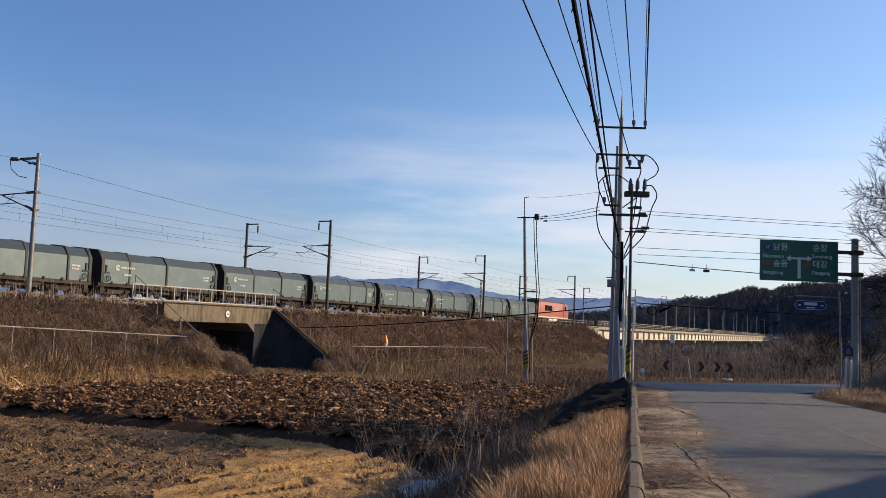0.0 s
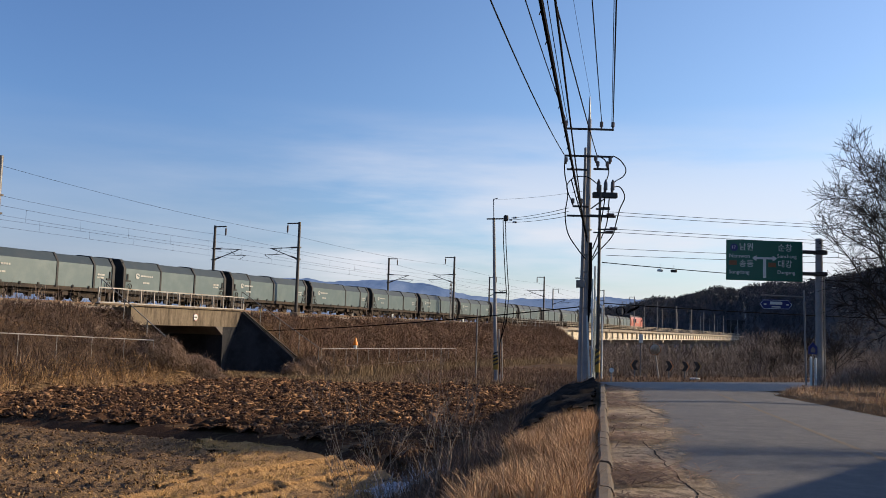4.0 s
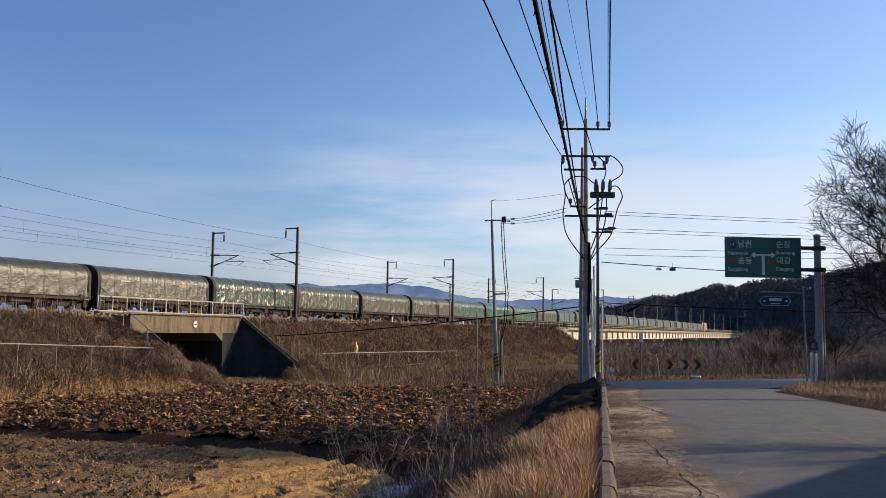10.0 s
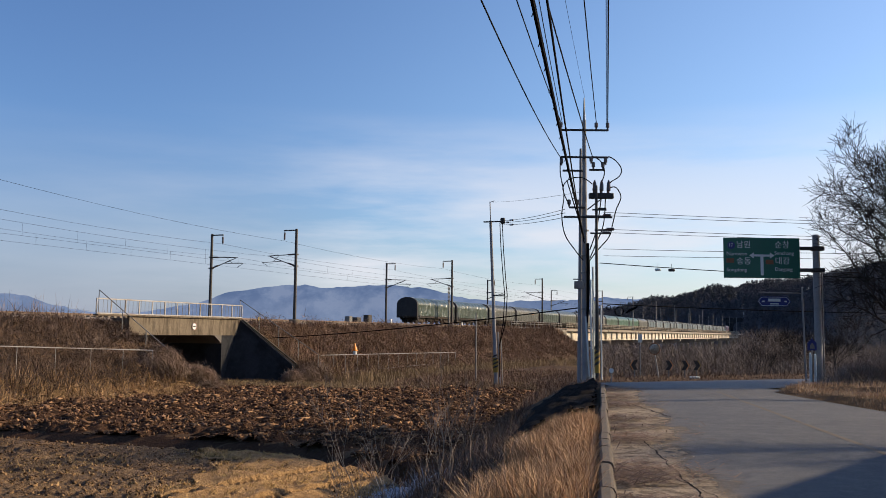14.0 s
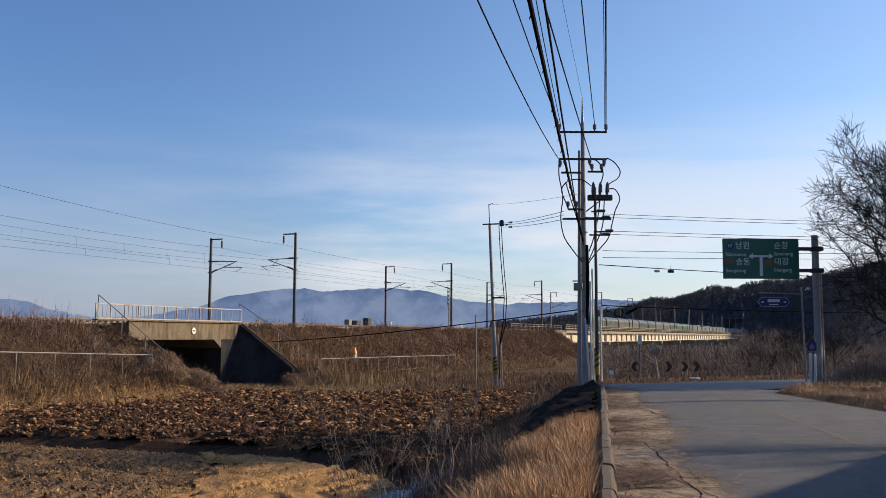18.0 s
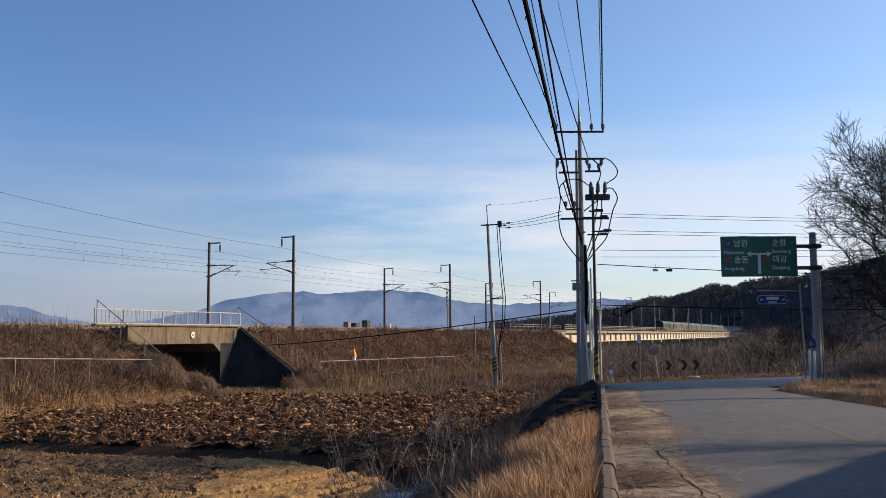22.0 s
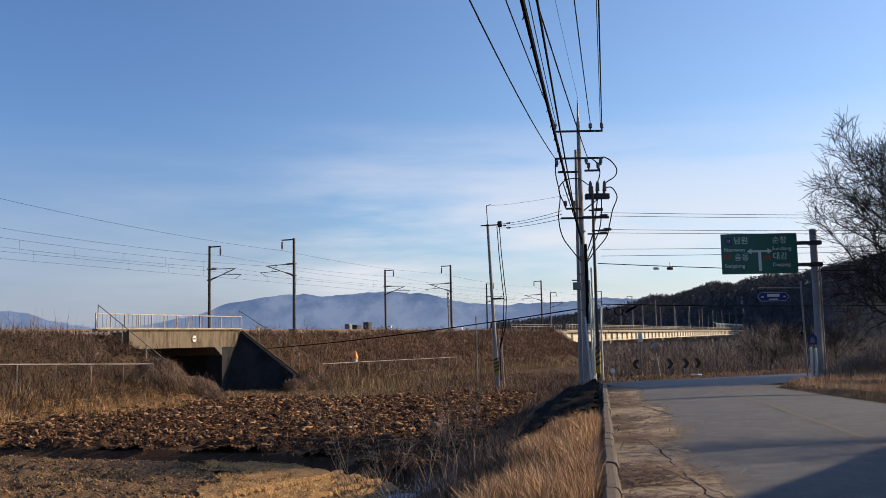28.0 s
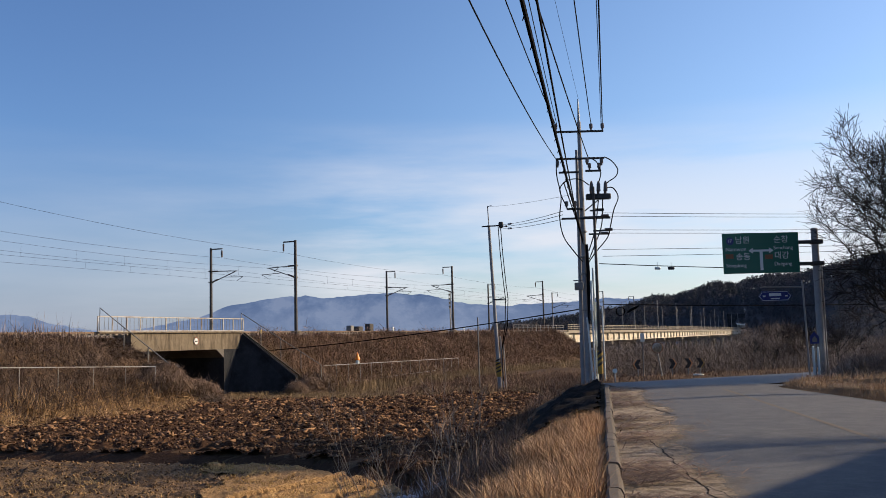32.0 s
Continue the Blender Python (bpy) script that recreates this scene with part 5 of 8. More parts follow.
def locomotive():
    w = thing("diesel_locomotive", "red diesel freight locomotive with dark roof and cream skirt", "locomotive")
    L = 8.6
    part("underframe", Geo().box((0, 0, 1.0), (2 * L, 2.8, 0.35)).box((L, 0, 0.8), (0.3, 2.7, 0.7)).box((-L, 0, 0.8), (0.3, 2.7, 0.7)), MAT["bogie"], w)
    body = [(-1.45, 1.15), (-1.47, 1.7), (-1.47, 3.3), (-1.25, 3.62), (1.25, 3.62), (1.47, 3.3), (1.47, 1.7), (1.45, 1.15)]
    part("body", Geo().prism(body, -L + 0.2, L - 2.6, "x"), MAT["loco_red"], w, "red painted body")
    nose = [(L - 2.6, 1.15), (L - 0.15, 1.15), (L - 0.15, 2.35), (L - 0.75, 3.55), (L - 2.6, 3.62)]
    part("cab", Geo().prism(nose, -1.45, 1.45, "y"), MAT["loco_red"], w, "red driver's cab")
    part("windscreen", Geo().add([(L - 0.24, -1.2, 2.55), (L - 0.24, 1.2, 2.55), (L - 0.68, 1.2, 3.42), (L - 0.68, -1.2, 3.42), (L - 0.2, -1.2, 2.56), (L - 0.2, 1.2, 2.56), (L - 0.64, 1.2, 3.43), (L - 0.64, -1.2, 3.43)], [(0, 1, 2, 3), (4, 5, 6, 7), (0, 1, 5, 4), (2, 3, 7, 6)]), MAT["glass_dark"], w)
    part("roof", Geo().prism([(-1.27, 3.6), (-0.9, 3.95), (0.9, 3.95), (1.27, 3.6)], -L + 0.1, L - 1.0, "x"), MAT["loco_roof"], w, "dark roof")
    part("roof_fan", Geo().box((-4.6, 0, 4.02), (3.2, 1.6, 0.22), bevel=0.05), MAT["loco_roof"], w)
    part("exhaust", Geo().box((-1.0, 0, 4.05), (1.4, 0.8, 0.3), bevel=0.05), MAT["loco_roof"], w)
    part("radiator_hood", Geo().prism([(-1.4, 3.3), (-1.35, 3.95), (1.35, 3.95), (1.4, 3.3)], -L - 0.05, -L + 1.4, "x"), MAT["loco_roof"], w)
    for i in range(3):
        part("side_grille", Geo().box((-4.4 + i * 1.35, -1.49, 2.6), (1.2, 0.05, 0.95), bevel=0.02), MAT["glass_dark"], w, "dark side window")
    part("cab_window", Geo().box((L - 1.9, -1.46, 2.8), (0.8, 0.04, 0.7), bevel=0.02), MAT["glass_dark"], w)
    part("cab_door", Geo().box((L - 2.95, -1.485, 2.3), (0.65, 0.03, 1.9), bevel=0.02), MAT["loco_red"], w)
    part("side_emblem", Geo().box((1.2, -1.49, 2.2), (2.6, 0.02, 0.35)).box((1.5, -1.49, 2.65), (1.8, 0.02, 0.2)), MAT["white_mark"], w, "pale painted stripe")
    part("skirt", Geo().box((0, -1.42, 1.12), (2 * L - 0.6, 0.06, 0.3)).box((0, 1.42, 1.12), (2 * L - 0.6, 0.06, 0.3)), MAT["loco_skirt"], w, "cream skirt")
    part("fuel_tank", Geo().prism([(-1.25, 0.85), (-1.35, 0.55), (-1.0, 0.25), (1.0, 0.25), (1.35, 0.55), (1.25, 0.85)], -2.2, 2.2, "x"), MAT["loco_skirt"], w, "cream fuel tank")
    for y in (-0.9, 0.9):
        part("headlight", Geo().tube((L - 0.2, y, 1.75), (L - 0.08, y, 1.75), 0.16, n=14), MAT["sign_white"], w)
    for x in (-L + 2.6, L - 2.6):
        b = part("bogie", Geo().box((x, -1.08, 0.55), (4.4, 0.14, 0.34), bevel=0.04).box((x, 1.08, 0.55), (4.4, 0.14, 0.34), bevel=0.04).box((x, 0, 0.6), (3.0, 2.0, 0.25)), MAT["bogie"], w)
        for dx in (-1.7, 0, 1.7):
            for y in (-0.75, 0.75):
                part("wheel", wheel_mesh, None, b, at=pose(x + dx, y, 0.46, 0, 0, 0 if y > 0 else 180))
    for x in (-L + 0.9, L - 3.4):
        part("handrail", Geo().tube((x, -1.52, 1.4), (x, -1.52, 3.0), 0.02, n=5), MAT["steel_galv"], w)
    return w


# where the rear end of the locomotive is, in metres along the track
TRAIN_ROWS = [(0.0, 88.63), (0.1, 91.25), (0.2, 93.87), (0.5, 101.8), (1.0, 115.0), (2.0, 140.4), (3.0, 165.7), (4.5, 203.45), (6.0, 241.1), (9.0, 315.6), (13.0, 414.36), (18.0, 536.4), (23.0, 658.4), (28.0, 780.4), (32.0, 878.0)]
LOCO = locomotive()
greys = [hood_wagon([-2.15, 2.15], "grey-green steel covered coil wagon with dark hoops"), hood_wagon([-3.6, 0.4], "grey-green steel covered coil wagon with dark hoops"),
         hood_wagon([0.9, 4.4], "grey-green steel covered coil wagon with dark hoops")]
tarps = {
    "brown": tarp_wagon(MAT["tarp_brown"], 1, [], "dull brown tarpaulin-covered freight wagon", 0.012),
    "green": tarp_wagon(MAT["tarp_green"], 2, [], "bright green tarpaulin-covered freight wagon with shiny folds", 0.03),
    "sage": tarp_wagon(MAT["tarp_sage"], 7, [], "sage green tarpaulin-covered freight wagon with shiny folds", 0.03),
    "olive": tarp_wagon(MAT["tarp_olive"], 3, [], "olive tarpaulin-covered freight wagon with loose folds", 0.02, False),
    "pale": tarp_wagon(MAT["tarp_pale"], 4, [], "pale olive tarpaulin-covered freight wagon with scalloped folds", 0.03, False),
    "marked": tarp_wagon(MAT["tarp_brown"], 5, [], "brown tarpaulin-covered freight wagon with faded orange marks", 0.012, True, "orange"),
    "split": tarp_wagon(MAT["tarp_pale"], 6, [-1.7], "pale green tarpaulin-covered freight wagon with creased sides", 0.03, False),
}
ORDER = [0, 2, 1, 0, 2, 0, 1, 2, 0, 1, 0, 2, 1, 0, 2, 0, "brown", "green", "green", "sage", "marked", "brown", "olive", "pale", "marked", "brown", "split", "pale"]
TRAIN = [(LOCO, 8.85)]
seen = set()
for i, kind in enumerate(ORDER):
    proto = greys[kind] if isinstance(kind, int) else tarps[kind]
    ob = proto if kind not in seen else copy_thing(proto, Matrix())
    seen.add(kind)
    TRAIN.append((ob, -(i + 0.5) * PITCH))


def motions():
    for ob, shift in TRAIN:
        walk(ob, [(t, on_rail(s + shift, NEAR_TRACK, RAIL_Z)) for t, s in TRAIN_ROWS])


# ---- trackside things ----
for s, y, size, mat, lab in ((54.0, 10.8, (0.9, 0.7, 1.4), "steel_galv", "grey trackside equipment cabinet"), (56.5, 10.9, (1.2, 0.8, 1.3), "mast", "dark trackside equipment cabinet"), (60.0, 11.0, (1.1, 0.8, 1.7), "mast", "dark trackside equipment cabinet")):
    cb = thing("equipment_cabinet", lab, "cabinet", on_rail(s, y, 2.25), "trackside cabinets")
    part("body", Geo().box((0, 0, size[2] / 2 + 0.1), size, bevel=0.03), MAT[mat], cb)
    part("door", Geo().box((0, -size[1] / 2 - 0.012, size[2] / 2 + 0.1), (size[0] * 0.85, 0.03, size[2] * 0.85)), MAT[mat], cb)
    part("plinth", Geo().box((0, 0, 0.0), (size[0] + 0.15, size[1] + 0.15, 0.3)), MAT["concrete"], cb)
for s in (41.0, 63.6):
    mk = thing("track_marker", "small white trackside marker post", "marker", on_rail(s, -2.0, 2.3), "track markers")
    part("post", Geo().box((0, 0, 0.2), (0.12, 0.12, 0.5)), MAT["concrete"], mk)
    part("plate", Geo().box((0, -0.02, 0.62), (0.32, 0.1, 0.5), bevel=0.02), MAT["sign_white"], mk)
sg = thing("signal_mast", "dark railway signal with ladder beside the mast", "signal", on_rail(60.0, -1.5, RAIL_Z))
frame_bar = Geo()
for x in (-0.28, 0.28):
    frame_bar.box((x, 0, 4.0), (0.05, 0.06, 2.3))
for z in (2.88, 3.44, 4.0, 4.56, 5.12):
    frame_bar.box((0, 0, z), (0.6, 0.06, 0.05))
part("head_frame", frame_bar, MAT["steel_galv"], sg, "open grey steel frame")
for z in (3.16, 3.72, 4.28, 4.84):
    part("lamp_case", Geo().tube((0, -0.05, z), (0, 0.14, z), 0.13, n=12), MAT["hood_dark"], sg)
part("signal_post", Geo().tube((0, 0, -0.6), (0, 0, 3.0), 0.08, n=8), MAT["steel_galv"], sg)
lad = Geo()
for z in np.arange(0.2, 3.0, 0.35):
    lad.box((0.3, 0, z), (0.3, 0.04, 0.04))
part("ladder", lad.box((0.15, 0, 1.5), (0.04, 0.04, 3)).box((0.45, 0, 1.5), (0.04, 0.04, 3)), MAT["steel_galv"], sg)

# ---- fences at the foot of the bank ----
def fence(s0, s1, off, z0, z1, h0, h1, step, name, label):
    ob = thing(name, label, "fence", RAIL)
    n = round((s1 - s0) / step)
    for i in range(n + 1):
        t = i / n
        s = s0 + (s1 - s0) * t
        zb, zt = z0 + (z1 - z0) * t, h0 + (h1 - h0) * t
        part("post", Geo().tube((s, -off, zb - 0.4), (s, -off, zt), 0.022, n=6), MAT["rail_paint"], ob)
    part("top_rail", Geo().tube((s0, -off, h0), (s1, -off, h1), 0.034, n=6), MAT["rail_paint"], ob)
    return ob


fence(-24, -7.2, 7.8, -1.1, -1.0, 0.82, 0.28, 3.0, "field_fence", "thin grey steel fence with one top rail")
fr = fence(12.2, 43, 9.4, -2.2, -2.2, -0.38, -0.62, 2.2, "field_fence", "thin grey steel fence with one top rail")
part("lower_rail", Geo().tube((14, -9.4, -2.0), (38, -9.4, -1.75), 0.035, n=6), MAT["rail_paint"], fr)
lamp = thing("warning_cone", "orange warning cone on a white collar fixed to the fence", "warning light", on_rail(18.3, -9.4, -0.42))
part("collar", Geo().tube((0, 0, 0), (0, 0, 0.32), 0.17, n=14), MAT["sign_white"], lamp)
part("cone", Geo().tube((0, 0, 0.32), (0, 0, 0.42), 0.25, 0.24, 14).tube((0, 0, 0.42), (0, 0, 1.05), 0.24, 0.03, 14), MAT["lamp_orange"], lamp)

# ---- utility poles ----
def insulator(x, y, z, parent, h=0.34):
    part("insulator", Geo().path([(x, y, z), (x, y, z + h * 0.3), (x, y, z + h * 0.31), (x, y, z + h * 0.9), (x, y, z + h)], [0.04, 0.05, 0.085, 0.085, 0.04], 8), MAT["porcelain"], parent)


def stripes(parent, z0, z1, r, n=4):
    band = part("warning_band", Geo().tube((0, 0, z0), (0, 0, z1), r, n=14), MAT["sign_yellow"], parent, "yellow and black warning band")
    for i in range(n):
        z = z0 + (z1 - z0) * (i + 0.15) / n
        pts = [(math.cos(a) * (r + 0.006), math.sin(a) * (r + 0.006), z + 0.24 * (a / (2 * math.pi)) * 2) for a in np.linspace(0, 2 * math.pi, 13)]
        low = [(x, y, q) for x, y, q in pts]
        high = [(x, y, q + 0.13) for x, y, q in pts]
        part("stripe", Geo().add(low + high, [(k, k + 1, 14 + k, 13 + k) for k in range(12)]), MAT["sign_black"], band)


UP = Vector((6.55, 43.0, -0.43))
def main_pole():
    """Concrete pole with crossarms, switch gear and cable terminations; heights over the ground."""
    g = 0.43
    ob = thing("utility_pole", "tall concrete utility pole crowded with crossarms, insulators and cables", "utility pole", pose(*UP), "utility poles")
    part("shaft", Geo().tube((0, 0, -0.6), (0, 0, 12.2), 0.165, 0.09, 16), MAT["pole_concrete"], ob, "grey concrete shaft")
    part("top_spike", Geo().tube((0, 0, 12.1), (0.0, 0, 13.3), 0.07, 0.025, 10), MAT["steel_galv"], ob)
    part("rear_pole", Geo().tube((-0.2, 0.32, -0.6), (-0.12, 0.32, 10.9), 0.14, 0.06, 14), MAT["pole_concrete"], ob, "second concrete shaft behind")
    for z, a, b in ((11.7, -1.2, 1.13), (10.4, -1.15, 1.12), (9.75, -1.05, -0.1), (9.8, 0.2, 0.92), (7.55, -1.0, 1.28), (8.0, -0.75, 0.0), (7.95, 0.5, 1.0)):
        part("crossarm", Geo().box(((a + b) / 2, -0.14, z), (b - a, 0.09, 0.09), bevel=0.01), MAT["steel_dark"], ob)
    for x, z in ((-1.13, 11.74), (0.55, 11.74), (1.09, 11.74), (-1.1, 10.0), (-0.75, 8.04), (-0.35, 8.04), (0.4, 9.84), (0.85, 9.84), (0.3, 10.1), (0.98, 10.05)):
        insulator(x, -0.14, z, ob)
    sw = part("switch_gear", Geo().box((0.75, -0.2, 8.55), (1.15, 0.3, 0.26), bevel=0.03), MAT["steel_dark"], ob, "dark pole-mounted switch box")
    for x in (0.42, 0.75, 1.08):
        part("bushing", Geo().path([(x, -0.2, 8.66), (x, -0.2, 8.8), (x + 0.02, -0.2, 8.82), (x + 0.03, -0.2, 9.15), (x + 0.03, -0.2, 9.3)], [0.06, 0.07, 0.10, 0.085, 0.03], 8), MAT["porcelain"], sw)
    part("brace", Geo().tube((0.1, -0.14, 7.9), (0.75, -0.2, 8.4), 0.03, n=6), MAT["steel_dark"], ob)
    # hanging and looping cables
    loops = [[(1.12, -0.14, 10.45), (1.45, -0.16, 10.25), (1.72, -0.16, 9.85), (1.62, -0.16, 9.5), (1.25, -0.18, 9.25), (1.1, -0.2, 9.1)],
             [(0.4, -0.14, 10.45), (0.75, -0.16, 10.2), (0.92, -0.18, 9.7), (0.75, -0.2, 9.1)],
             [(1.12, -0.2, 8.95), (1.45, -0.22, 8.95), (1.68, -0.2, 8.5), (1.45, -0.2, 7.9), (1.28, -0.18, 7.2), (1.1, -0.16, 6.6), (0.5, -0.14, 5.9), (0.15, -0.1, 5.4)],
             [(-1.15, -0.14, 10.4), (-1.16, -0.16, 9.6), (-1.0, -0.2, 8.6), (-1.1, -0.2, 7.6), (-0.95, -0.2, 6.7), (-0.5, -0.2, 6.0), (-0.1, -0.2, 5.5)],
             [(-0.75, -0.2, 8.1), (-1.05, -0.2, 8.9), (-0.7, -0.2, 9.35), (-0.1, -0.2, 9.4), (0.35, -0.2, 9.1)],
             [(-0.85, -0.14, 9.3), (-0.6, -0.2, 8.4), (-0.3, -0.2, 7.4), (-0.05, -0.24, 6.3)],
             [(0.75, -0.2, 8.4), (0.62, -0.2, 7.5), (0.45, -0.22, 6.7), (0.2, -0.24, 6.0)],
             [(0.95, -0.2, 8.4), (0.85, -0.2, 7.2), (0.5, -0.22, 6.3), (0.2, -0.24, 5.6)]]
    for pts in loops:
        ctrl = [Vector(p) for p in pts]
        run = []
        for i in range(len(ctrl) - 1):
            p0, p1, p2, p3 = ctrl[max(i - 1, 0)], ctrl[i], ctrl[i + 1], ctrl[min(i + 2, len(ctrl) - 1)]
            for k in range(6):
                t = k / 6
                run.append(0.5 * ((2 * p1) + (p2 - p0) * t + (2 * p0 - 5 * p1 + 4 * p2 - p3) * t * t + (3 * p1 - p0 - 3 * p2 + p3) * t ** 3))
        run.append(ctrl[-1])
        part("looped_cable", Geo().path(run, 0.026, 6), MAT["cable"], ob, "black looped cable")
    part("cable_trunk", Geo().path([(0.1, -0.24, 6.3), (0.12, -0.26, 5.0), (0.1, -0.26, 3.6), (0.06, -0.25, 2.6)], [0.07, 0.085, 0.075, 0.04], 8), MAT["cable"], ob, "thick black cable bundle")
    for i, (x, y, r, z) in enumerate(((0.22, -0.3, 0.055, 4.6), (0.34, -0.2, 0.05, 5.2), (-0.02, -0.28, 0.05, 2.9), (0.45, 0.0, 0.05, 3.6))):
        part("conduit", Geo().tube((x + (0.2 if i == 2 else 0.04), y, -0.4), (x, y, z), r * 0.85, n=10), MAT["sign_white"], ob, "pale plastic cable conduit")
    part("name_plate", Geo().box((-0.32, -0.2, 4.35), (0.42, 0.04, 0.36), bevel=0.02).box((-0.32, -0.2, 4.62), (0.5, 0.06, 0.05)), MAT["steel_galv"], ob, "small pale plate")
    for z in (6.9, 5.7, 4.9, 3.2):
        part("strap", Geo().tube((0, 0, z), (0, 0, z + 0.06), 0.2, n=14), MAT["steel_galv"], ob)
    return ob


upole = main_pole()
side = thing("utility_pole", "slim dark steel pole beside the concrete utility pole", "utility pole", pose(7.04, 42.6, -0.43), "utility poles")
part("shaft", Geo().tube((0, 0, -0.6), (0, 0, 9.0), 0.085, 0.06, 12), MAT["mast"], side)
for z, a, b in ((7.55, -0.5, 0.55), (6.9, -0.1, 0.7), (6.75, -0.3, 0.5), (7.85, -0.2, 0.45)):
    part("crossarm", Geo().box(((a + b) / 2, -0.1, z), (b - a, 0.07, 0.07)), MAT["steel_dark"], side)
for x, z in ((0.45, 7.6), (0.6, 6.95), (0.4, 6.78)):
    part("insulator", Geo().tube((x - 0.15, -0.1, z), (x + 0.2, -0.1, z), 0.07, n=8), MAT["porcelain"], side)
part("steel_guard", Geo().tube((0.2, 0, -0.4), (0.19, 0, 3.4), 0.04, n=8), MAT["sign_white"], side, "pale guard pipe")
stripes(side, 0.3, 1.35, 0.125)

pole2 = thing("utility_pole", "slim concrete utility pole on the field edge with striped band", "utility pole", pose(4.25, 75.8, -2.45, 0, -2.2, 0), "utility poles")
part("shaft", Geo().tube((0, 0, -0.8), (0, 0, 13.4), 0.17, 0.11, 14), MAT["pole_concrete"], pole2)
part("top_rod", Geo().tube((0.0, 0, 13.3), (0.0, 0, 15.0), 0.04, n=8).tube((0, 0, 14.95), (0.35, 0, 15.05), 0.03, n=6), MAT["steel_galv"], pole2)
part("crossarm", Geo().box((0.2, -0.15, 13.3), (1.6, 0.1, 0.1)), MAT["steel_dark"], pole2)
part("cable_head", Geo().box((1.0, -0.15, 13.35), (0.4, 0.3, 0.5), bevel=0.08), MAT["steel_dark"], pole2)
for k, x in enumerate((0.75, 0.95)):
    part("down_cable", Geo().path([(x, -0.2, 13.2), (x + 0.02, -0.2, 11.0), (x + 0.12, -0.2, 8.5), (x + 0.2, -0.2, 7.2), (x, -0.2, 5.0), (0.35, -0.2, 3.0), (0.3, -0.2, 0.5)], 0.035, 6), MAT["cable"], pole2)
part("bracket", Geo().box((0.45, -0.1, 7.2), (1.0, 0.08, 0.1)), MAT["steel_dark"], pole2)
part("conduit", Geo().tube((0.3, -0.12, -0.5), (0.3, -0.12, 4.2), 0.07, n=8).tube((0.52, -0.12, -0.5), (0.52, -0.12, 3.6), 0.05, n=8), MAT["rail_paint"], pole2, "pale cable conduit")
stripes(pole2, 0.9, 2.1, 0.22)
post = single("guide_post", Geo().tube((0, 0, -0.4), (0, 0, 5.8), 0.055, n=8), MAT["steel_galv"], "thin plain grey steel post at the field edge", "post", pose(2.63, 77.0, -2.45))

# a like pole stands behind, where the road wires come from
back = copy_thing(upole, pose(UP.x - 0.185 * 51, UP.y - 51, 0.05))
back["label"] = "tall concrete utility pole beside the road"


def cable(a, b, sag, r, label, group, n=24):
    return single("cable", Geo().path(sagged(a, b, sag, n), r, 5), MAT["cable"], label, "cable", group=group)


for dx, z, sag, r, end in ((-1.13, 11.65, 0.7, 0.02, -4.74), (0.55, 11.65, 0.7, 0.02, -2.31), (1.09, 11.65, 0.7, 0.026, -1.32), (1.03, 11.62, 0.75, 0.013, -1.39), (-1.15, 9.95, 1.1, 0.02, -4.93), (0.35, 10.02, 0.5, 0.022, -3.92), (0, 12.85, 0.5, 0.007, -3.58), (-1.05, 11.55, 0.7, 0.016, -2.96)):
    cable((UP.x + dx, 42.85, z), (end, -8.1, z + 0.4), sag, r, "black overhead power wire along the road", "overhead wires")
bundle_a, bundle_b = Vector((6.5, 42.8, 6.1)), Vector((-2.36, -8.1, 6.5))
cable(bundle_a, bundle_b, 0.25, 0.036, "thick black bundled cable along the road", "overhead wires")
cable((6.3, 42.8, 6.9), bundle_b + Vector((0.35, 0, 0.15)), 0.2, 0.022, "black overhead cable along the road", "overhead wires")
hang = Geo()
for i in range(26):
    p = sagged(bundle_a, bundle_b, 0.25, 40)[i + 2]
    hang.path([p + Vector((0.03 * math.cos(a), 0.1 * math.sin(a), -0.05 + 0.07 * math.cos(a))) for a in np.linspace(0, 6.28, 9)], 0.008, 4)
tagged(single("cable_rings", hang, MAT["cable"], "small rings that hold the cable bundle", "cable", group="overhead wires"), kind="stuff")

for y0, z0, z1 in ((0, 7.35, 6.3), (0.05, 7.2, 6.15), (0, 6.55, 5.5), (0.05, 6.4, 5.35), (0, 5.62, 5.0), (0, 5.3, 4.85)):
    cable((7.4, 42.8 + y0, z0), (60.0, 58.0, z1 + 2.6), 0.35, 0.011, "thin black cable across the junction", "cables of the junction")
tele = cable((7.2, 42.7, 4.95), (60.0, 58.0, 6.4), 0.9, 0.02, "black telephone cable across the junction", "cables of the junction")
for x, s in ((10.1, 0.20), (10.75, 0.22)):
    single("cable_marker", Geo().box((0, 0, 0), (s * 1.4, 0.08, s * 0.6), bevel=0.03).tube((0, 0, 0.02), (0, 0, 0.3), 0.01, n=4), MAT["sign_white" if x < 10.5 else "steel_dark"], "small pale box hung on the cable" if x < 10.5 else "small dark box hung on the cable", "cable box", pose(x, 43.55, 4.72 - (x - 10) * 0.02), "cable boxes")
for k, (z0, z1) in enumerate(((10.78, 7.33), (10.6, 7.12), (10.92, 7.5))):
    a, b = Vector((4.55, 75.6, z0)), Vector((5.62, 43.0, z1))
    cable(a, b, 0.12, 0.014, "black cable between the utility poles", "pole cables")
    p, q = (sagged(a, b, 0.12, 40)[n] for n in ((9, 12) if k else (6, 8)))
    single("strain_insulator", Geo().path([p, p.lerp(q, 0.1), p.lerp(q, 0.12), p.lerp(q, 0.88), p.lerp(q, 0.9), q], [0.02, 0.02, 0.07, 0.07, 0.02, 0.02], 8), MAT["porcelain"], "dark strain insulator on the pole cable", "insulator", group="strain insulators")
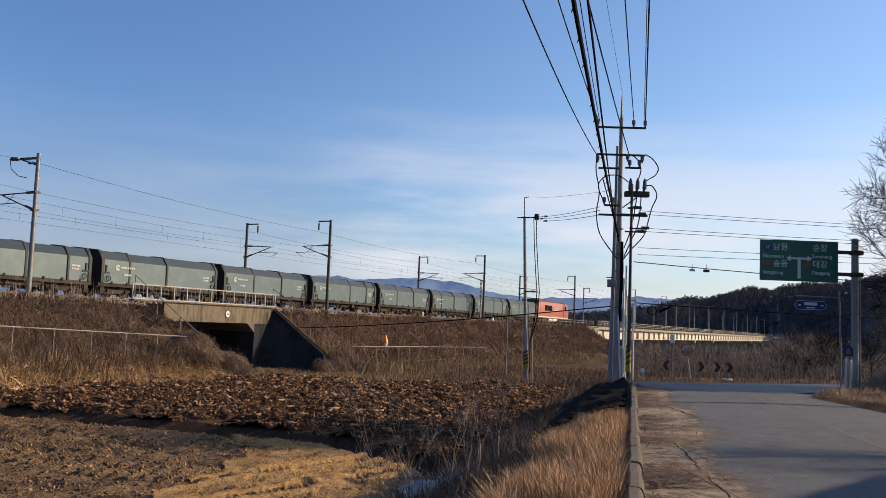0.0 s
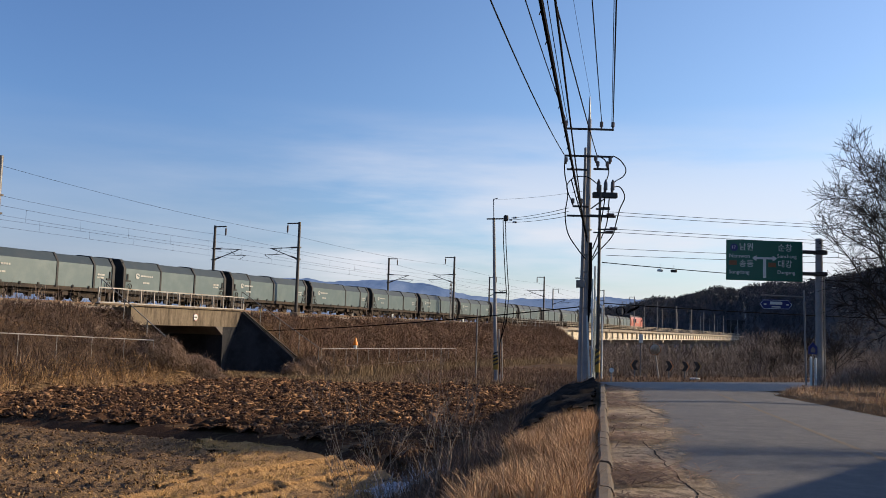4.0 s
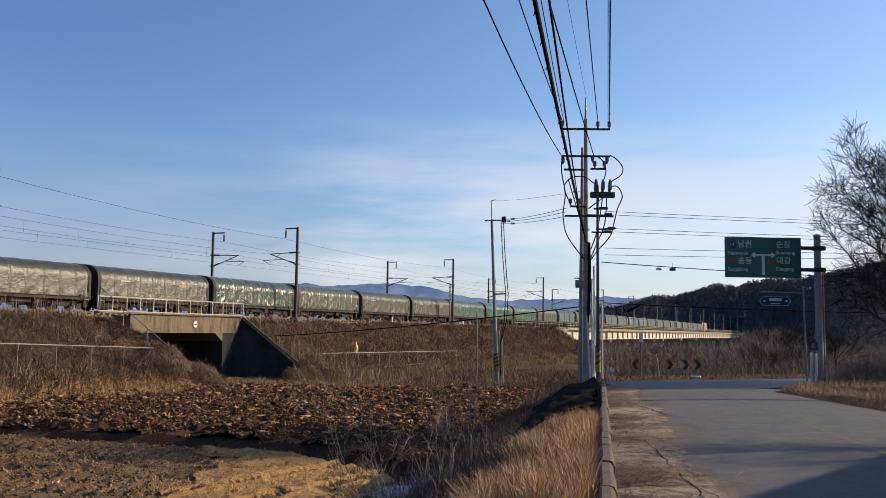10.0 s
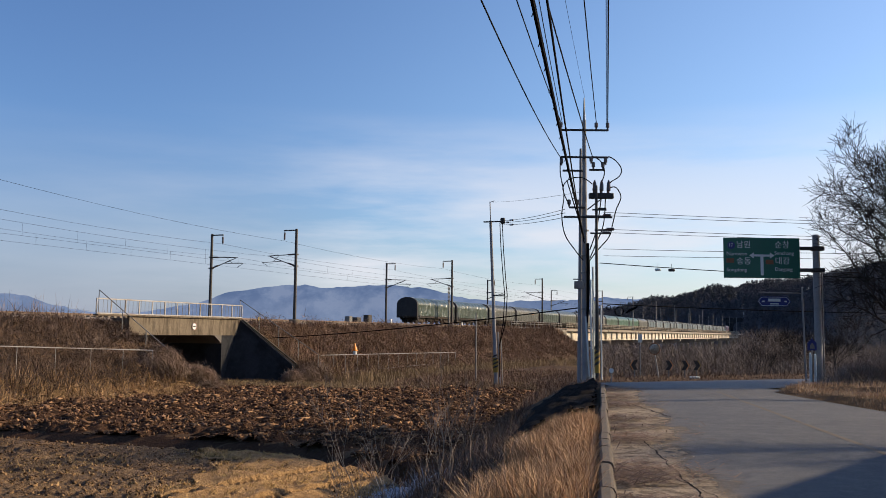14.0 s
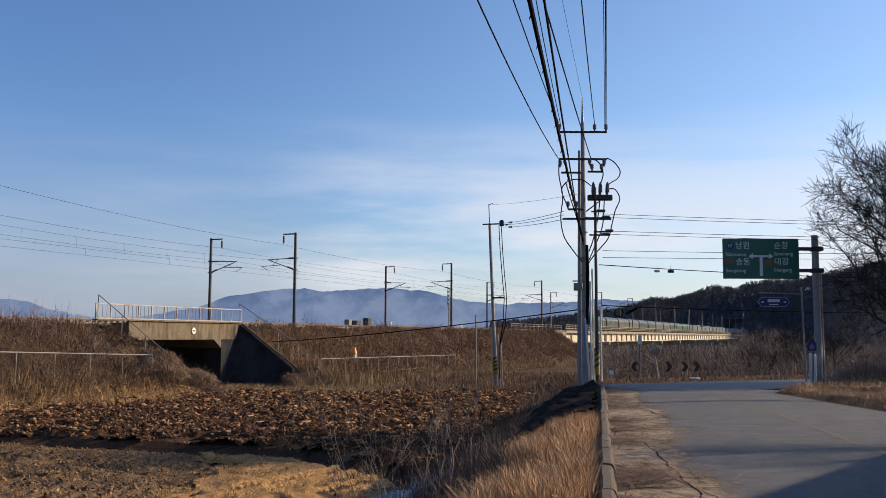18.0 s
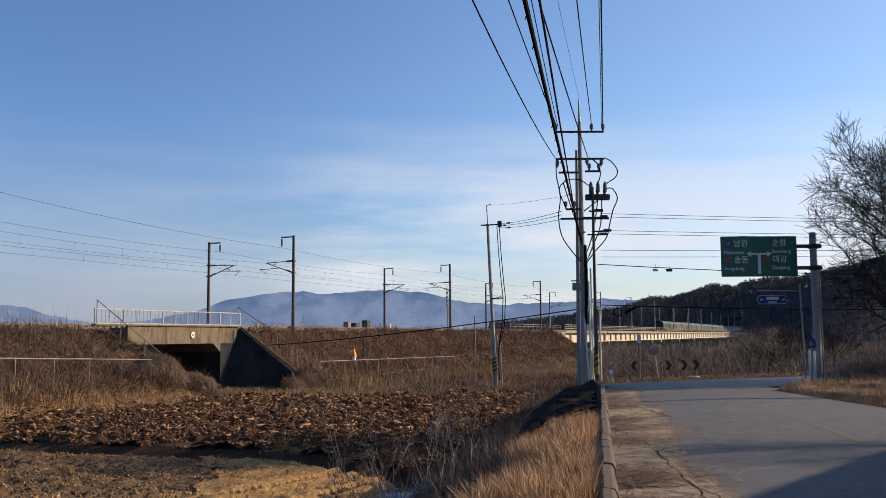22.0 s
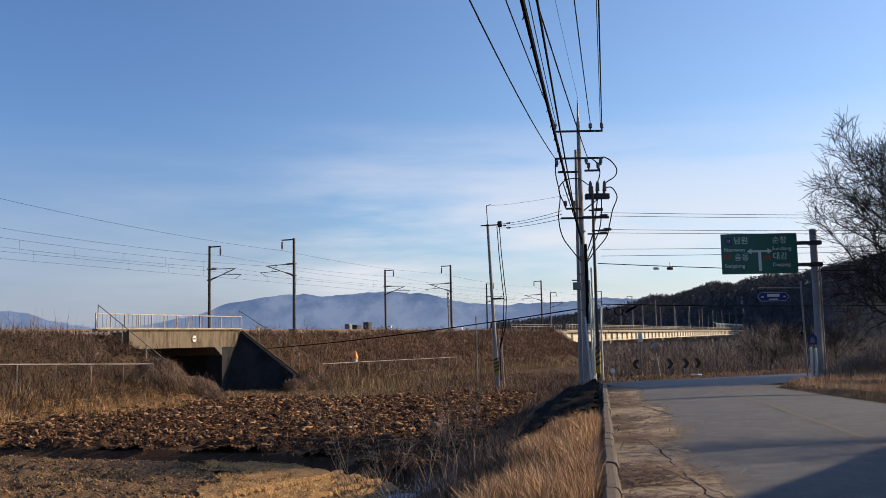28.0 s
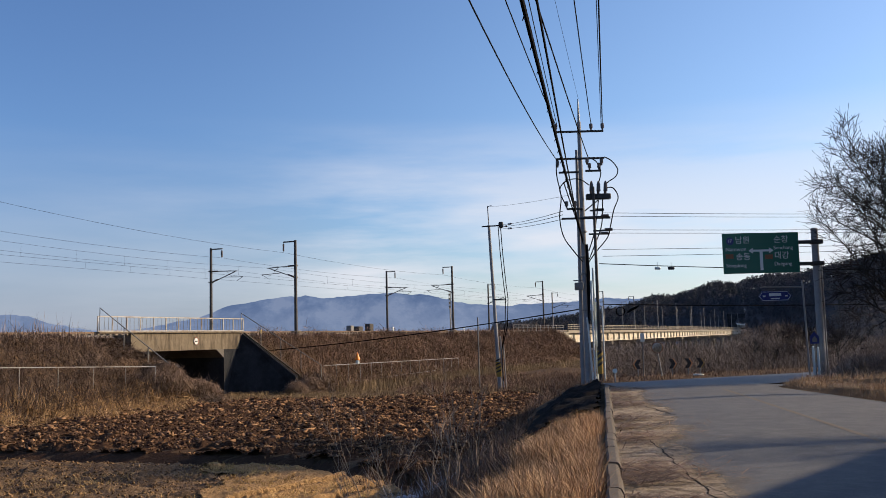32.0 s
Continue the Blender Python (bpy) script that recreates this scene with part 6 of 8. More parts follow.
cable((3.9, 75.8, 12.5), (6.4, 43.1, 8.35), 0.1, 0.008, "thin earth wire between the utility poles", "pole cables")
# telephone line that dips to the underpass
low = [(-46.0, 96.0, 0.0), (-17.0, 82.0, 0.95), (0.72, 80.0, 2.88), (6.4, 43.2, 2.92)]
cable(low[0], low[1], 0.3, 0.03, "black telephone cable beside the bank", "telephone lines")
cable(low[1], (7.0, 44.6, 2.98), 0.25, 0.03, "black telephone cable beside the bank", "telephone lines")
cable((7.3, 42.6, 3.05), (62.0, 62.0, 4.6), 0.75, 0.022, "black telephone cable beside the road", "telephone lines")
coil = single("cable_coil", Geo().path([(0.19 * math.cos(a) * (1 + 0.06 * (i % 3)), 0.02 * (i % 4), 0.19 * math.sin(a) * (1 + 0.05 * (i % 2))) for i, a in enumerate(np.linspace(0, 6 * math.pi, 49))], 0.02, 5), MAT["cable"], "coiled spare cable hung on the line", "cable coil", pose(8.15, 43.0, 2.72))
single("cable_closure", Geo().path([(-0.25, 0, -0.13), (-0.1, 0, -0.02), (0.15, 0, 0.1), (0.3, 0, 0.18)], [0.03, 0.06, 0.06, 0.03], 8), MAT["cable"], "black cable closure on the line", "cable box", pose(8.75, 43.2, 2.78))
single("cable_coil", Geo().path([(0.1 * math.cos(a), 0.0, 0.1 * math.sin(a)) for a in np.linspace(0, 4 * math.pi, 33)], 0.018, 5), MAT["cable"], "coiled spare cable hung on the line", "cable coil", pose(7.6, 42.7, 2.88))


# ---- signs at the junction ----
def lettering(text, size, depth=0.004):
    """Flat letters of the built-in font as a mesh, centred on their own width; they face -y."""
    cu = bpy.data.curves.new("letters", "FONT")
    cu.body, cu.size, cu.align_x, cu.align_y, cu.extrude = text, size, "LEFT", "CENTER", depth
    ob = bpy.data.objects.new("letters", cu)
    scene.collection.objects.link(ob)
    me = bpy.data.meshes.new_from_object(ob.evaluated_get(bpy.context.evaluated_depsgraph_get()))
    bpy.data.objects.remove(ob)
    me.name = "letters"
    me.transform(Matrix.Rotation(radians(90), 4, "X"))
    return me


def letters(text, size, x, z, parent, mat, y=-0.035):
    me = lettering(text, size)
    me.materials.clear()
    me.materials.append(mat)
    return part("letters", me, None, parent, "white lettering", at=pose(x, y, z))


gs = thing("direction_sign", "green road direction sign on a bracketed steel pole", "road sign", pose(16.6, 41.0, -0.4))
part("pole", Geo().tube((0, 0, -0.5), (0, 0, 6.5), 0.17, 0.15, 20), MAT["pole_concrete"], gs, "grey steel pole")
part("pole_cap", Geo().tube((0, 0, 6.5), (0, 0, 6.58), 0.19, 0.12, 20), MAT["steel_galv"], gs)
for z in (5.95, 4.98):
    part("bracket", Geo().box((-0.4, -0.06, z), (0.95, 0.12, 0.16), bevel=0.02).box((0.06, 0, z), (0.5, 0.42, 0.2), bevel=0.03), MAT["mast"], gs)
W, H = 3.40, 1.80
panel = part("panel", Geo().box((-2.49, -0.14, 5.50), (W, 0.05, H), bevel=0.015), MAT["sign_green"], gs, "dark green panel")
for z in (5.0, 5.5, 6.0):
    part("stiffener", Geo().box((-2.49, -0.09, z), (W * 0.96, 0.05, 0.08)), MAT["steel_galv"], panel)
PX, PZ = -2.49 - W / 2, 5.50 + H / 2
FACE = -0.172


def sign_text(text, size, u, v):
    letters(text, size, PX + u * W, PZ - v * H, panel, MAT["sign_white"], FACE)


shield = part("route_shield", Geo().tube((PX + 0.10 * W, FACE, PZ - 0.19 * H), (PX + 0.10 * W, FACE + 0.01, PZ - 0.19 * H), 0.17, n=18), MAT["sign_blue"], panel, "blue route shield")
letters("17", 0.2, PX + 0.065 * W, PZ - 0.19 * H, shield, MAT["sign_white"], FACE - 0.006)
sign_text("\ub0a8\uc6d0", 0.36, 0.165, 0.18)
sign_text("Namwon", 0.25, 0.035, 0.40)
sign_text("\uc1a1\ub3d9", 0.36, 0.165, 0.59)
sign_text("Songdong", 0.23, 0.035, 0.80)
sign_text("\uc21c\ucc3d", 0.36, 0.67, 0.18)
sign_text("Sunchang", 0.23, 0.665, 0.38)
sign_text("\ub300\uac15", 0.36, 0.67, 0.58)
sign_text("Daegang", 0.23, 0.665, 0.78)
for u, v in ((0.085, 0.57), (0.60, 0.60)):
    part("route_plate", Geo().box((PX + u * W, FACE, PZ - v * H), (0.34, 0.012, 0.2)), MAT["sign_orange"], panel, "brown route plate")
arrow = Geo()
cx, cz = PX + 0.5 * W, PZ - 0.44 * H
arrow.box((cx, FACE, cz), (0.80, 0.012, 0.09)).box((cx, FACE, cz - 0.45), (0.13, 0.012, 0.86))
for sx in (-1, 1):
    arrow.prism([(cx + sx * 0.56, cz), (cx + sx * 0.36, cz + 0.13), (cx + sx * 0.36, cz - 0.13)], FACE - 0.006, FACE + 0.006, "y")
part("arrow", arrow, MAT["sign_white"], panel, "white junction arrow")
part("conduit", Geo().tube((0.22, 0.0, -0.3), (0.22, 0.0, 5.0), 0.04, n=10), MAT["rail_paint"], gs, "pale pipe on the pole")

bs = thing("street_sign", "small blue pointed street sign hung from a thin post", "road sign", pose(16.1, 41.2, -0.4))
part("post", Geo().tube((0, 0, -0.4), (-0.1, 0, 4.25), 0.04, n=10), MAT["pole_concrete"], bs)
part("arm", Geo().tube((-0.1, 0, 3.95), (-2.0, 0, 3.98), 0.03, n=8), MAT["steel_galv"], bs)
outl = [(-2.1, 3.58), (-1.95, 3.80), (-0.78, 3.80), (-0.62, 3.58), (-0.78, 3.36), (-1.95, 3.36)]
bp = part("panel", Geo().prism([(x, z) for x, z in outl], -0.03, 0.0, "y"), MAT["sign_blue"], bs, "blue panel")
rim = [(x, -0.032, z) for x, z in [((x + 1.36) * 0.95 - 1.36, (z - 3.58) * 0.86 + 3.58) for x, z in outl]]
part("rim", Geo().path(rim + [rim[0]], 0.012, 4), MAT["sign_white"], bp)
part("writing", Geo().box((-1.36, -0.035, 3.64), (0.55, 0.01, 0.13)).box((-1.36, -0.035, 3.47), (0.4, 0.01, 0.05)).box((-1.85, -0.035, 3.58), (0.12, 0.01, 0.06)).box((-0.86, -0.035, 3.58), (0.12, 0.01, 0.06)), MAT["sign_white"], bp, "pale bars of writing")

hs = thing("protection_sign", "blue house-shaped traffic sign on a short post", "road sign", pose(16.25, 40.9, -0.4))
part("post", Geo().tube((0, 0, -0.3), (0, 0, 1.9), 0.035, n=8), MAT["rail_paint"], hs)
hp = part("panel", Geo().prism([(-0.2, 1.42), (0.2, 1.42), (0.2, 1.75), (0.0, 1.95), (-0.2, 1.75)], -0.05, -0.03, "y"), MAT["sign_blue"], hs, "blue panel")
part("symbol", Geo().prism([(-0.1, 1.5), (0.1, 1.5), (0.1, 1.64), (0.0, 1.76), (-0.1, 1.64)], -0.06, -0.052, "y"), MAT["steel_galv"], hp, "pale symbol")
for x, h in ((-0.14, 1.3), (0.07, 1.25)):
    gp = thing("guard_post", "white plastic guard post beside the sign pole", "post", pose(16.2 + x, 40.6, -0.42), "guard posts")
    part("body", Geo().tube((0, 0, -0.2), (0, 0, h), 0.055, 0.05, 12).tube((0, 0, h), (0, 0, h + 0.05), 0.05, 0.02, 12), MAT["sign_white"], gp)


def chevron(x, y, flip, mat):
    z = float(ground_z(x, y))
    c = thing("chevron_sign", "small black and orange chevron sign on a post", "road sign", pose(x, y, z), "chevron signs")
    part("post", Geo().tube((0, 0.02, -0.4), (0, 0.02, 0.75), 0.03, n=8), MAT["steel_galv"], c)
    s = -1 if flip else 1
    part("board", Geo().prism([(s * -0.17, 0.86), (s * 0.03, 0.86), (s * 0.18, 0.62), (s * 0.03, 0.38), (s * -0.17, 0.38), (s * -0.02, 0.62)], -0.01, 0.01, "y"), MAT["sign_black"], c, "black chevron board")
    part("edge_strip", Geo().prism([(s * 0.06, 0.86), (s * 0.09, 0.86), (s * 0.24, 0.62), (s * 0.09, 0.38), (s * 0.06, 0.38), (s * 0.2, 0.62)], -0.012, 0.008, "y"), mat, c, "orange edge")


chevron(9.5, 46.2, True, MAT["orange_mark"])
chevron(11.2, 46.2, False, MAT["orange_mark"])
chevron(12.05, 46.4, False, MAT["orange_mark"])
chevron(12.7, 46.6, False, MAT["sign_yellow"])

mir = thing("traffic_mirror", "round convex traffic mirror on a leaning post", "mirror", pose(10.75, 46.4, float(ground_z(10.75, 46.4)), 0, -8.5, 0))
part("post", Geo().tube((0, 0.05, -0.3), (0, 0.05, 1.9), 0.038, n=8), MAT["rail_paint"], mir)
# brown and cream blotches paint the brush reflected in the mirror
gm = mottled("mirror_reflection", (0.16, 0.13, 0.10), (0.62, 0.56, 0.46), 5.0, 30.0, 0.45, 0.5, bump=0.2)
dome, rings = Geo(), 6
pts = [(0, -0.10, 1.45)]
for k in range(1, rings + 1):
    r = 0.27 * k / rings
    pts += [(r * math.cos(a), -0.10 + 0.07 * (k / rings) ** 2, 1.45 + r * math.sin(a)) for a in np.linspace(0, 2 * math.pi, 20, endpoint=False)]
fs = [(0, 1 + i, 1 + (i + 1) % 20) for i in range(20)] + [(1 + k * 20 + i, 1 + k * 20 + (i + 1) % 20, 21 + k * 20 + (i + 1) % 20, 21 + k * 20 + i) for k in range(rings - 1) for i in range(20)]
part("mirror_face", dome.add(pts, fs), gm, mir, "convex mirror with its reflection painted in blotches")
part("rim", Geo().path([(0.275 * math.cos(a), -0.03, 1.45 + 0.275 * math.sin(a)) for a in np.linspace(0, 2 * math.pi, 29)], 0.022, 6), MAT["sign_orange"], mir, "faded brown rim")
part("hood", Geo().box((0, 0.03, 1.45), (0.3, 0.06, 0.3)), MAT["steel_galv"], mir)

ws = thing("marker_sign", "thin grey post with a small white plate", "road sign", pose(9.8, 46.3, float(ground_z(9.8, 46.3))))
part("post", Geo().tube((0, 0, -0.3), (0, 0, 2.1), 0.03, n=8), MAT["steel_galv"], ws)
part("plate", Geo().box((0, -0.03, 1.95), (0.22, 0.02, 0.42), bevel=0.01), MAT["sign_white"], ws)
rf = thing("delineator", "short white roadside delineator post", "post", pose(7.15, 39.6, -0.4))
part("post", Geo().tube((0, 0, -0.2), (0, 0, 0.42), 0.03, n=8), MAT["rail_paint"], rf)
part("reflector", Geo().tube((0, -0.03, 0.5), (0, 0.03, 0.5), 0.10, n=14), MAT["sign_white"], rf)
single("litter", Geo().box((0, 0, 0.06), (0.5, 0.25, 0.1), bevel=0.04), MAT["sign_white"], "crumpled white litter at the verge", "litter", pose(12.3, 45.5, float(ground_z(12.3, 45.5))))


# ---- unseen pole beyond the road, added to cast a shadow across the asphalt ----
sp = thing("utility_pole", "unseen stout grey concrete utility pole on the far verge", "utility pole", pose(20.6, 29.77, float(ground_z(20.6, 29.77))), "utility poles")
part("shaft", Geo().tube((0, 0, -0.6), (0, 0, 7.6), 0.22, 0.17, 16), MAT["pole_concrete"], sp)
part("crossarm", Geo().box((0, 0, 7.2), (1.2, 0.08, 0.08)), MAT["steel_dark"], sp)


# ---- unseen house beyond the road, added to cast a shadow on the asphalt ----
hz = float(ground_z(20, 10)) - 0.05
house = thing("house", "unseen low plastered roadside house with a dark gable roof", "house", pose(0, 0, hz))
part("wall", Geo().prism([(2.2, 0), (2.2, 3.3), (8.9, 6.1), (15.4, 3.3), (15.4, 0)], 15.3, 24.0, "x"), MAT["plaster"], house)
for y0, z0, y1, z1 in ((1.8, 3.2, 8.9, 6.2), (15.8, 3.2, 8.9, 6.2)):
    part("roof", Geo().add([(14.9, y0, z0), (24.4, y0, z0), (24.4, y1, z1), (14.9, y1, z1), (14.9, y0, z0 + 0.15), (24.4, y0, z0 + 0.15), (24.4, y1, z1 + 0.15), (14.9, y1, z1 + 0.15)], [(0, 1, 2, 3), (4, 5, 6, 7), (0, 1, 5, 4), (1, 2, 6, 5), (2, 3, 7, 6), (3, 0, 4, 7)]), MAT["tile_roof"], house)
part("door", Geo().box((15.28, 6, 1.05), (0.06, 0.95, 2.1)), MAT["bark"], house)
part("window", Geo().box((15.28, 11, 1.4), (0.06, 1.4, 1.0)), MAT["glass_dark"], house)


# ---- vegetation ----
def rail_to_world(s, o):
    return RAIL_X + UX * s + UY * o, RAIL_Y + UY * s - UX * o


def on_ground(x, y, lift=-0.03):
    return np.stack([x, y, ground_z(x, y) + lift], 1)


def in_passage(s, o, pad=0.2):
    sp = np.clip(o - 2.5, 0, None)
    return (s > np.interp(o, [2.5, 6, 8, 10], [-2.9, -2.8, -1.7, -2.9]) - pad) & (s < 9.9 + 0.14 * sp + pad) & (o > -14)


def bank_brush(count, s0, s1, o0, o1, lo, hi, width, seed, lean=0.22, thin=None):
    rng = np.random.default_rng(seed)
    s, o = rng.uniform(s0, s1, count), rng.uniform(o0, o1, count)
    ok = ~in_passage(s, o)
    if thin is not None:
        ok &= thin(s, o, rng)
    s, o = s[ok], o[ok]
    x, y = rail_to_world(s, o)
    clump = 0.3 + 0.8 * np.clip(0.45 + 0.5 * fbm(x, y, 0.45, 3, 6.0) + 0.15 * lumps(x, y, 0.55, 6.0), 0, 1.2)
    h = rng.uniform(lo, hi, len(s)) * clump * np.where((s > -8.5) & (s < 1), 0.4, 1.0)
    return stalks(on_ground(x, y), h, width * rng.uniform(0.6, 1.4, len(s)), lean, rng=rng)


def bank_only(s, o, rng):
    """Brush keeps off the bridge beam and leaves the left foot of the bank to grass."""
    return ~((s > -5.5) & (s < 11) & (o < 3.8)) & ~((s < -1) & (o > 9.3) & (rng.random(len(s)) < 0.8))


def tangle(count, s0, s1, o0, o1, high, seed, thin=None, width=0.014):
    """Twigs that lie every way through one another, up to a height over the slope."""
    rng = np.random.default_rng(seed)
    s, o = rng.uniform(s0, s1, count), rng.uniform(o0, o1, count)
    ok = ~in_passage(s, o)
    if thin is not None:
        ok &= thin(s, o, rng)
    s, o = s[ok], o[ok]
    n = len(s)
    x, y = rail_to_world(s, o)
    base = on_ground(x, y)
    base[:, 2] += high * np.where((s > -8.5) & (s < 1), 0.35, 1.0) * rng.random(n) * (0.3 + 0.8 * np.clip(lumps(x, y, 0.7, 9.0) + 0.5, 0, 1))
    a = rng.uniform(0, 6.28, n)
    ln = rng.uniform(0.25, 0.8, n)
    way = np.stack([np.cos(a), np.sin(a), rng.normal(0.25, 0.5, n)], 1) * ln[:, None]
    sd = np.stack([-np.sin(a), np.cos(a), rng.normal(0, 0.5, n)], 1) * width
    v = np.stack([base - sd, base + sd, base + way * 0.55 + sd, base + way * 0.55 - sd, base + way - np.stack([0 * a, 0 * a, 0.2 * ln], 1)], 1).reshape(-1, 3)
    k = np.arange(n)[:, None] * 5
    return v, np.concatenate([k + [0, 1, 2], k + [0, 2, 3], k + [3, 2, 4]], 1).reshape(-1, 3)


stuff("bank_brush", *joined([bank_brush(52000, 1, 112, 2.6, 10.5, 0.5, 1.5, 0.014, 11, 0.34, bank_only), tangle(52000, 1, 112, 2.7, 10.8, 1.0, 81, bank_only, 0.011), bank_brush(9000, 100, 128, -8, 13, 0.8, 2.0, 0.03, 12)]), MAT["brush"], "dense red-brown winter brush on the railway bank", "brush")
stuff("bank_thicket", *joined([bank_brush(28000, -55, 1, 2.6, 10.5, 0.5, 1.5, 0.012, 17, 0.34, bank_only), tangle(34000, -55, 1, 2.7, 10.8, 1.0, 84, bank_only, 0.010), tangle(2500, -8, -3.0, 2.7, 5.0, 0.5, 83)]), MAT["brush_grey"], "dense grey-brown winter thicket on the railway bank", "brush")
stuff("toe_reeds", *joined([bank_brush(9000, 10, 60, 8.5, 15.5, 0.5, 1.4, 0.018, 13), bank_brush(9000, 4, 40, 10.5, 24, 0.12, 0.5, 0.015, 16, 0.5), bank_brush(9000, 60, 110, 9, 30, 0.4, 1.4, 0.022, 14)]), MAT["reed"], "pale dry reeds along the foot of the bank", "reeds")


def left_toe(s, o, rng):
    return rng.random(len(s)) < np.clip(1.3 - np.abs(o - 9.9) / 2.0, 0, 1)


stuff("toe_grass", *joined([bank_brush(40000, -55, 0.2, 7.4, 12.5, 0.3, 0.85, 0.013, 15, 0.5, left_toe), tangle(9000, -55, 0.2, 7.6, 12.0, 0.6, 82, left_toe)]), MAT["straw"], "golden dry grass at the foot of the bank", "grass")
# overgrowth that hangs over the near side of the passage
def mound(count, cx, cy, cz, r, seed):
    rng = np.random.default_rng(seed)
    d = rng.normal(0, 1, (count, 3))
    d /= np.linalg.norm(d, axis=1)[:, None]
    d[:, 2] = np.abs(d[:, 2])
    p = d * rng.uniform(0.55, 1.0, (count, 1)) * np.array(r)
    a = rng.uniform(0, 6.28, count)
    x, y = rail_to_world(cx + p[:, 0], cy + p[:, 1])
    base = np.stack([x, y, cz + p[:, 2]], 1)
    n = count
    ln = rng.uniform(0.2, 0.6, n)
    way = np.stack([np.cos(a), np.sin(a), rng.normal(0.0, 0.5, n)], 1) * ln[:, None]
    sd = np.stack([-np.sin(a), np.cos(a), np.zeros(n)], 1) * 0.010
    bend = np.stack([np.zeros(n), np.zeros(n), -0.25 * ln], 1)
    v = np.stack([base - sd, base + sd, base + way * 0.5 + sd, base + way * 0.5 - sd, base + way + bend], 1).reshape(-1, 3)
    k = np.arange(n)[:, None] * 5
    f = np.concatenate([k + [0, 1, 2], k + [0, 2, 3], k + [3, 2, 4]], 1).reshape(-1, 3)
    return v, f


stuff("vine_tangle", *joined([mound(15000, -4.9, 5.6, -0.4, (1.8, 2.4, 1.0), 21), mound(15000, -3.4, 8.0, -1.9, (1.9, 2.0, 1.15), 22), mound(10000, -3.8, 9.6, -2.6, (1.7, 1.6, 0.9), 23), mound(14000, -6.2, 7.2, -1.3, (2.2, 2.4, 1.4), 25), mound(10000, 11.9, 8.8, -2.6, (1.9, 2.0, 1.7), 24), mound(8000, 8.2, 9.2, -2.7, (1.3, 1.0, 1.2), 26), mound(8000, 10.2, 9.4, -2.7, (1.5, 1.2, 1.5), 27)]), MAT["vine"], "tangled brown vines over the underpass flank", "vines")
# tall weeds on the crest
stuff("crest_brush", *joined([bank_brush(7000, -55, -6, 1.4, 3.3, 0.2, 0.6, 0.016, 33, 0.4), bank_brush(16000, 10.5, 107, 1.5, 3.3, 0.2, 0.6, 0.016, 34, 0.4)]), MAT["brush"], "low red-brown brush along the bank crest", "brush")
stuff("crest_weeds", *joined([bank_brush(700, -45, -6, -0.5, 3.0, 1.0, 2.6, 0.012, 31, 0.12), bank_brush(350, 10, 105, 1.8, 3.0, 0.5, 1.5, 0.012, 32, 0.12)]), MAT["weed"], "sparse tall weed stalks on the bank crest", "weeds")


def kerb_bank(count, y0, y1, k0, k1, lo, hi, width, seed, lean, way=(0, 0), power=1.0, droop=0.3, tufts=None):
    rng = np.random.default_rng(seed)
    y = y0 + (y1 - y0) * rng.random(count) ** power
    k = rng.uniform(k0, k1, count)
    if tufts is not None:
        keep = fbm(kerb_x(y) - k, y, 3.2, 2, 4.0) + 0.35 * rng.random(count) > tufts
        y, k = y[keep], k[keep]
        count = len(y)
    x = kerb_x(y) - k
    h = rng.uniform(lo, hi, count) * (0.6 + 0.5 * np.clip(lumps(x, y, 1.6, 3.0) + 0.4, 0, 1))
    return stalks(on_ground(x, y), h, width * rng.uniform(0.6, 1.4, count), lean, way, droop, rng)


stuff("verge_grass", *joined([kerb_bank(40000, 6.5, 18.5, 0.25, 1.65, 0.18, 0.56, 0.005, 41, 0.32, (-0.05, -0.02), 1.2, 0.3, 0.0), kerb_bank(5000, 17, 21.0, 0.25, 1.5, 0.1, 0.3, 0.007, 42, 0.3, (-0.1, -0.1))]), MAT["dry_grass"], "tawny dry grass tufts on the road bank", "grass")
stuff("bank_weeds", *joined([kerb_bank(2600, 8, 19, 1.5, 2.4, 0.2, 0.55, 0.0045, 48, 0.45, (-0.1, 0), 1.3, 0.4), kerb_bank(800, 11, 27, 2.4, 5.4, 0.3, 0.9, 0.005, 43, 0.4), kerb_bank(220, 12, 24, 2.4, 5.0, 0.9, 1.7, 0.006, 46, 0.4, (0, 0), 1.0, 0.9), kerb_bank(220, 14, 27, 3.0, 5.2, 0.6, 1.4, 0.006, 44, 0.35)]), MAT["weed_shade"], "grey-brown weeds on the shaded road bank", "weeds")
stuff("ditch_brush", *joined([kerb_bank(9000, 12, 30, 2.2, 6.0, 0.15, 0.6, 0.006, 49, 0.5), kerb_bank(3500, 26, 44, 3.4, 7.5, 0.2, 0.8, 0.011, 45, 0.4)]), MAT["brush"], "low dark brush at the foot of the road bank", "brush")


def scatter(count, x0, x1, y0, y1, region, lo, hi, width, seed, lean=0.3, droop=0.3, foot=None):
    rng = np.random.default_rng(seed)
    x, y = rng.uniform(x0, x1, count), rng.uniform(y0, y1, count)
    ok = region(x, y)
    x, y = x[ok], y[ok]
    h = rng.uniform(lo, hi, len(x)) * (0.6 + 0.5 * np.clip(lumps(x, y, 0.6, 8.0) + 0.5, 0, 1.1))
    root = on_ground(x, y) if foot is None else np.stack([x, y, foot(x, y)], 1)
    return stalks(root, h, width * rng.uniform(0.6, 1.4, len(x)), lean, (0, 0), droop, rng)


def beyond(x, y):
    return (y > far_edge(x) + 7.5) & (x > 6.5 + (y - 44) * 0.02)


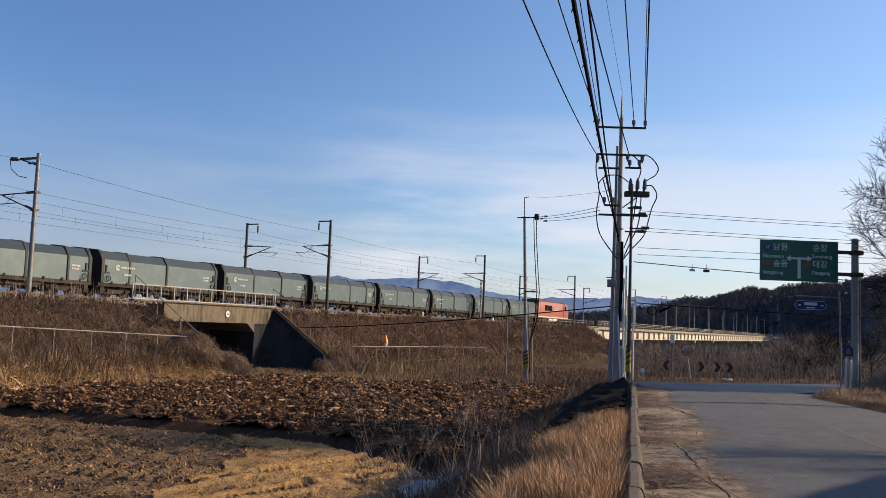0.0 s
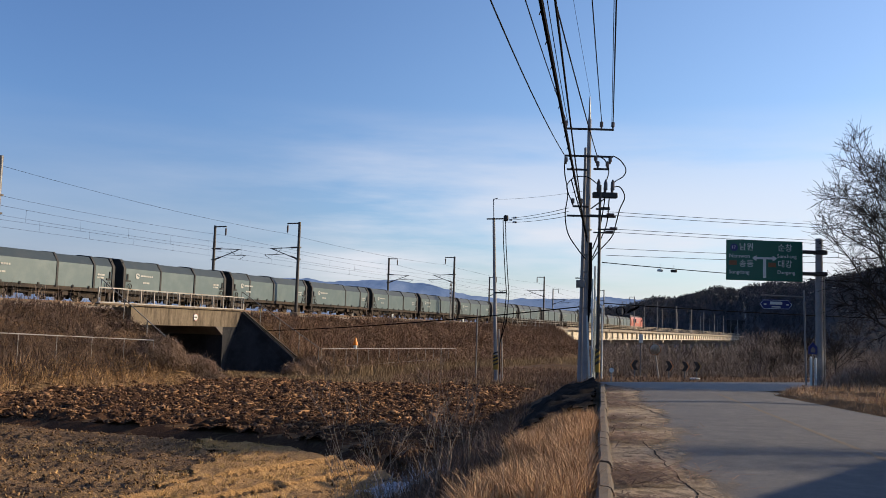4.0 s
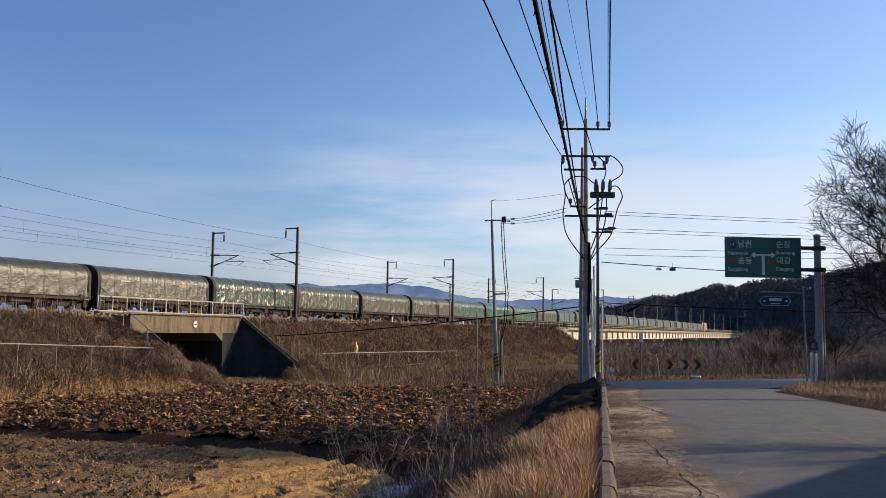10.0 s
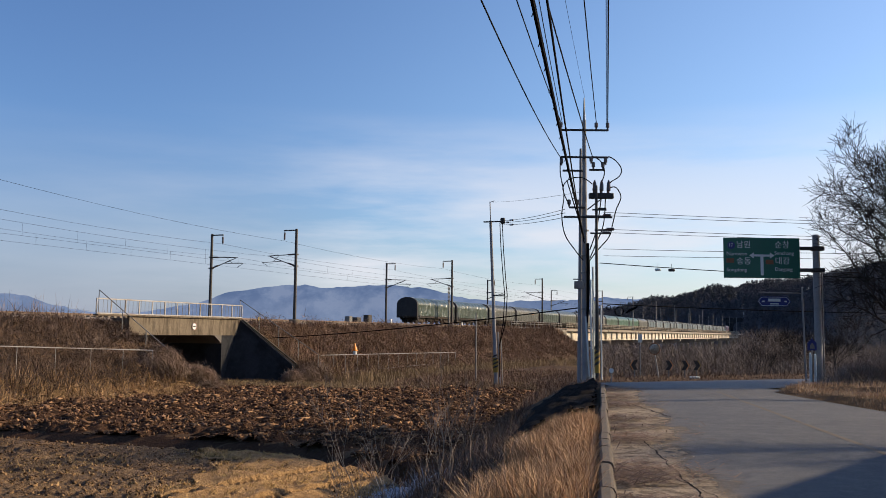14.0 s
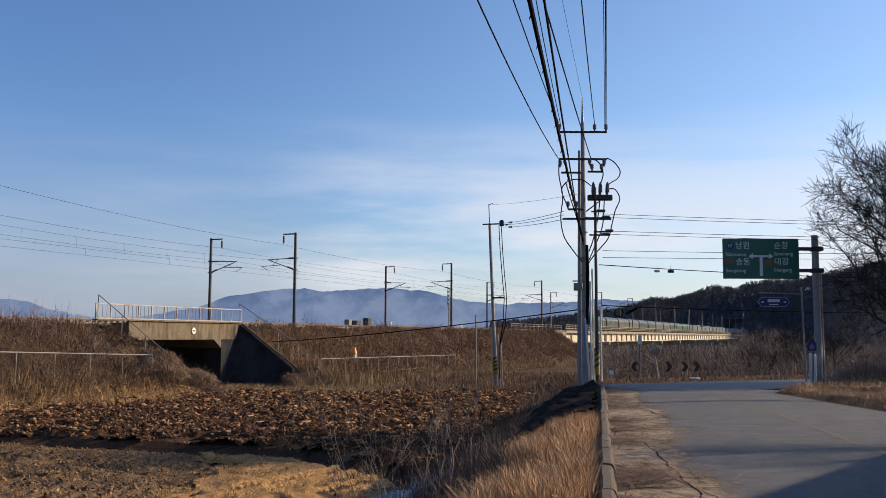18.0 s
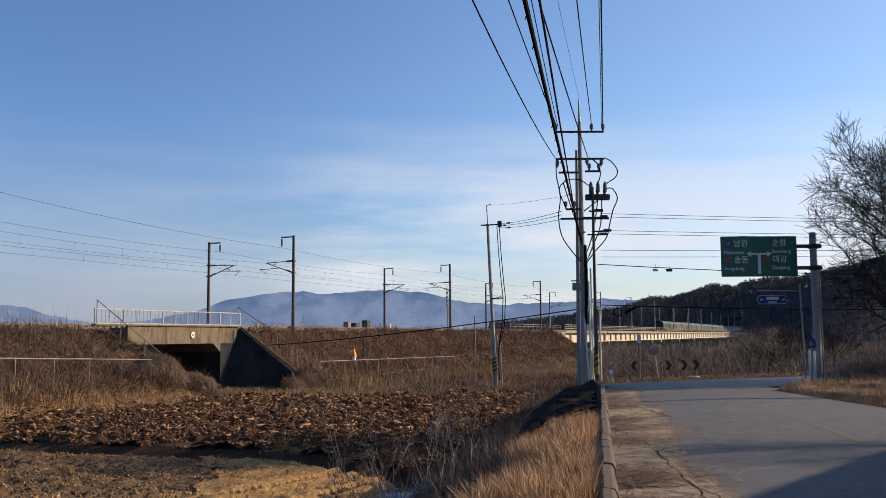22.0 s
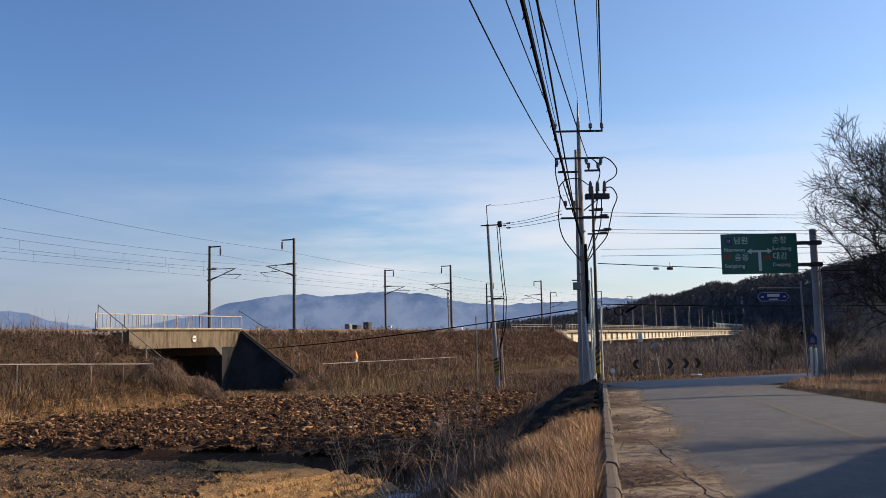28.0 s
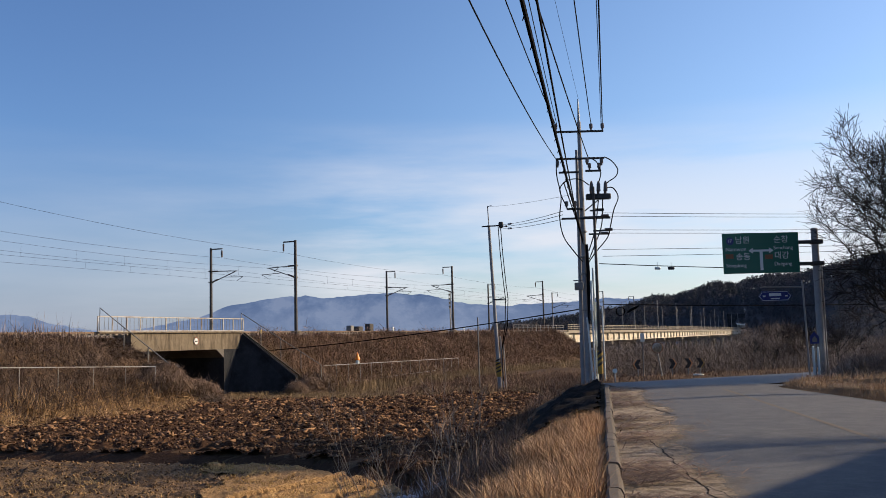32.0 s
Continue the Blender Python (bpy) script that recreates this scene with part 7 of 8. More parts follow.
def island(x, y):
    return (y < np.minimum(33.2 + 1.0 * (x - 11.6), 39.2 + 0.6 * (x - 17.5)) - 0.3) & (x > 11.6 + 0.1 * lumps(x, y, 0.8)) & (y > 20)


stuff("verge_reeds", *scatter(7000, 5, 26, 39, 56, lambda x, y: (y > far_edge(x) + 0.4) & (y < far_edge(x) + 8), 0.1, 0.4, 0.012, 51, 0.5), MAT["brush"], "short dry grass along the junction verge", "grass")
def twiggy(count, x0, x1, y0, y1, region, tops, seed, per=16, width=0.011):
    """Bare shrubs: leaning stems with side twigs; tops gives the height of their tips."""
    rng = np.random.default_rng(seed)
    x, y = rng.uniform(x0, x1, count), rng.uniform(y0, y1, count)
    ok = region(x, y)
    x, y = x[ok], y[ok]
    n = len(x)
    base = on_ground(x, y)
    top = tops(x, y) - 1.3 * rng.random(n) ** 1.5 * (0.6 + 0.6 * lumps(x, y, 0.7, 2.0))
    h = np.clip(top - base[:, 2], 0.3, None)
    lean = rng.normal(0, 0.16, (n, 2))
    tip = base + np.stack([lean[:, 0] * h, lean[:, 1] * h, h], 1)
    a = rng.uniform(0, 6.28, n)
    sd = np.stack([np.cos(a), np.sin(a), 0 * a], 1) * width
    v = [np.stack([base - sd, base + sd, tip], 1).reshape(-1, 3)]
    for k in range(per):
        u = rng.uniform(0.12, 0.95, n)[:, None]
        p = base + (tip - base) * u
        a = rng.uniform(0, 6.28, n)
        ln = h * rng.uniform(0.12, 0.42, n) * (1.1 - 0.6 * u[:, 0])
        way = np.stack([np.cos(a), np.sin(a), rng.normal(0.75, 0.45, n)], 1) * ln[:, None]
        sd = np.stack([-np.sin(a), np.cos(a), rng.normal(0, 0.4, n)], 1) * width * 0.8
        v.append(np.stack([p - sd, p + sd, p + way], 1).reshape(-1, 3))
    v = np.concatenate(v)
    return v, np.arange(len(v)).reshape(-1, 3)


def right_of_pole(x, y):
    return beyond(x, y) & (x / y > 0.165)


def low_tops(x, y):
    return 1.65 - 0.008 * y + 0.15 * lumps(x, y, 1.1, 4.0) - np.where(y < far_edge(x) + 14, 0.9, 0)


stuff("thicket", *joined([twiggy(9000, 5, 46, 45, 90, right_of_pole, low_tops, 52), scatter(9000, 5, 46, 45, 64, right_of_pole, 0.4, 1.3, 0.012, 57, 0.35), twiggy(1600, 20, 52, 68, 125, lambda x, y: beyond(x, y) & (x / y > 0.318) & (x / y < 0.40), lambda x, y: 1.6 + 0.009 * y * np.clip(1 - np.abs(x / y - 0.352) / 0.045, -0.4, 1), 53, 24, 0.02)]), MAT["twig"], "dense grey-brown thicket of bare stems behind the junction", "thicket")
def field_edge(x, y):
    o = (x - RAIL_X) * UY - (y - RAIL_Y) * UX
    return (ground_z(x, y) < FIELD + 0.5) & ~ploughed(x, y) & (o > 9) & (kerb_x(y) - x > 0.5)


stuff("field_edge_weeds", *scatter(34000, -4, 14, 38, 100, field_edge, 0.2, 0.8, 0.013, 59, 0.4), MAT["brush"], "low brown weeds along the field edge", "weeds")
stuff("headland_grass", *joined([scatter(16000, -18, 7, 65.5, 78, lambda x, y: ~ploughed(x, y) & (ground_z(x, y) < FIELD + 0.6), 0.08, 0.45, 0.012, 60, 0.5), scatter(1200, -18, 7, 66, 69, lambda x, y: ~ploughed(x, y), 0.3, 0.9, 0.01, 62, 0.3)]), MAT["reed"], "pale dry grass between the field and the underpass", "grass")
stuff("island_weeds", *joined([scatter(9000, 10.8, 13.5, 12, 36, lambda x, y: (x > right_x(y) + 0.12) & (x < right_x(y) + 1.8) & (y < 33 + (x - 11.6)), 0.06, 0.3, 0.007, 63, 0.6), scatter(20000, 11.7, 26, 22, 46, island, 0.1, 0.36, 0.008, 54, 0.5)]), MAT["dry_grass"], "dry grass and weeds beside the sign pole", "grass")
stuff("verge_brush", *joined([scatter(5000, 14.0, 26, 24, 46, lambda x, y: island(x, y) & (lumps(x, y, 0.7, 3.0) > -0.1), 0.3, 0.9, 0.009, 55, 0.45), twiggy(420, 16.4, 27, 32, 45, lambda x, y: island(x, y), lambda x, y: ground_z(x, y) + 1.9, 58, 14, 0.008)]), MAT["weed_shade"], "dark tangled brush on the verge behind the sign pole", "brush")
def bush(count, x, y, r, seed):
    """A low bush of crossing twigs on the ground."""
    rng = np.random.default_rng(seed)
    p = rng.normal(0, 0.5, (count, 2)) * r
    q = np.stack([x + p[:, 0], y + p[:, 1]], 1)
    z = ground_z(q[:, 0], q[:, 1]) + rng.random(count) * r * 0.75 * np.exp(-(p ** 2).sum(1) / r ** 2)
    base = np.stack([q[:, 0], q[:, 1], z], 1)
    a = rng.uniform(0, 6.28, count)
    way = np.stack([np.cos(a), np.sin(a), rng.normal(0.5, 0.4, count)], 1) * rng.uniform(0.2, 0.6, count)[:, None]
    sd = np.stack([-np.sin(a), np.cos(a), np.zeros(count)], 1) * 0.007
    v = np.stack([base - sd, base + sd, base + way], 1).reshape(-1, 3)
    return v, np.arange(len(v)).reshape(-1, 3)


stuff("pole_bushes", *joined([bush(2600, 17.6, 40.0, 1.1, 1), bush(3000, 18.9, 39.4, 1.4, 2), bush(2500, 18.0, 37.5, 1.0, 6), bush(4500, 19.3, 38.4, 1.7, 7), bush(1500, 16.9, 38.2, 0.8, 3), bush(1500, 20.2, 40.6, 1.3, 4), bush(500, 16.9, 39.9, 0.5, 5)]), MAT["weed"], "low brown bushes round the sign pole", "bushes")
# litter of straw on the dusty shoulder
def flat_straw(count, seed):
    rng = np.random.default_rng(seed)
    y = 8 + 26 * rng.random(count) ** 1.3
    k = rng.gamma(1.6, 0.28, count)
    keep = (np.sin(y * 2.2 + 2 * np.sin(y * 0.7)) + rng.normal(0, 0.5, count) > 0) & (k < 1.9)
    y, k = y[keep], k[keep]
    n = len(y)
    x = kerb_x(y) + k
    a = rng.normal(0.2, 0.7, n)
    d = np.stack([np.cos(a), np.sin(a), rng.normal(0, 0.12, n)], 1) * rng.uniform(0.06, 0.22, n)[:, None]
    w = np.stack([-np.sin(a), np.cos(a), np.zeros(n)], 1) * 0.007
    p = np.stack([x, y, road_z(y) + 0.10], 1)
    v = np.stack([p - d - w, p - d + w, p + d + w, p + d - w], 1).reshape(-1, 3)
    f = np.arange(n)[:, None] * 4 + np.array([[0, 1, 2, 0, 2, 3]])
    return v, f.reshape(-1, 3)


stuff("stubble_grass", *joined([scatter(26000, -9, -1.0, 21, 34, lambda x, y: golden(x, y) & off_tyre(x, y) & (lumps(x, y, 1.3, 1.0) + 0.12 * (-3.5 - x) > -0.1), 0.05, 0.2, 0.007, 56, 0.8, 0.4, lambda x, y: tracked(x, y) + 0.08), scatter(24000, -26, -4.0, 20, 40, lambda x, y: strawed(x, y) & (lumps(x, y, 0.8, 1.0) > 0.1), 0.05, 0.16, 0.007, 58, 0.8, 0.4, lambda x, y: tracked(x, y) + 0.03)]), MAT["stubble"], "short golden stubble grass on the field strip", "grass")
stuff("straw_litter", *flat_straw(7000, 61), MAT["brush"], "scattered dry straw on the road shoulder", "straw")
# black heap beside the pole, frosted sheet in the ditch
heap = sheet("black_bank", np.arange(-5.0, 6.4, 0.16), np.arange(9, 42, 0.2), lambda x, y: ground_z(x, y) + 0.10 + 0.10 * lumps(x, y, 2.3, 1.0) + 0.13 * fbm(x, y, 1.6, 4, 2.0), MAT["black_soil"], 0.0, lambda x, y: (kerb_x(y) - x > np.interp(y, [20, 22, 23.5], [1.9, 1.1, 0.25])) & (kerb_x(y) - x < np.interp(y, [20, 24, 32, 40], [2.0, 2.7, 2.9, 2.2]) + 0.5 * lumps(x, y, 0.8, 2.0)) & (y > 20) & (y < 40))
tagged(new("black_bank", heap), "black slope of the road bank", "soil", kind="structure")
def frosted_rut():
    """A frozen wheel rut in the shade of the road bank, with lug prints."""
    u, c = np.meshgrid(np.arange(-1.9, 2.1, 0.04), np.arange(-0.42, 0.43, 0.04))
    x, y = -1.0 + u * TYRE_X + c * TYRE_Y, 24.3 + u * TYRE_Y - c * TYRE_X
    lug = np.clip(np.sin(6.283 * (u - 0.7 * np.abs(c)) / 0.26) * 2.5, -1, 1)
    z = ground_z(x, y) + 0.13 + 0.05 * lug * (np.abs(c) < 0.3) - 0.9 * np.clip(np.abs(c) - 0.3, 0, 1) + 0.05 * fbm(x, y, 4.0, 3, 1.0)
    z = z - 0.6 * np.clip(np.abs(u) - 1.6, 0, 1)
    i = np.arange(u.size).reshape(u.shape)
    f = np.stack([i[:-1, :-1], i[:-1, 1:], i[1:, 1:], i[1:, :-1]], -1).reshape(-1, 4)
    return array_mesh("frosted_rut", np.stack([x, y, z], -1).reshape(-1, 3), f, MAT["frost"])


tagged(new("frosted_rut", frosted_rut()), "frozen wheel rut white with frost in the ditch", "soil", kind="structure")
stuff("frosted_grass", *joined([bush(160, -0.6, 24.9, 0.4, 8), bush(100, -1.4, 23.4, 0.35, 9)]), MAT["frost"], "clump of frosted pale grass in the ditch", "grass")


def bare_tree(seed, height, levels, spread_deg, trunk_r, lean=(0, 0), fork=3, ratio=0.72, twigs=True):
    """A tapered trunk that forks into limbs, branches and fine twigs."""
    rr = random.Random(seed)
    trunk, fine = Geo(), Geo()

    def grow(p, d, ln, r, lev):
        n = 4 if lev < 3 else 2
        pts, rs, q = [p.copy()], [r], d.copy()
        for i in range(n):
            q = (q + Vector((rr.gauss(0, 0.12), rr.gauss(0, 0.12), rr.gauss(0.05, 0.06)))).normalized()
            p = p + q * ln / n
            pts.append(p.copy())
            rs.append(r * (1 - 0.42 * (i + 1) / n))
        (trunk if lev < 2 else fine).path(pts, rs, 8 if lev < 2 else (4 if lev < 4 else 3))
        if lev >= levels:
            return
        kids = fork + (1 if rr.random() < 0.6 else 0) + (1 if lev >= 2 else 0)
        for k in range(kids):
            t = rr.uniform(0.35, 1.0) if k else 1.0
            i = min(n, max(1, round(t * n)))
            ax = Vector((rr.gauss(0, 1), rr.gauss(0, 1), rr.gauss(0, 0.4))).cross(q).normalized()
            ang = radians(rr.uniform(0.45, 1.25) * spread_deg) * (0.5 if k == 0 else 1)
            nd = (Matrix.Rotation(ang, 3, ax) @ q)
            nd.z += 0.10 if lev < 3 else 0.03
            grow(pts[i], nd.normalized(), ln * ratio * rr.uniform(0.75, 1.15), max(0.006, rs[i] * (0.72 if k == 0 else 0.55)), lev + 1)

    grow(Vector((0, 0, -0.3)), Vector((lean[0], lean[1], 1)).normalized(), height * 0.30, trunk_r, 0)
    return trunk, fine


def plant_tree(name, geo, m, label, group, wood=None):
    ob = thing(name, label, "tree", m, group)
    part("trunk", geo[0], wood or MAT["bark"], ob)
    part("crown", geo[1], wood or MAT["wood_bare"], ob, "fine bare twigs", smooth=False)
    return ob


def branchy_tree(seed, height, trunk_r, lean):
    """A leader with arching limbs, their side branches and long fine twigs."""
    rr = random.Random(seed)
    trunk, fine = Geo(), Geo()

    def shoot(p, d, ln, r, lift, n, wild):
        pts, rs, q = [p.copy()], [r], d.normalized()
        for i in range(n):
            q = (q + Vector((rr.gauss(0, wild), rr.gauss(0, wild), rr.gauss(lift, wild * 0.6)))).normalized()
            p = p + q * ln / n
            pts.append(p.copy())
            rs.append(max(0.008, r * (1 - 0.8 * (i + 1) / n)))
        return pts, rs

    def off(d, ang):
        ax = Vector((rr.gauss(0, 1), rr.gauss(0, 1), rr.gauss(0, 1))).cross(d).normalized()
        return Matrix.Rotation(radians(ang), 3, ax) @ d

    stem, sr = shoot(Vector((0, 0, -0.3)), Vector((lean[0], lean[1], 1)), height, trunk_r, 0.03, 16, 0.06)
    trunk.path(stem, sr, 10)
    for k in range(46):
        t = 0.24 + 0.73 * (k + rr.random()) / 46
        i = min(15, int(t * 16))
        p = stem[i].lerp(stem[i + 1], t * 16 - i)
        a = k * 2.4 + rr.uniform(-0.5, 0.5)
        up = 0.3 + 0.75 * t
        ln = height * (0.14 + 0.34 * math.sin(math.pi * min(1, 0.25 + 0.75 * (1 - t)))) * rr.uniform(0.75, 1.15)
        limb, lr = shoot(p, Vector((math.cos(a), math.sin(a), up)), ln, max(0.02, sr[i] * 0.5), 0.02, 8, 0.12)
        (trunk if lr[0] > 0.035 else fine).path(limb, lr, 6)
        for j in range(1, 9):
            for e in range(2 if j > 2 else 1):
                d = (limb[j] - limb[j - 1]).normalized()
                br, brr = shoot(limb[j], off(d, rr.uniform(25, 60)), ln * rr.uniform(0.22, 0.48) * (1.15 - 0.08 * j), lr[j] * 0.6 + 0.006, 0.01, 5, 0.15)
                fine.path(br, brr, 4)
                for m in range(1, 6):
                    for e2 in range(2):
                        d2 = (br[m] - br[m - 1]).normalized()
                        tw, twr = shoot(br[m], off(d2, rr.uniform(20, 55)), rr.uniform(0.3, 0.9), 0.009, 0.01, 4, 0.22)
                        fine.path(tw, twr, 3)
    return trunk, fine


big = branchy_tree(8, 9.0, 0.15, (0.07, 0.0))
tree = plant_tree("bare_tree", big, pose(18.1, 37.0, float(ground_z(18.1, 37.0))), "tall leafless winter tree with arching limbs and fine twigs", "bare trees")
c = copy_thing(tree, pose(23.6, 42.0, float(ground_z(23.6, 42.0)), 0, 0, 205))
c["label"] = "leafless winter tree on the far verge"
# trees out of view, added to throw streaks of shadow over the road
sparse = plant_tree("bare_tree", bare_tree(12, 10.5, 5, 40, 0.26, (-0.02, 0.0), 3, 0.74), pose(20.5, 16.2, float(ground_z(20.5, 16.2))), "unseen sparse leafless winter tree beyond the road", "bare trees")
for x, y, turn in ((22.5, 18.0, 140), (25.5, 18.0, 65)):
    copy_thing(sparse, pose(x, y, float(ground_z(x, y)), 0, 0, turn))
shrubs = [plant_tree("bare_shrub", bare_tree(70 + i, h, 5, 42, 0.07, (0, 0), 3, 0.74), pose(x, y, float(ground_z(x, y))), "leafless shrub of the roadside thicket", "bare shrubs")
          for i, (x, y, h) in enumerate(((20.9, 60.0, 4.8), (15.0, 56.0, 2.6), (26.5, 74.0, 7.0)))]
rs = random.Random(9)
for i, (x, y) in enumerate(((23, 66), (27, 74), (30, 80), (18.5, 56), (21, 70), (26.0, 68), (33, 86), (16.5, 55), (29, 72), (24.6, 58), (12.6, 52.5), (17.4, 62), (36, 84), (31, 66))):
    c = copy_thing(shrubs[i % 3], pose(x, y, float(ground_z(x, y)), 0, 0, rs.uniform(0, 360)))
    k = rs.uniform(0.7, 1.15) * (1.0 if x / y > 0.34 else 0.45)
    c.scale = (k, k, k)
# saplings in front of the field
for i, (x, y, h) in enumerate(((-1.75, 20.0, 2.9), (-1.35, 20.4, 2.3), (-1.1, 20.0, 2.0), (-0.45, 17.5, 2.0), (0.1, 16.5, 2.3), (0.5, 17.5, 1.8), (-2.2, 20.6, 1.6), (-0.2, 15.5, 1.6))):
    plant_tree("sapling", bare_tree(90 + i, h * 1.7, 3, 26, 0.018, (0.02, 0), 2, 0.75), pose(x, y, float(ground_z(x, y))), "thin leafless sapling on the field bank", "saplings", MAT["sapling_bark"])


# ---- hills, woods and mountains ----
HILL_AZ = [0.02, 0.0579, 0.1194, 0.1688, 0.1935, 0.2246, 0.2491, 0.274, 0.2958, 0.3109, 0.3481, 0.3914, 0.4414, 0.4838, 0.6, 0.9]
HILL_UP = [0.002, 0.008, 0.013, 0.019, 0.0225, 0.0325, 0.032, 0.040, 0.046, 0.043, 0.049, 0.053, 0.066, 0.074, 0.085, 0.06]
FOOT_AZ, FOOT_D = [0.02, 0.15, 0.30, 0.324, 0.325, 0.375, 0.42, 0.9], [760, 660, 600, 570, 140, 120, 110, 110]


def hill_z(az, d):
    """Height of the wooded hills at a bearing and a distance along +y."""
    foot = np.interp(az, FOOT_AZ, FOOT_D)
    crest = foot + np.interp(az, [0.02, 0.30, 0.324, 0.325, 0.9], [240, 240, 240, 80, 80])
    top = np.interp(az, HILL_AZ, HILL_UP) * crest + 1.65
    t = np.clip((d - foot) / (crest - foot), 0, 1)
    z = -4.2 + (top + 4.2) * (np.sin(t * math.pi / 2) ** 0.9)
    z = z - np.clip(d - crest, 0, None) * 0.7
    z = z + 1.2 * lumps(az * 300, d, 0.06, 1.0) * t
    # unseen high spur to the east, added to shade woods and viaduct end
    z = np.maximum(z, -4.2 + 150 * np.clip((az - 0.53) / 0.12, 0, 1) * np.clip((d - 480) / 80, 0, 1))
    return z


azs, ds = np.linspace(0.0, 0.95, 240), np.concatenate([np.linspace(95, 700, 110), np.linspace(715, 1300, 30)])
A, Dm = np.meshgrid(azs, ds)
hv = np.stack([A * Dm, Dm, hill_z(A, Dm) - 0.4], -1).reshape(-1, 3)
hi = np.arange(len(azs) * len(ds)).reshape(len(ds), len(azs))
hf = np.stack([hi[:-1, :-1], hi[:-1, 1:], hi[1:, 1:], hi[1:, :-1]], -1).reshape(-1, 4)
tagged(new("hillside", array_mesh("hillside", hv, hf, MAT["hill"], True)), "dark wooded hillside beyond the railway, tinted with haze", "hill", kind="structure")


def woods(count, seed, pine):
    """Crowns of many small leaf clumps on the hill, each tree of its own size."""
    rng = np.random.default_rng(seed)
    az = rng.uniform(0.05, 0.62, count)
    foot = np.interp(az, FOOT_AZ, FOOT_D)
    d = foot + rng.random(count) ** 0.8 * np.interp(az, [0.30, 0.324, 0.325, 0.42], [290, 280, 95, 90])
    rail_d = (d * az - RAIL_X) * UY - (d - RAIL_Y) * UX
    ok = (np.abs(rail_d + 4) > 14) | (d > 545)
    az, d = az[ok], d[ok]
    n = len(az)
    x, y, z = az * d, d, hill_z(az, d)
    h = (rng.uniform(3.5, 8.0, n) if pine else rng.uniform(3.5, 7.0, n)) * np.clip(d / 560, 0.22, 1.1)
    per = 100
    u = rng.random((n, per))
    a = rng.uniform(0, 6.28, (n, per))
    shape = (np.sin(np.clip(u, 0.05, 1) * math.pi) ** 0.7 + 0.15) if not pine else (1.15 - u) * 0.8
    r = h[:, None] * (0.30 if not pine else 0.34) * shape * rng.uniform(0.4, 1.0, (n, per))
    c = np.stack([x[:, None] + r * np.cos(a), y[:, None] + r * np.sin(a), z[:, None] + h[:, None] * (0.18 + 0.82 * u)], -1).reshape(-1, 3)
    m = len(c)
    sz = np.repeat(h, per)[:, None, None] * 0.042
    tri = rng.normal(0, 1, (m, 3, 3)) * sz * np.array([1, 1, 0.7 if pine else 1.3])
    v = (c[:, None] + tri).reshape(-1, 3)
    return v, np.arange(len(v)).reshape(-1, 3)


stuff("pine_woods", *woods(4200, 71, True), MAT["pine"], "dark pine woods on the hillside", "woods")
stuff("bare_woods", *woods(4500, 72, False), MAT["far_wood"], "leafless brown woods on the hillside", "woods")

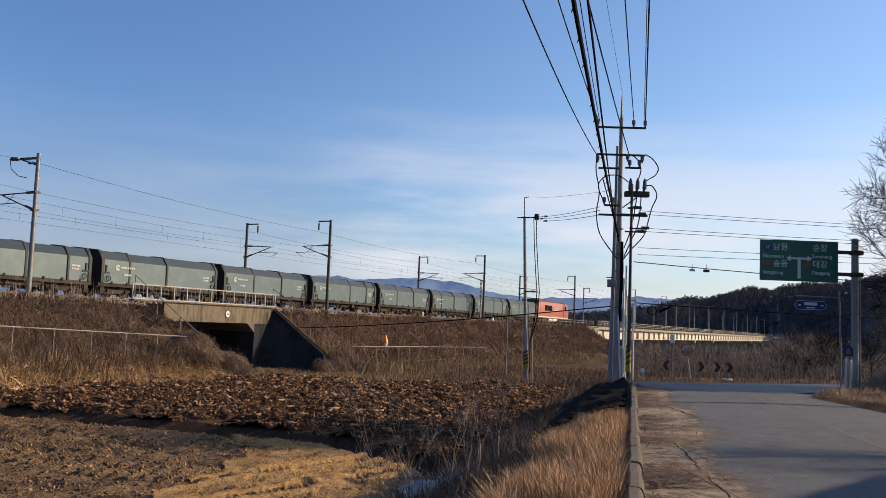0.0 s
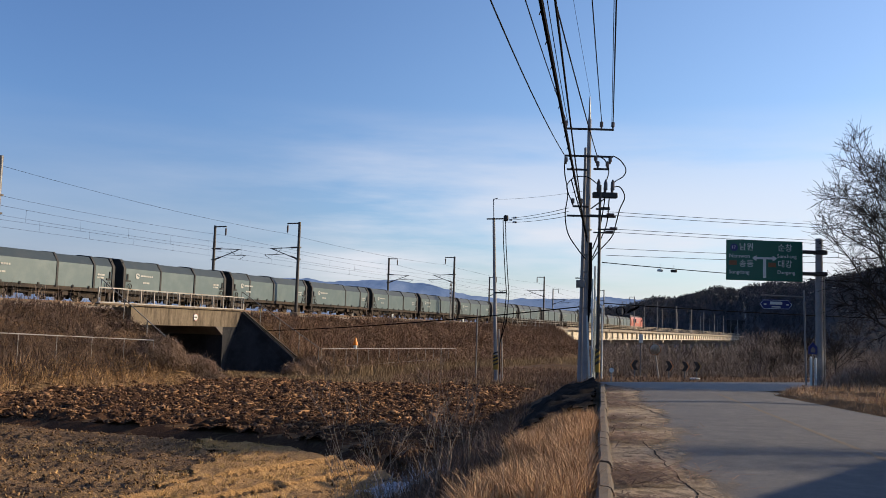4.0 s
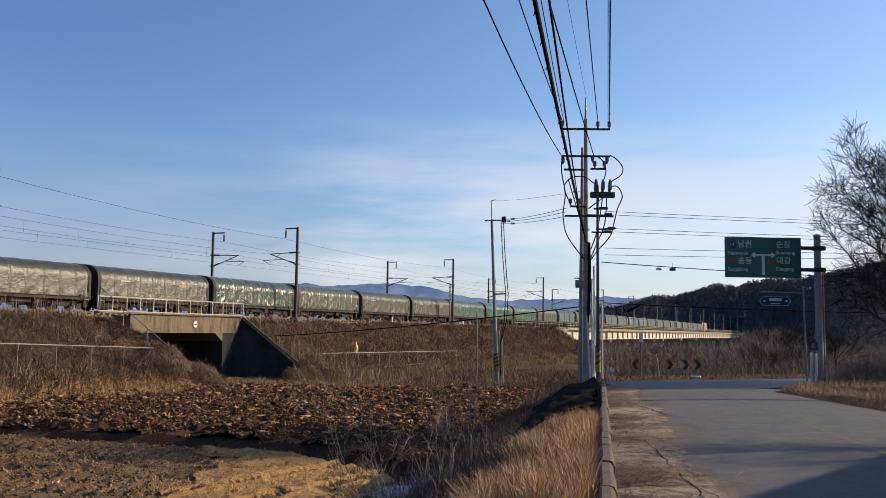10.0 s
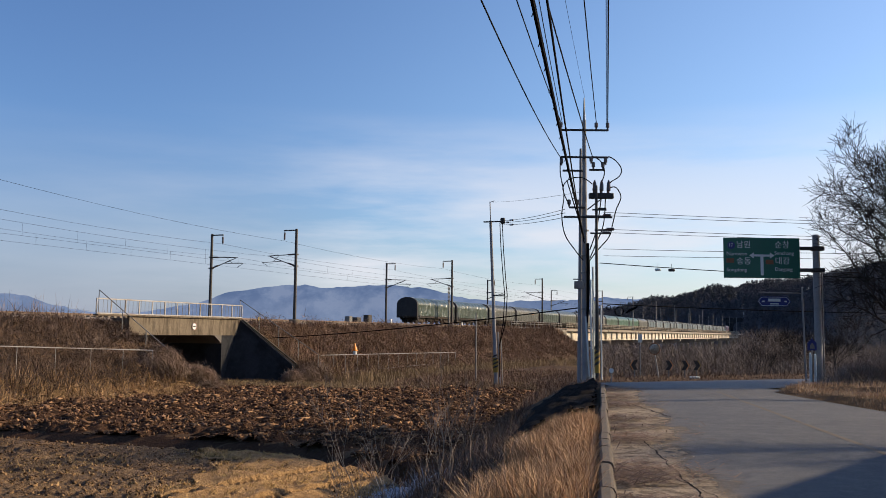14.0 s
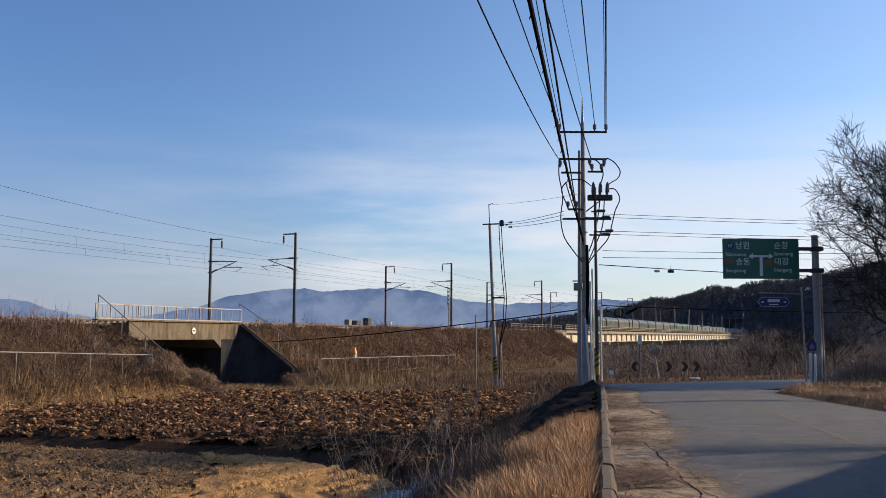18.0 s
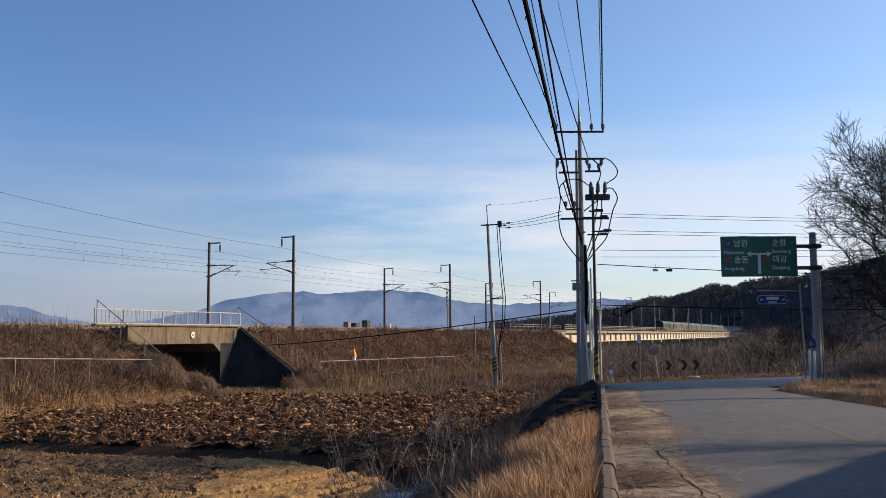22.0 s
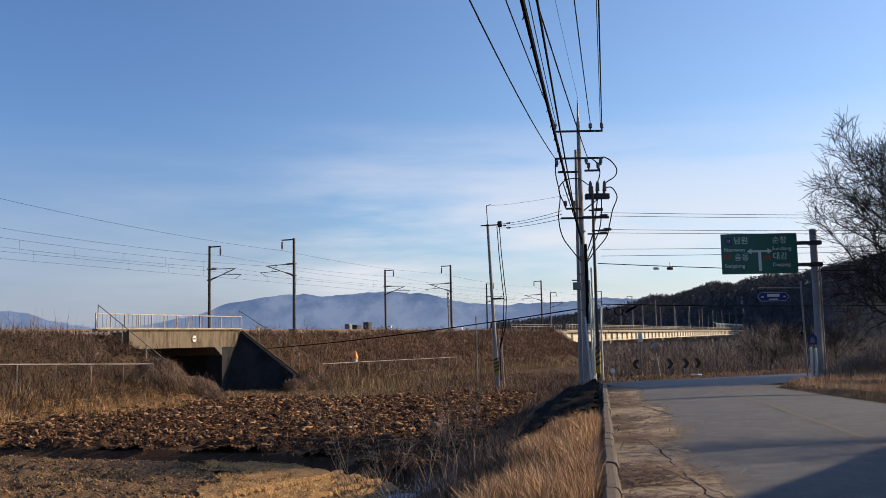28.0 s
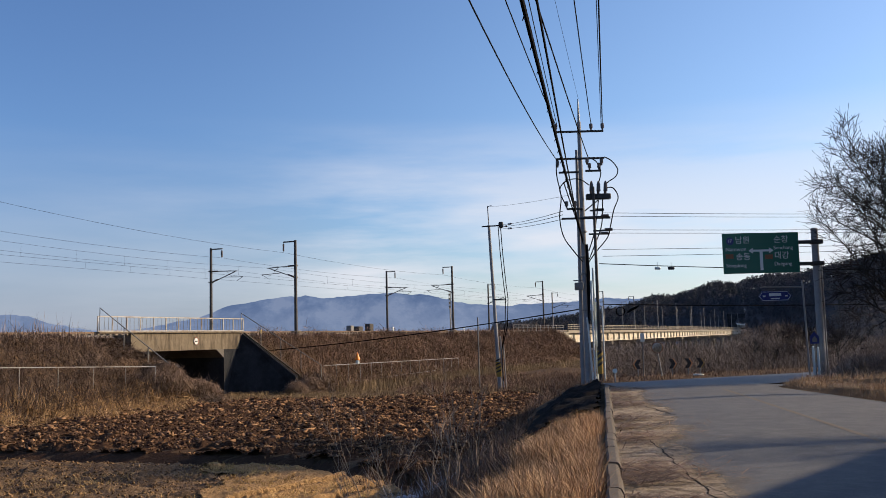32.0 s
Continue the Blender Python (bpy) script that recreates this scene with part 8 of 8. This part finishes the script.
# distance haze is painted into the ridge as a blue glow, paler below
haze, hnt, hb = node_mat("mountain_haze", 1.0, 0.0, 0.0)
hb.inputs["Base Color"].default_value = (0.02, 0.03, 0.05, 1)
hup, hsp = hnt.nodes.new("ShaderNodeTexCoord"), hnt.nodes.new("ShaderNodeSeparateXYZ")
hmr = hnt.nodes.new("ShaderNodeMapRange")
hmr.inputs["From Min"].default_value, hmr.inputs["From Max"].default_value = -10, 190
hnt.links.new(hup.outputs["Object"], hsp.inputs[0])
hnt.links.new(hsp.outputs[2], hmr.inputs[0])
# noise paints lit and shaded slopes; the foot fades into haze
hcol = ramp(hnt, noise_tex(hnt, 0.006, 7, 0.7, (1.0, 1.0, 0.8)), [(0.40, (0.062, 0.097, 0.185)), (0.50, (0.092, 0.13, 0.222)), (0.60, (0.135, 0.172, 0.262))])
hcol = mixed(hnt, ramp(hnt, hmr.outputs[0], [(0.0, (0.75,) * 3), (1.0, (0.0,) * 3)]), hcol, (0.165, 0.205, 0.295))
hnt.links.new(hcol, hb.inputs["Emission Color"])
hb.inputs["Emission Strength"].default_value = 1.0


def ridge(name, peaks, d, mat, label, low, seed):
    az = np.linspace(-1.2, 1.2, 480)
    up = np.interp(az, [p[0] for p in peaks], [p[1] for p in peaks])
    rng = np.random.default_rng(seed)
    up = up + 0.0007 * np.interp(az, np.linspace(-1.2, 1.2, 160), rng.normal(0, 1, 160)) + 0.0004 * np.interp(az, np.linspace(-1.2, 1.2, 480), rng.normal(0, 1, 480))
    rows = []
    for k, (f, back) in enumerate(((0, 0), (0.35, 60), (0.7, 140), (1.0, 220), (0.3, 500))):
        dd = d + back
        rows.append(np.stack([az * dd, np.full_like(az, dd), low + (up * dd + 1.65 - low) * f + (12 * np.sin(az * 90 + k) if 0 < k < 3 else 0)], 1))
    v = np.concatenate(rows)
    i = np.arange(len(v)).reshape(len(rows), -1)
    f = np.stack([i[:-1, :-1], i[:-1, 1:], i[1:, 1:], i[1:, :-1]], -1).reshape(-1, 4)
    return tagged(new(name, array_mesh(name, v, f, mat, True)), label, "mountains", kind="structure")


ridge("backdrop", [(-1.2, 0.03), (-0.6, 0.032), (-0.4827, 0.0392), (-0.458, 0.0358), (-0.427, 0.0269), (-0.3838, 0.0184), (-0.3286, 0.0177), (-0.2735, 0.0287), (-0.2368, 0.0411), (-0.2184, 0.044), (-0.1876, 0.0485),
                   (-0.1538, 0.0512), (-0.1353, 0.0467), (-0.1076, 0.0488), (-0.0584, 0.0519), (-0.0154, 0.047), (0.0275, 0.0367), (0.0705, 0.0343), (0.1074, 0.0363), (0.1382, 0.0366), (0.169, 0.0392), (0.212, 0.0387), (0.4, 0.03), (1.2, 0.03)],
      4000, haze, "mountain range on the horizon with painted blue haze", -10, 5)

motions()
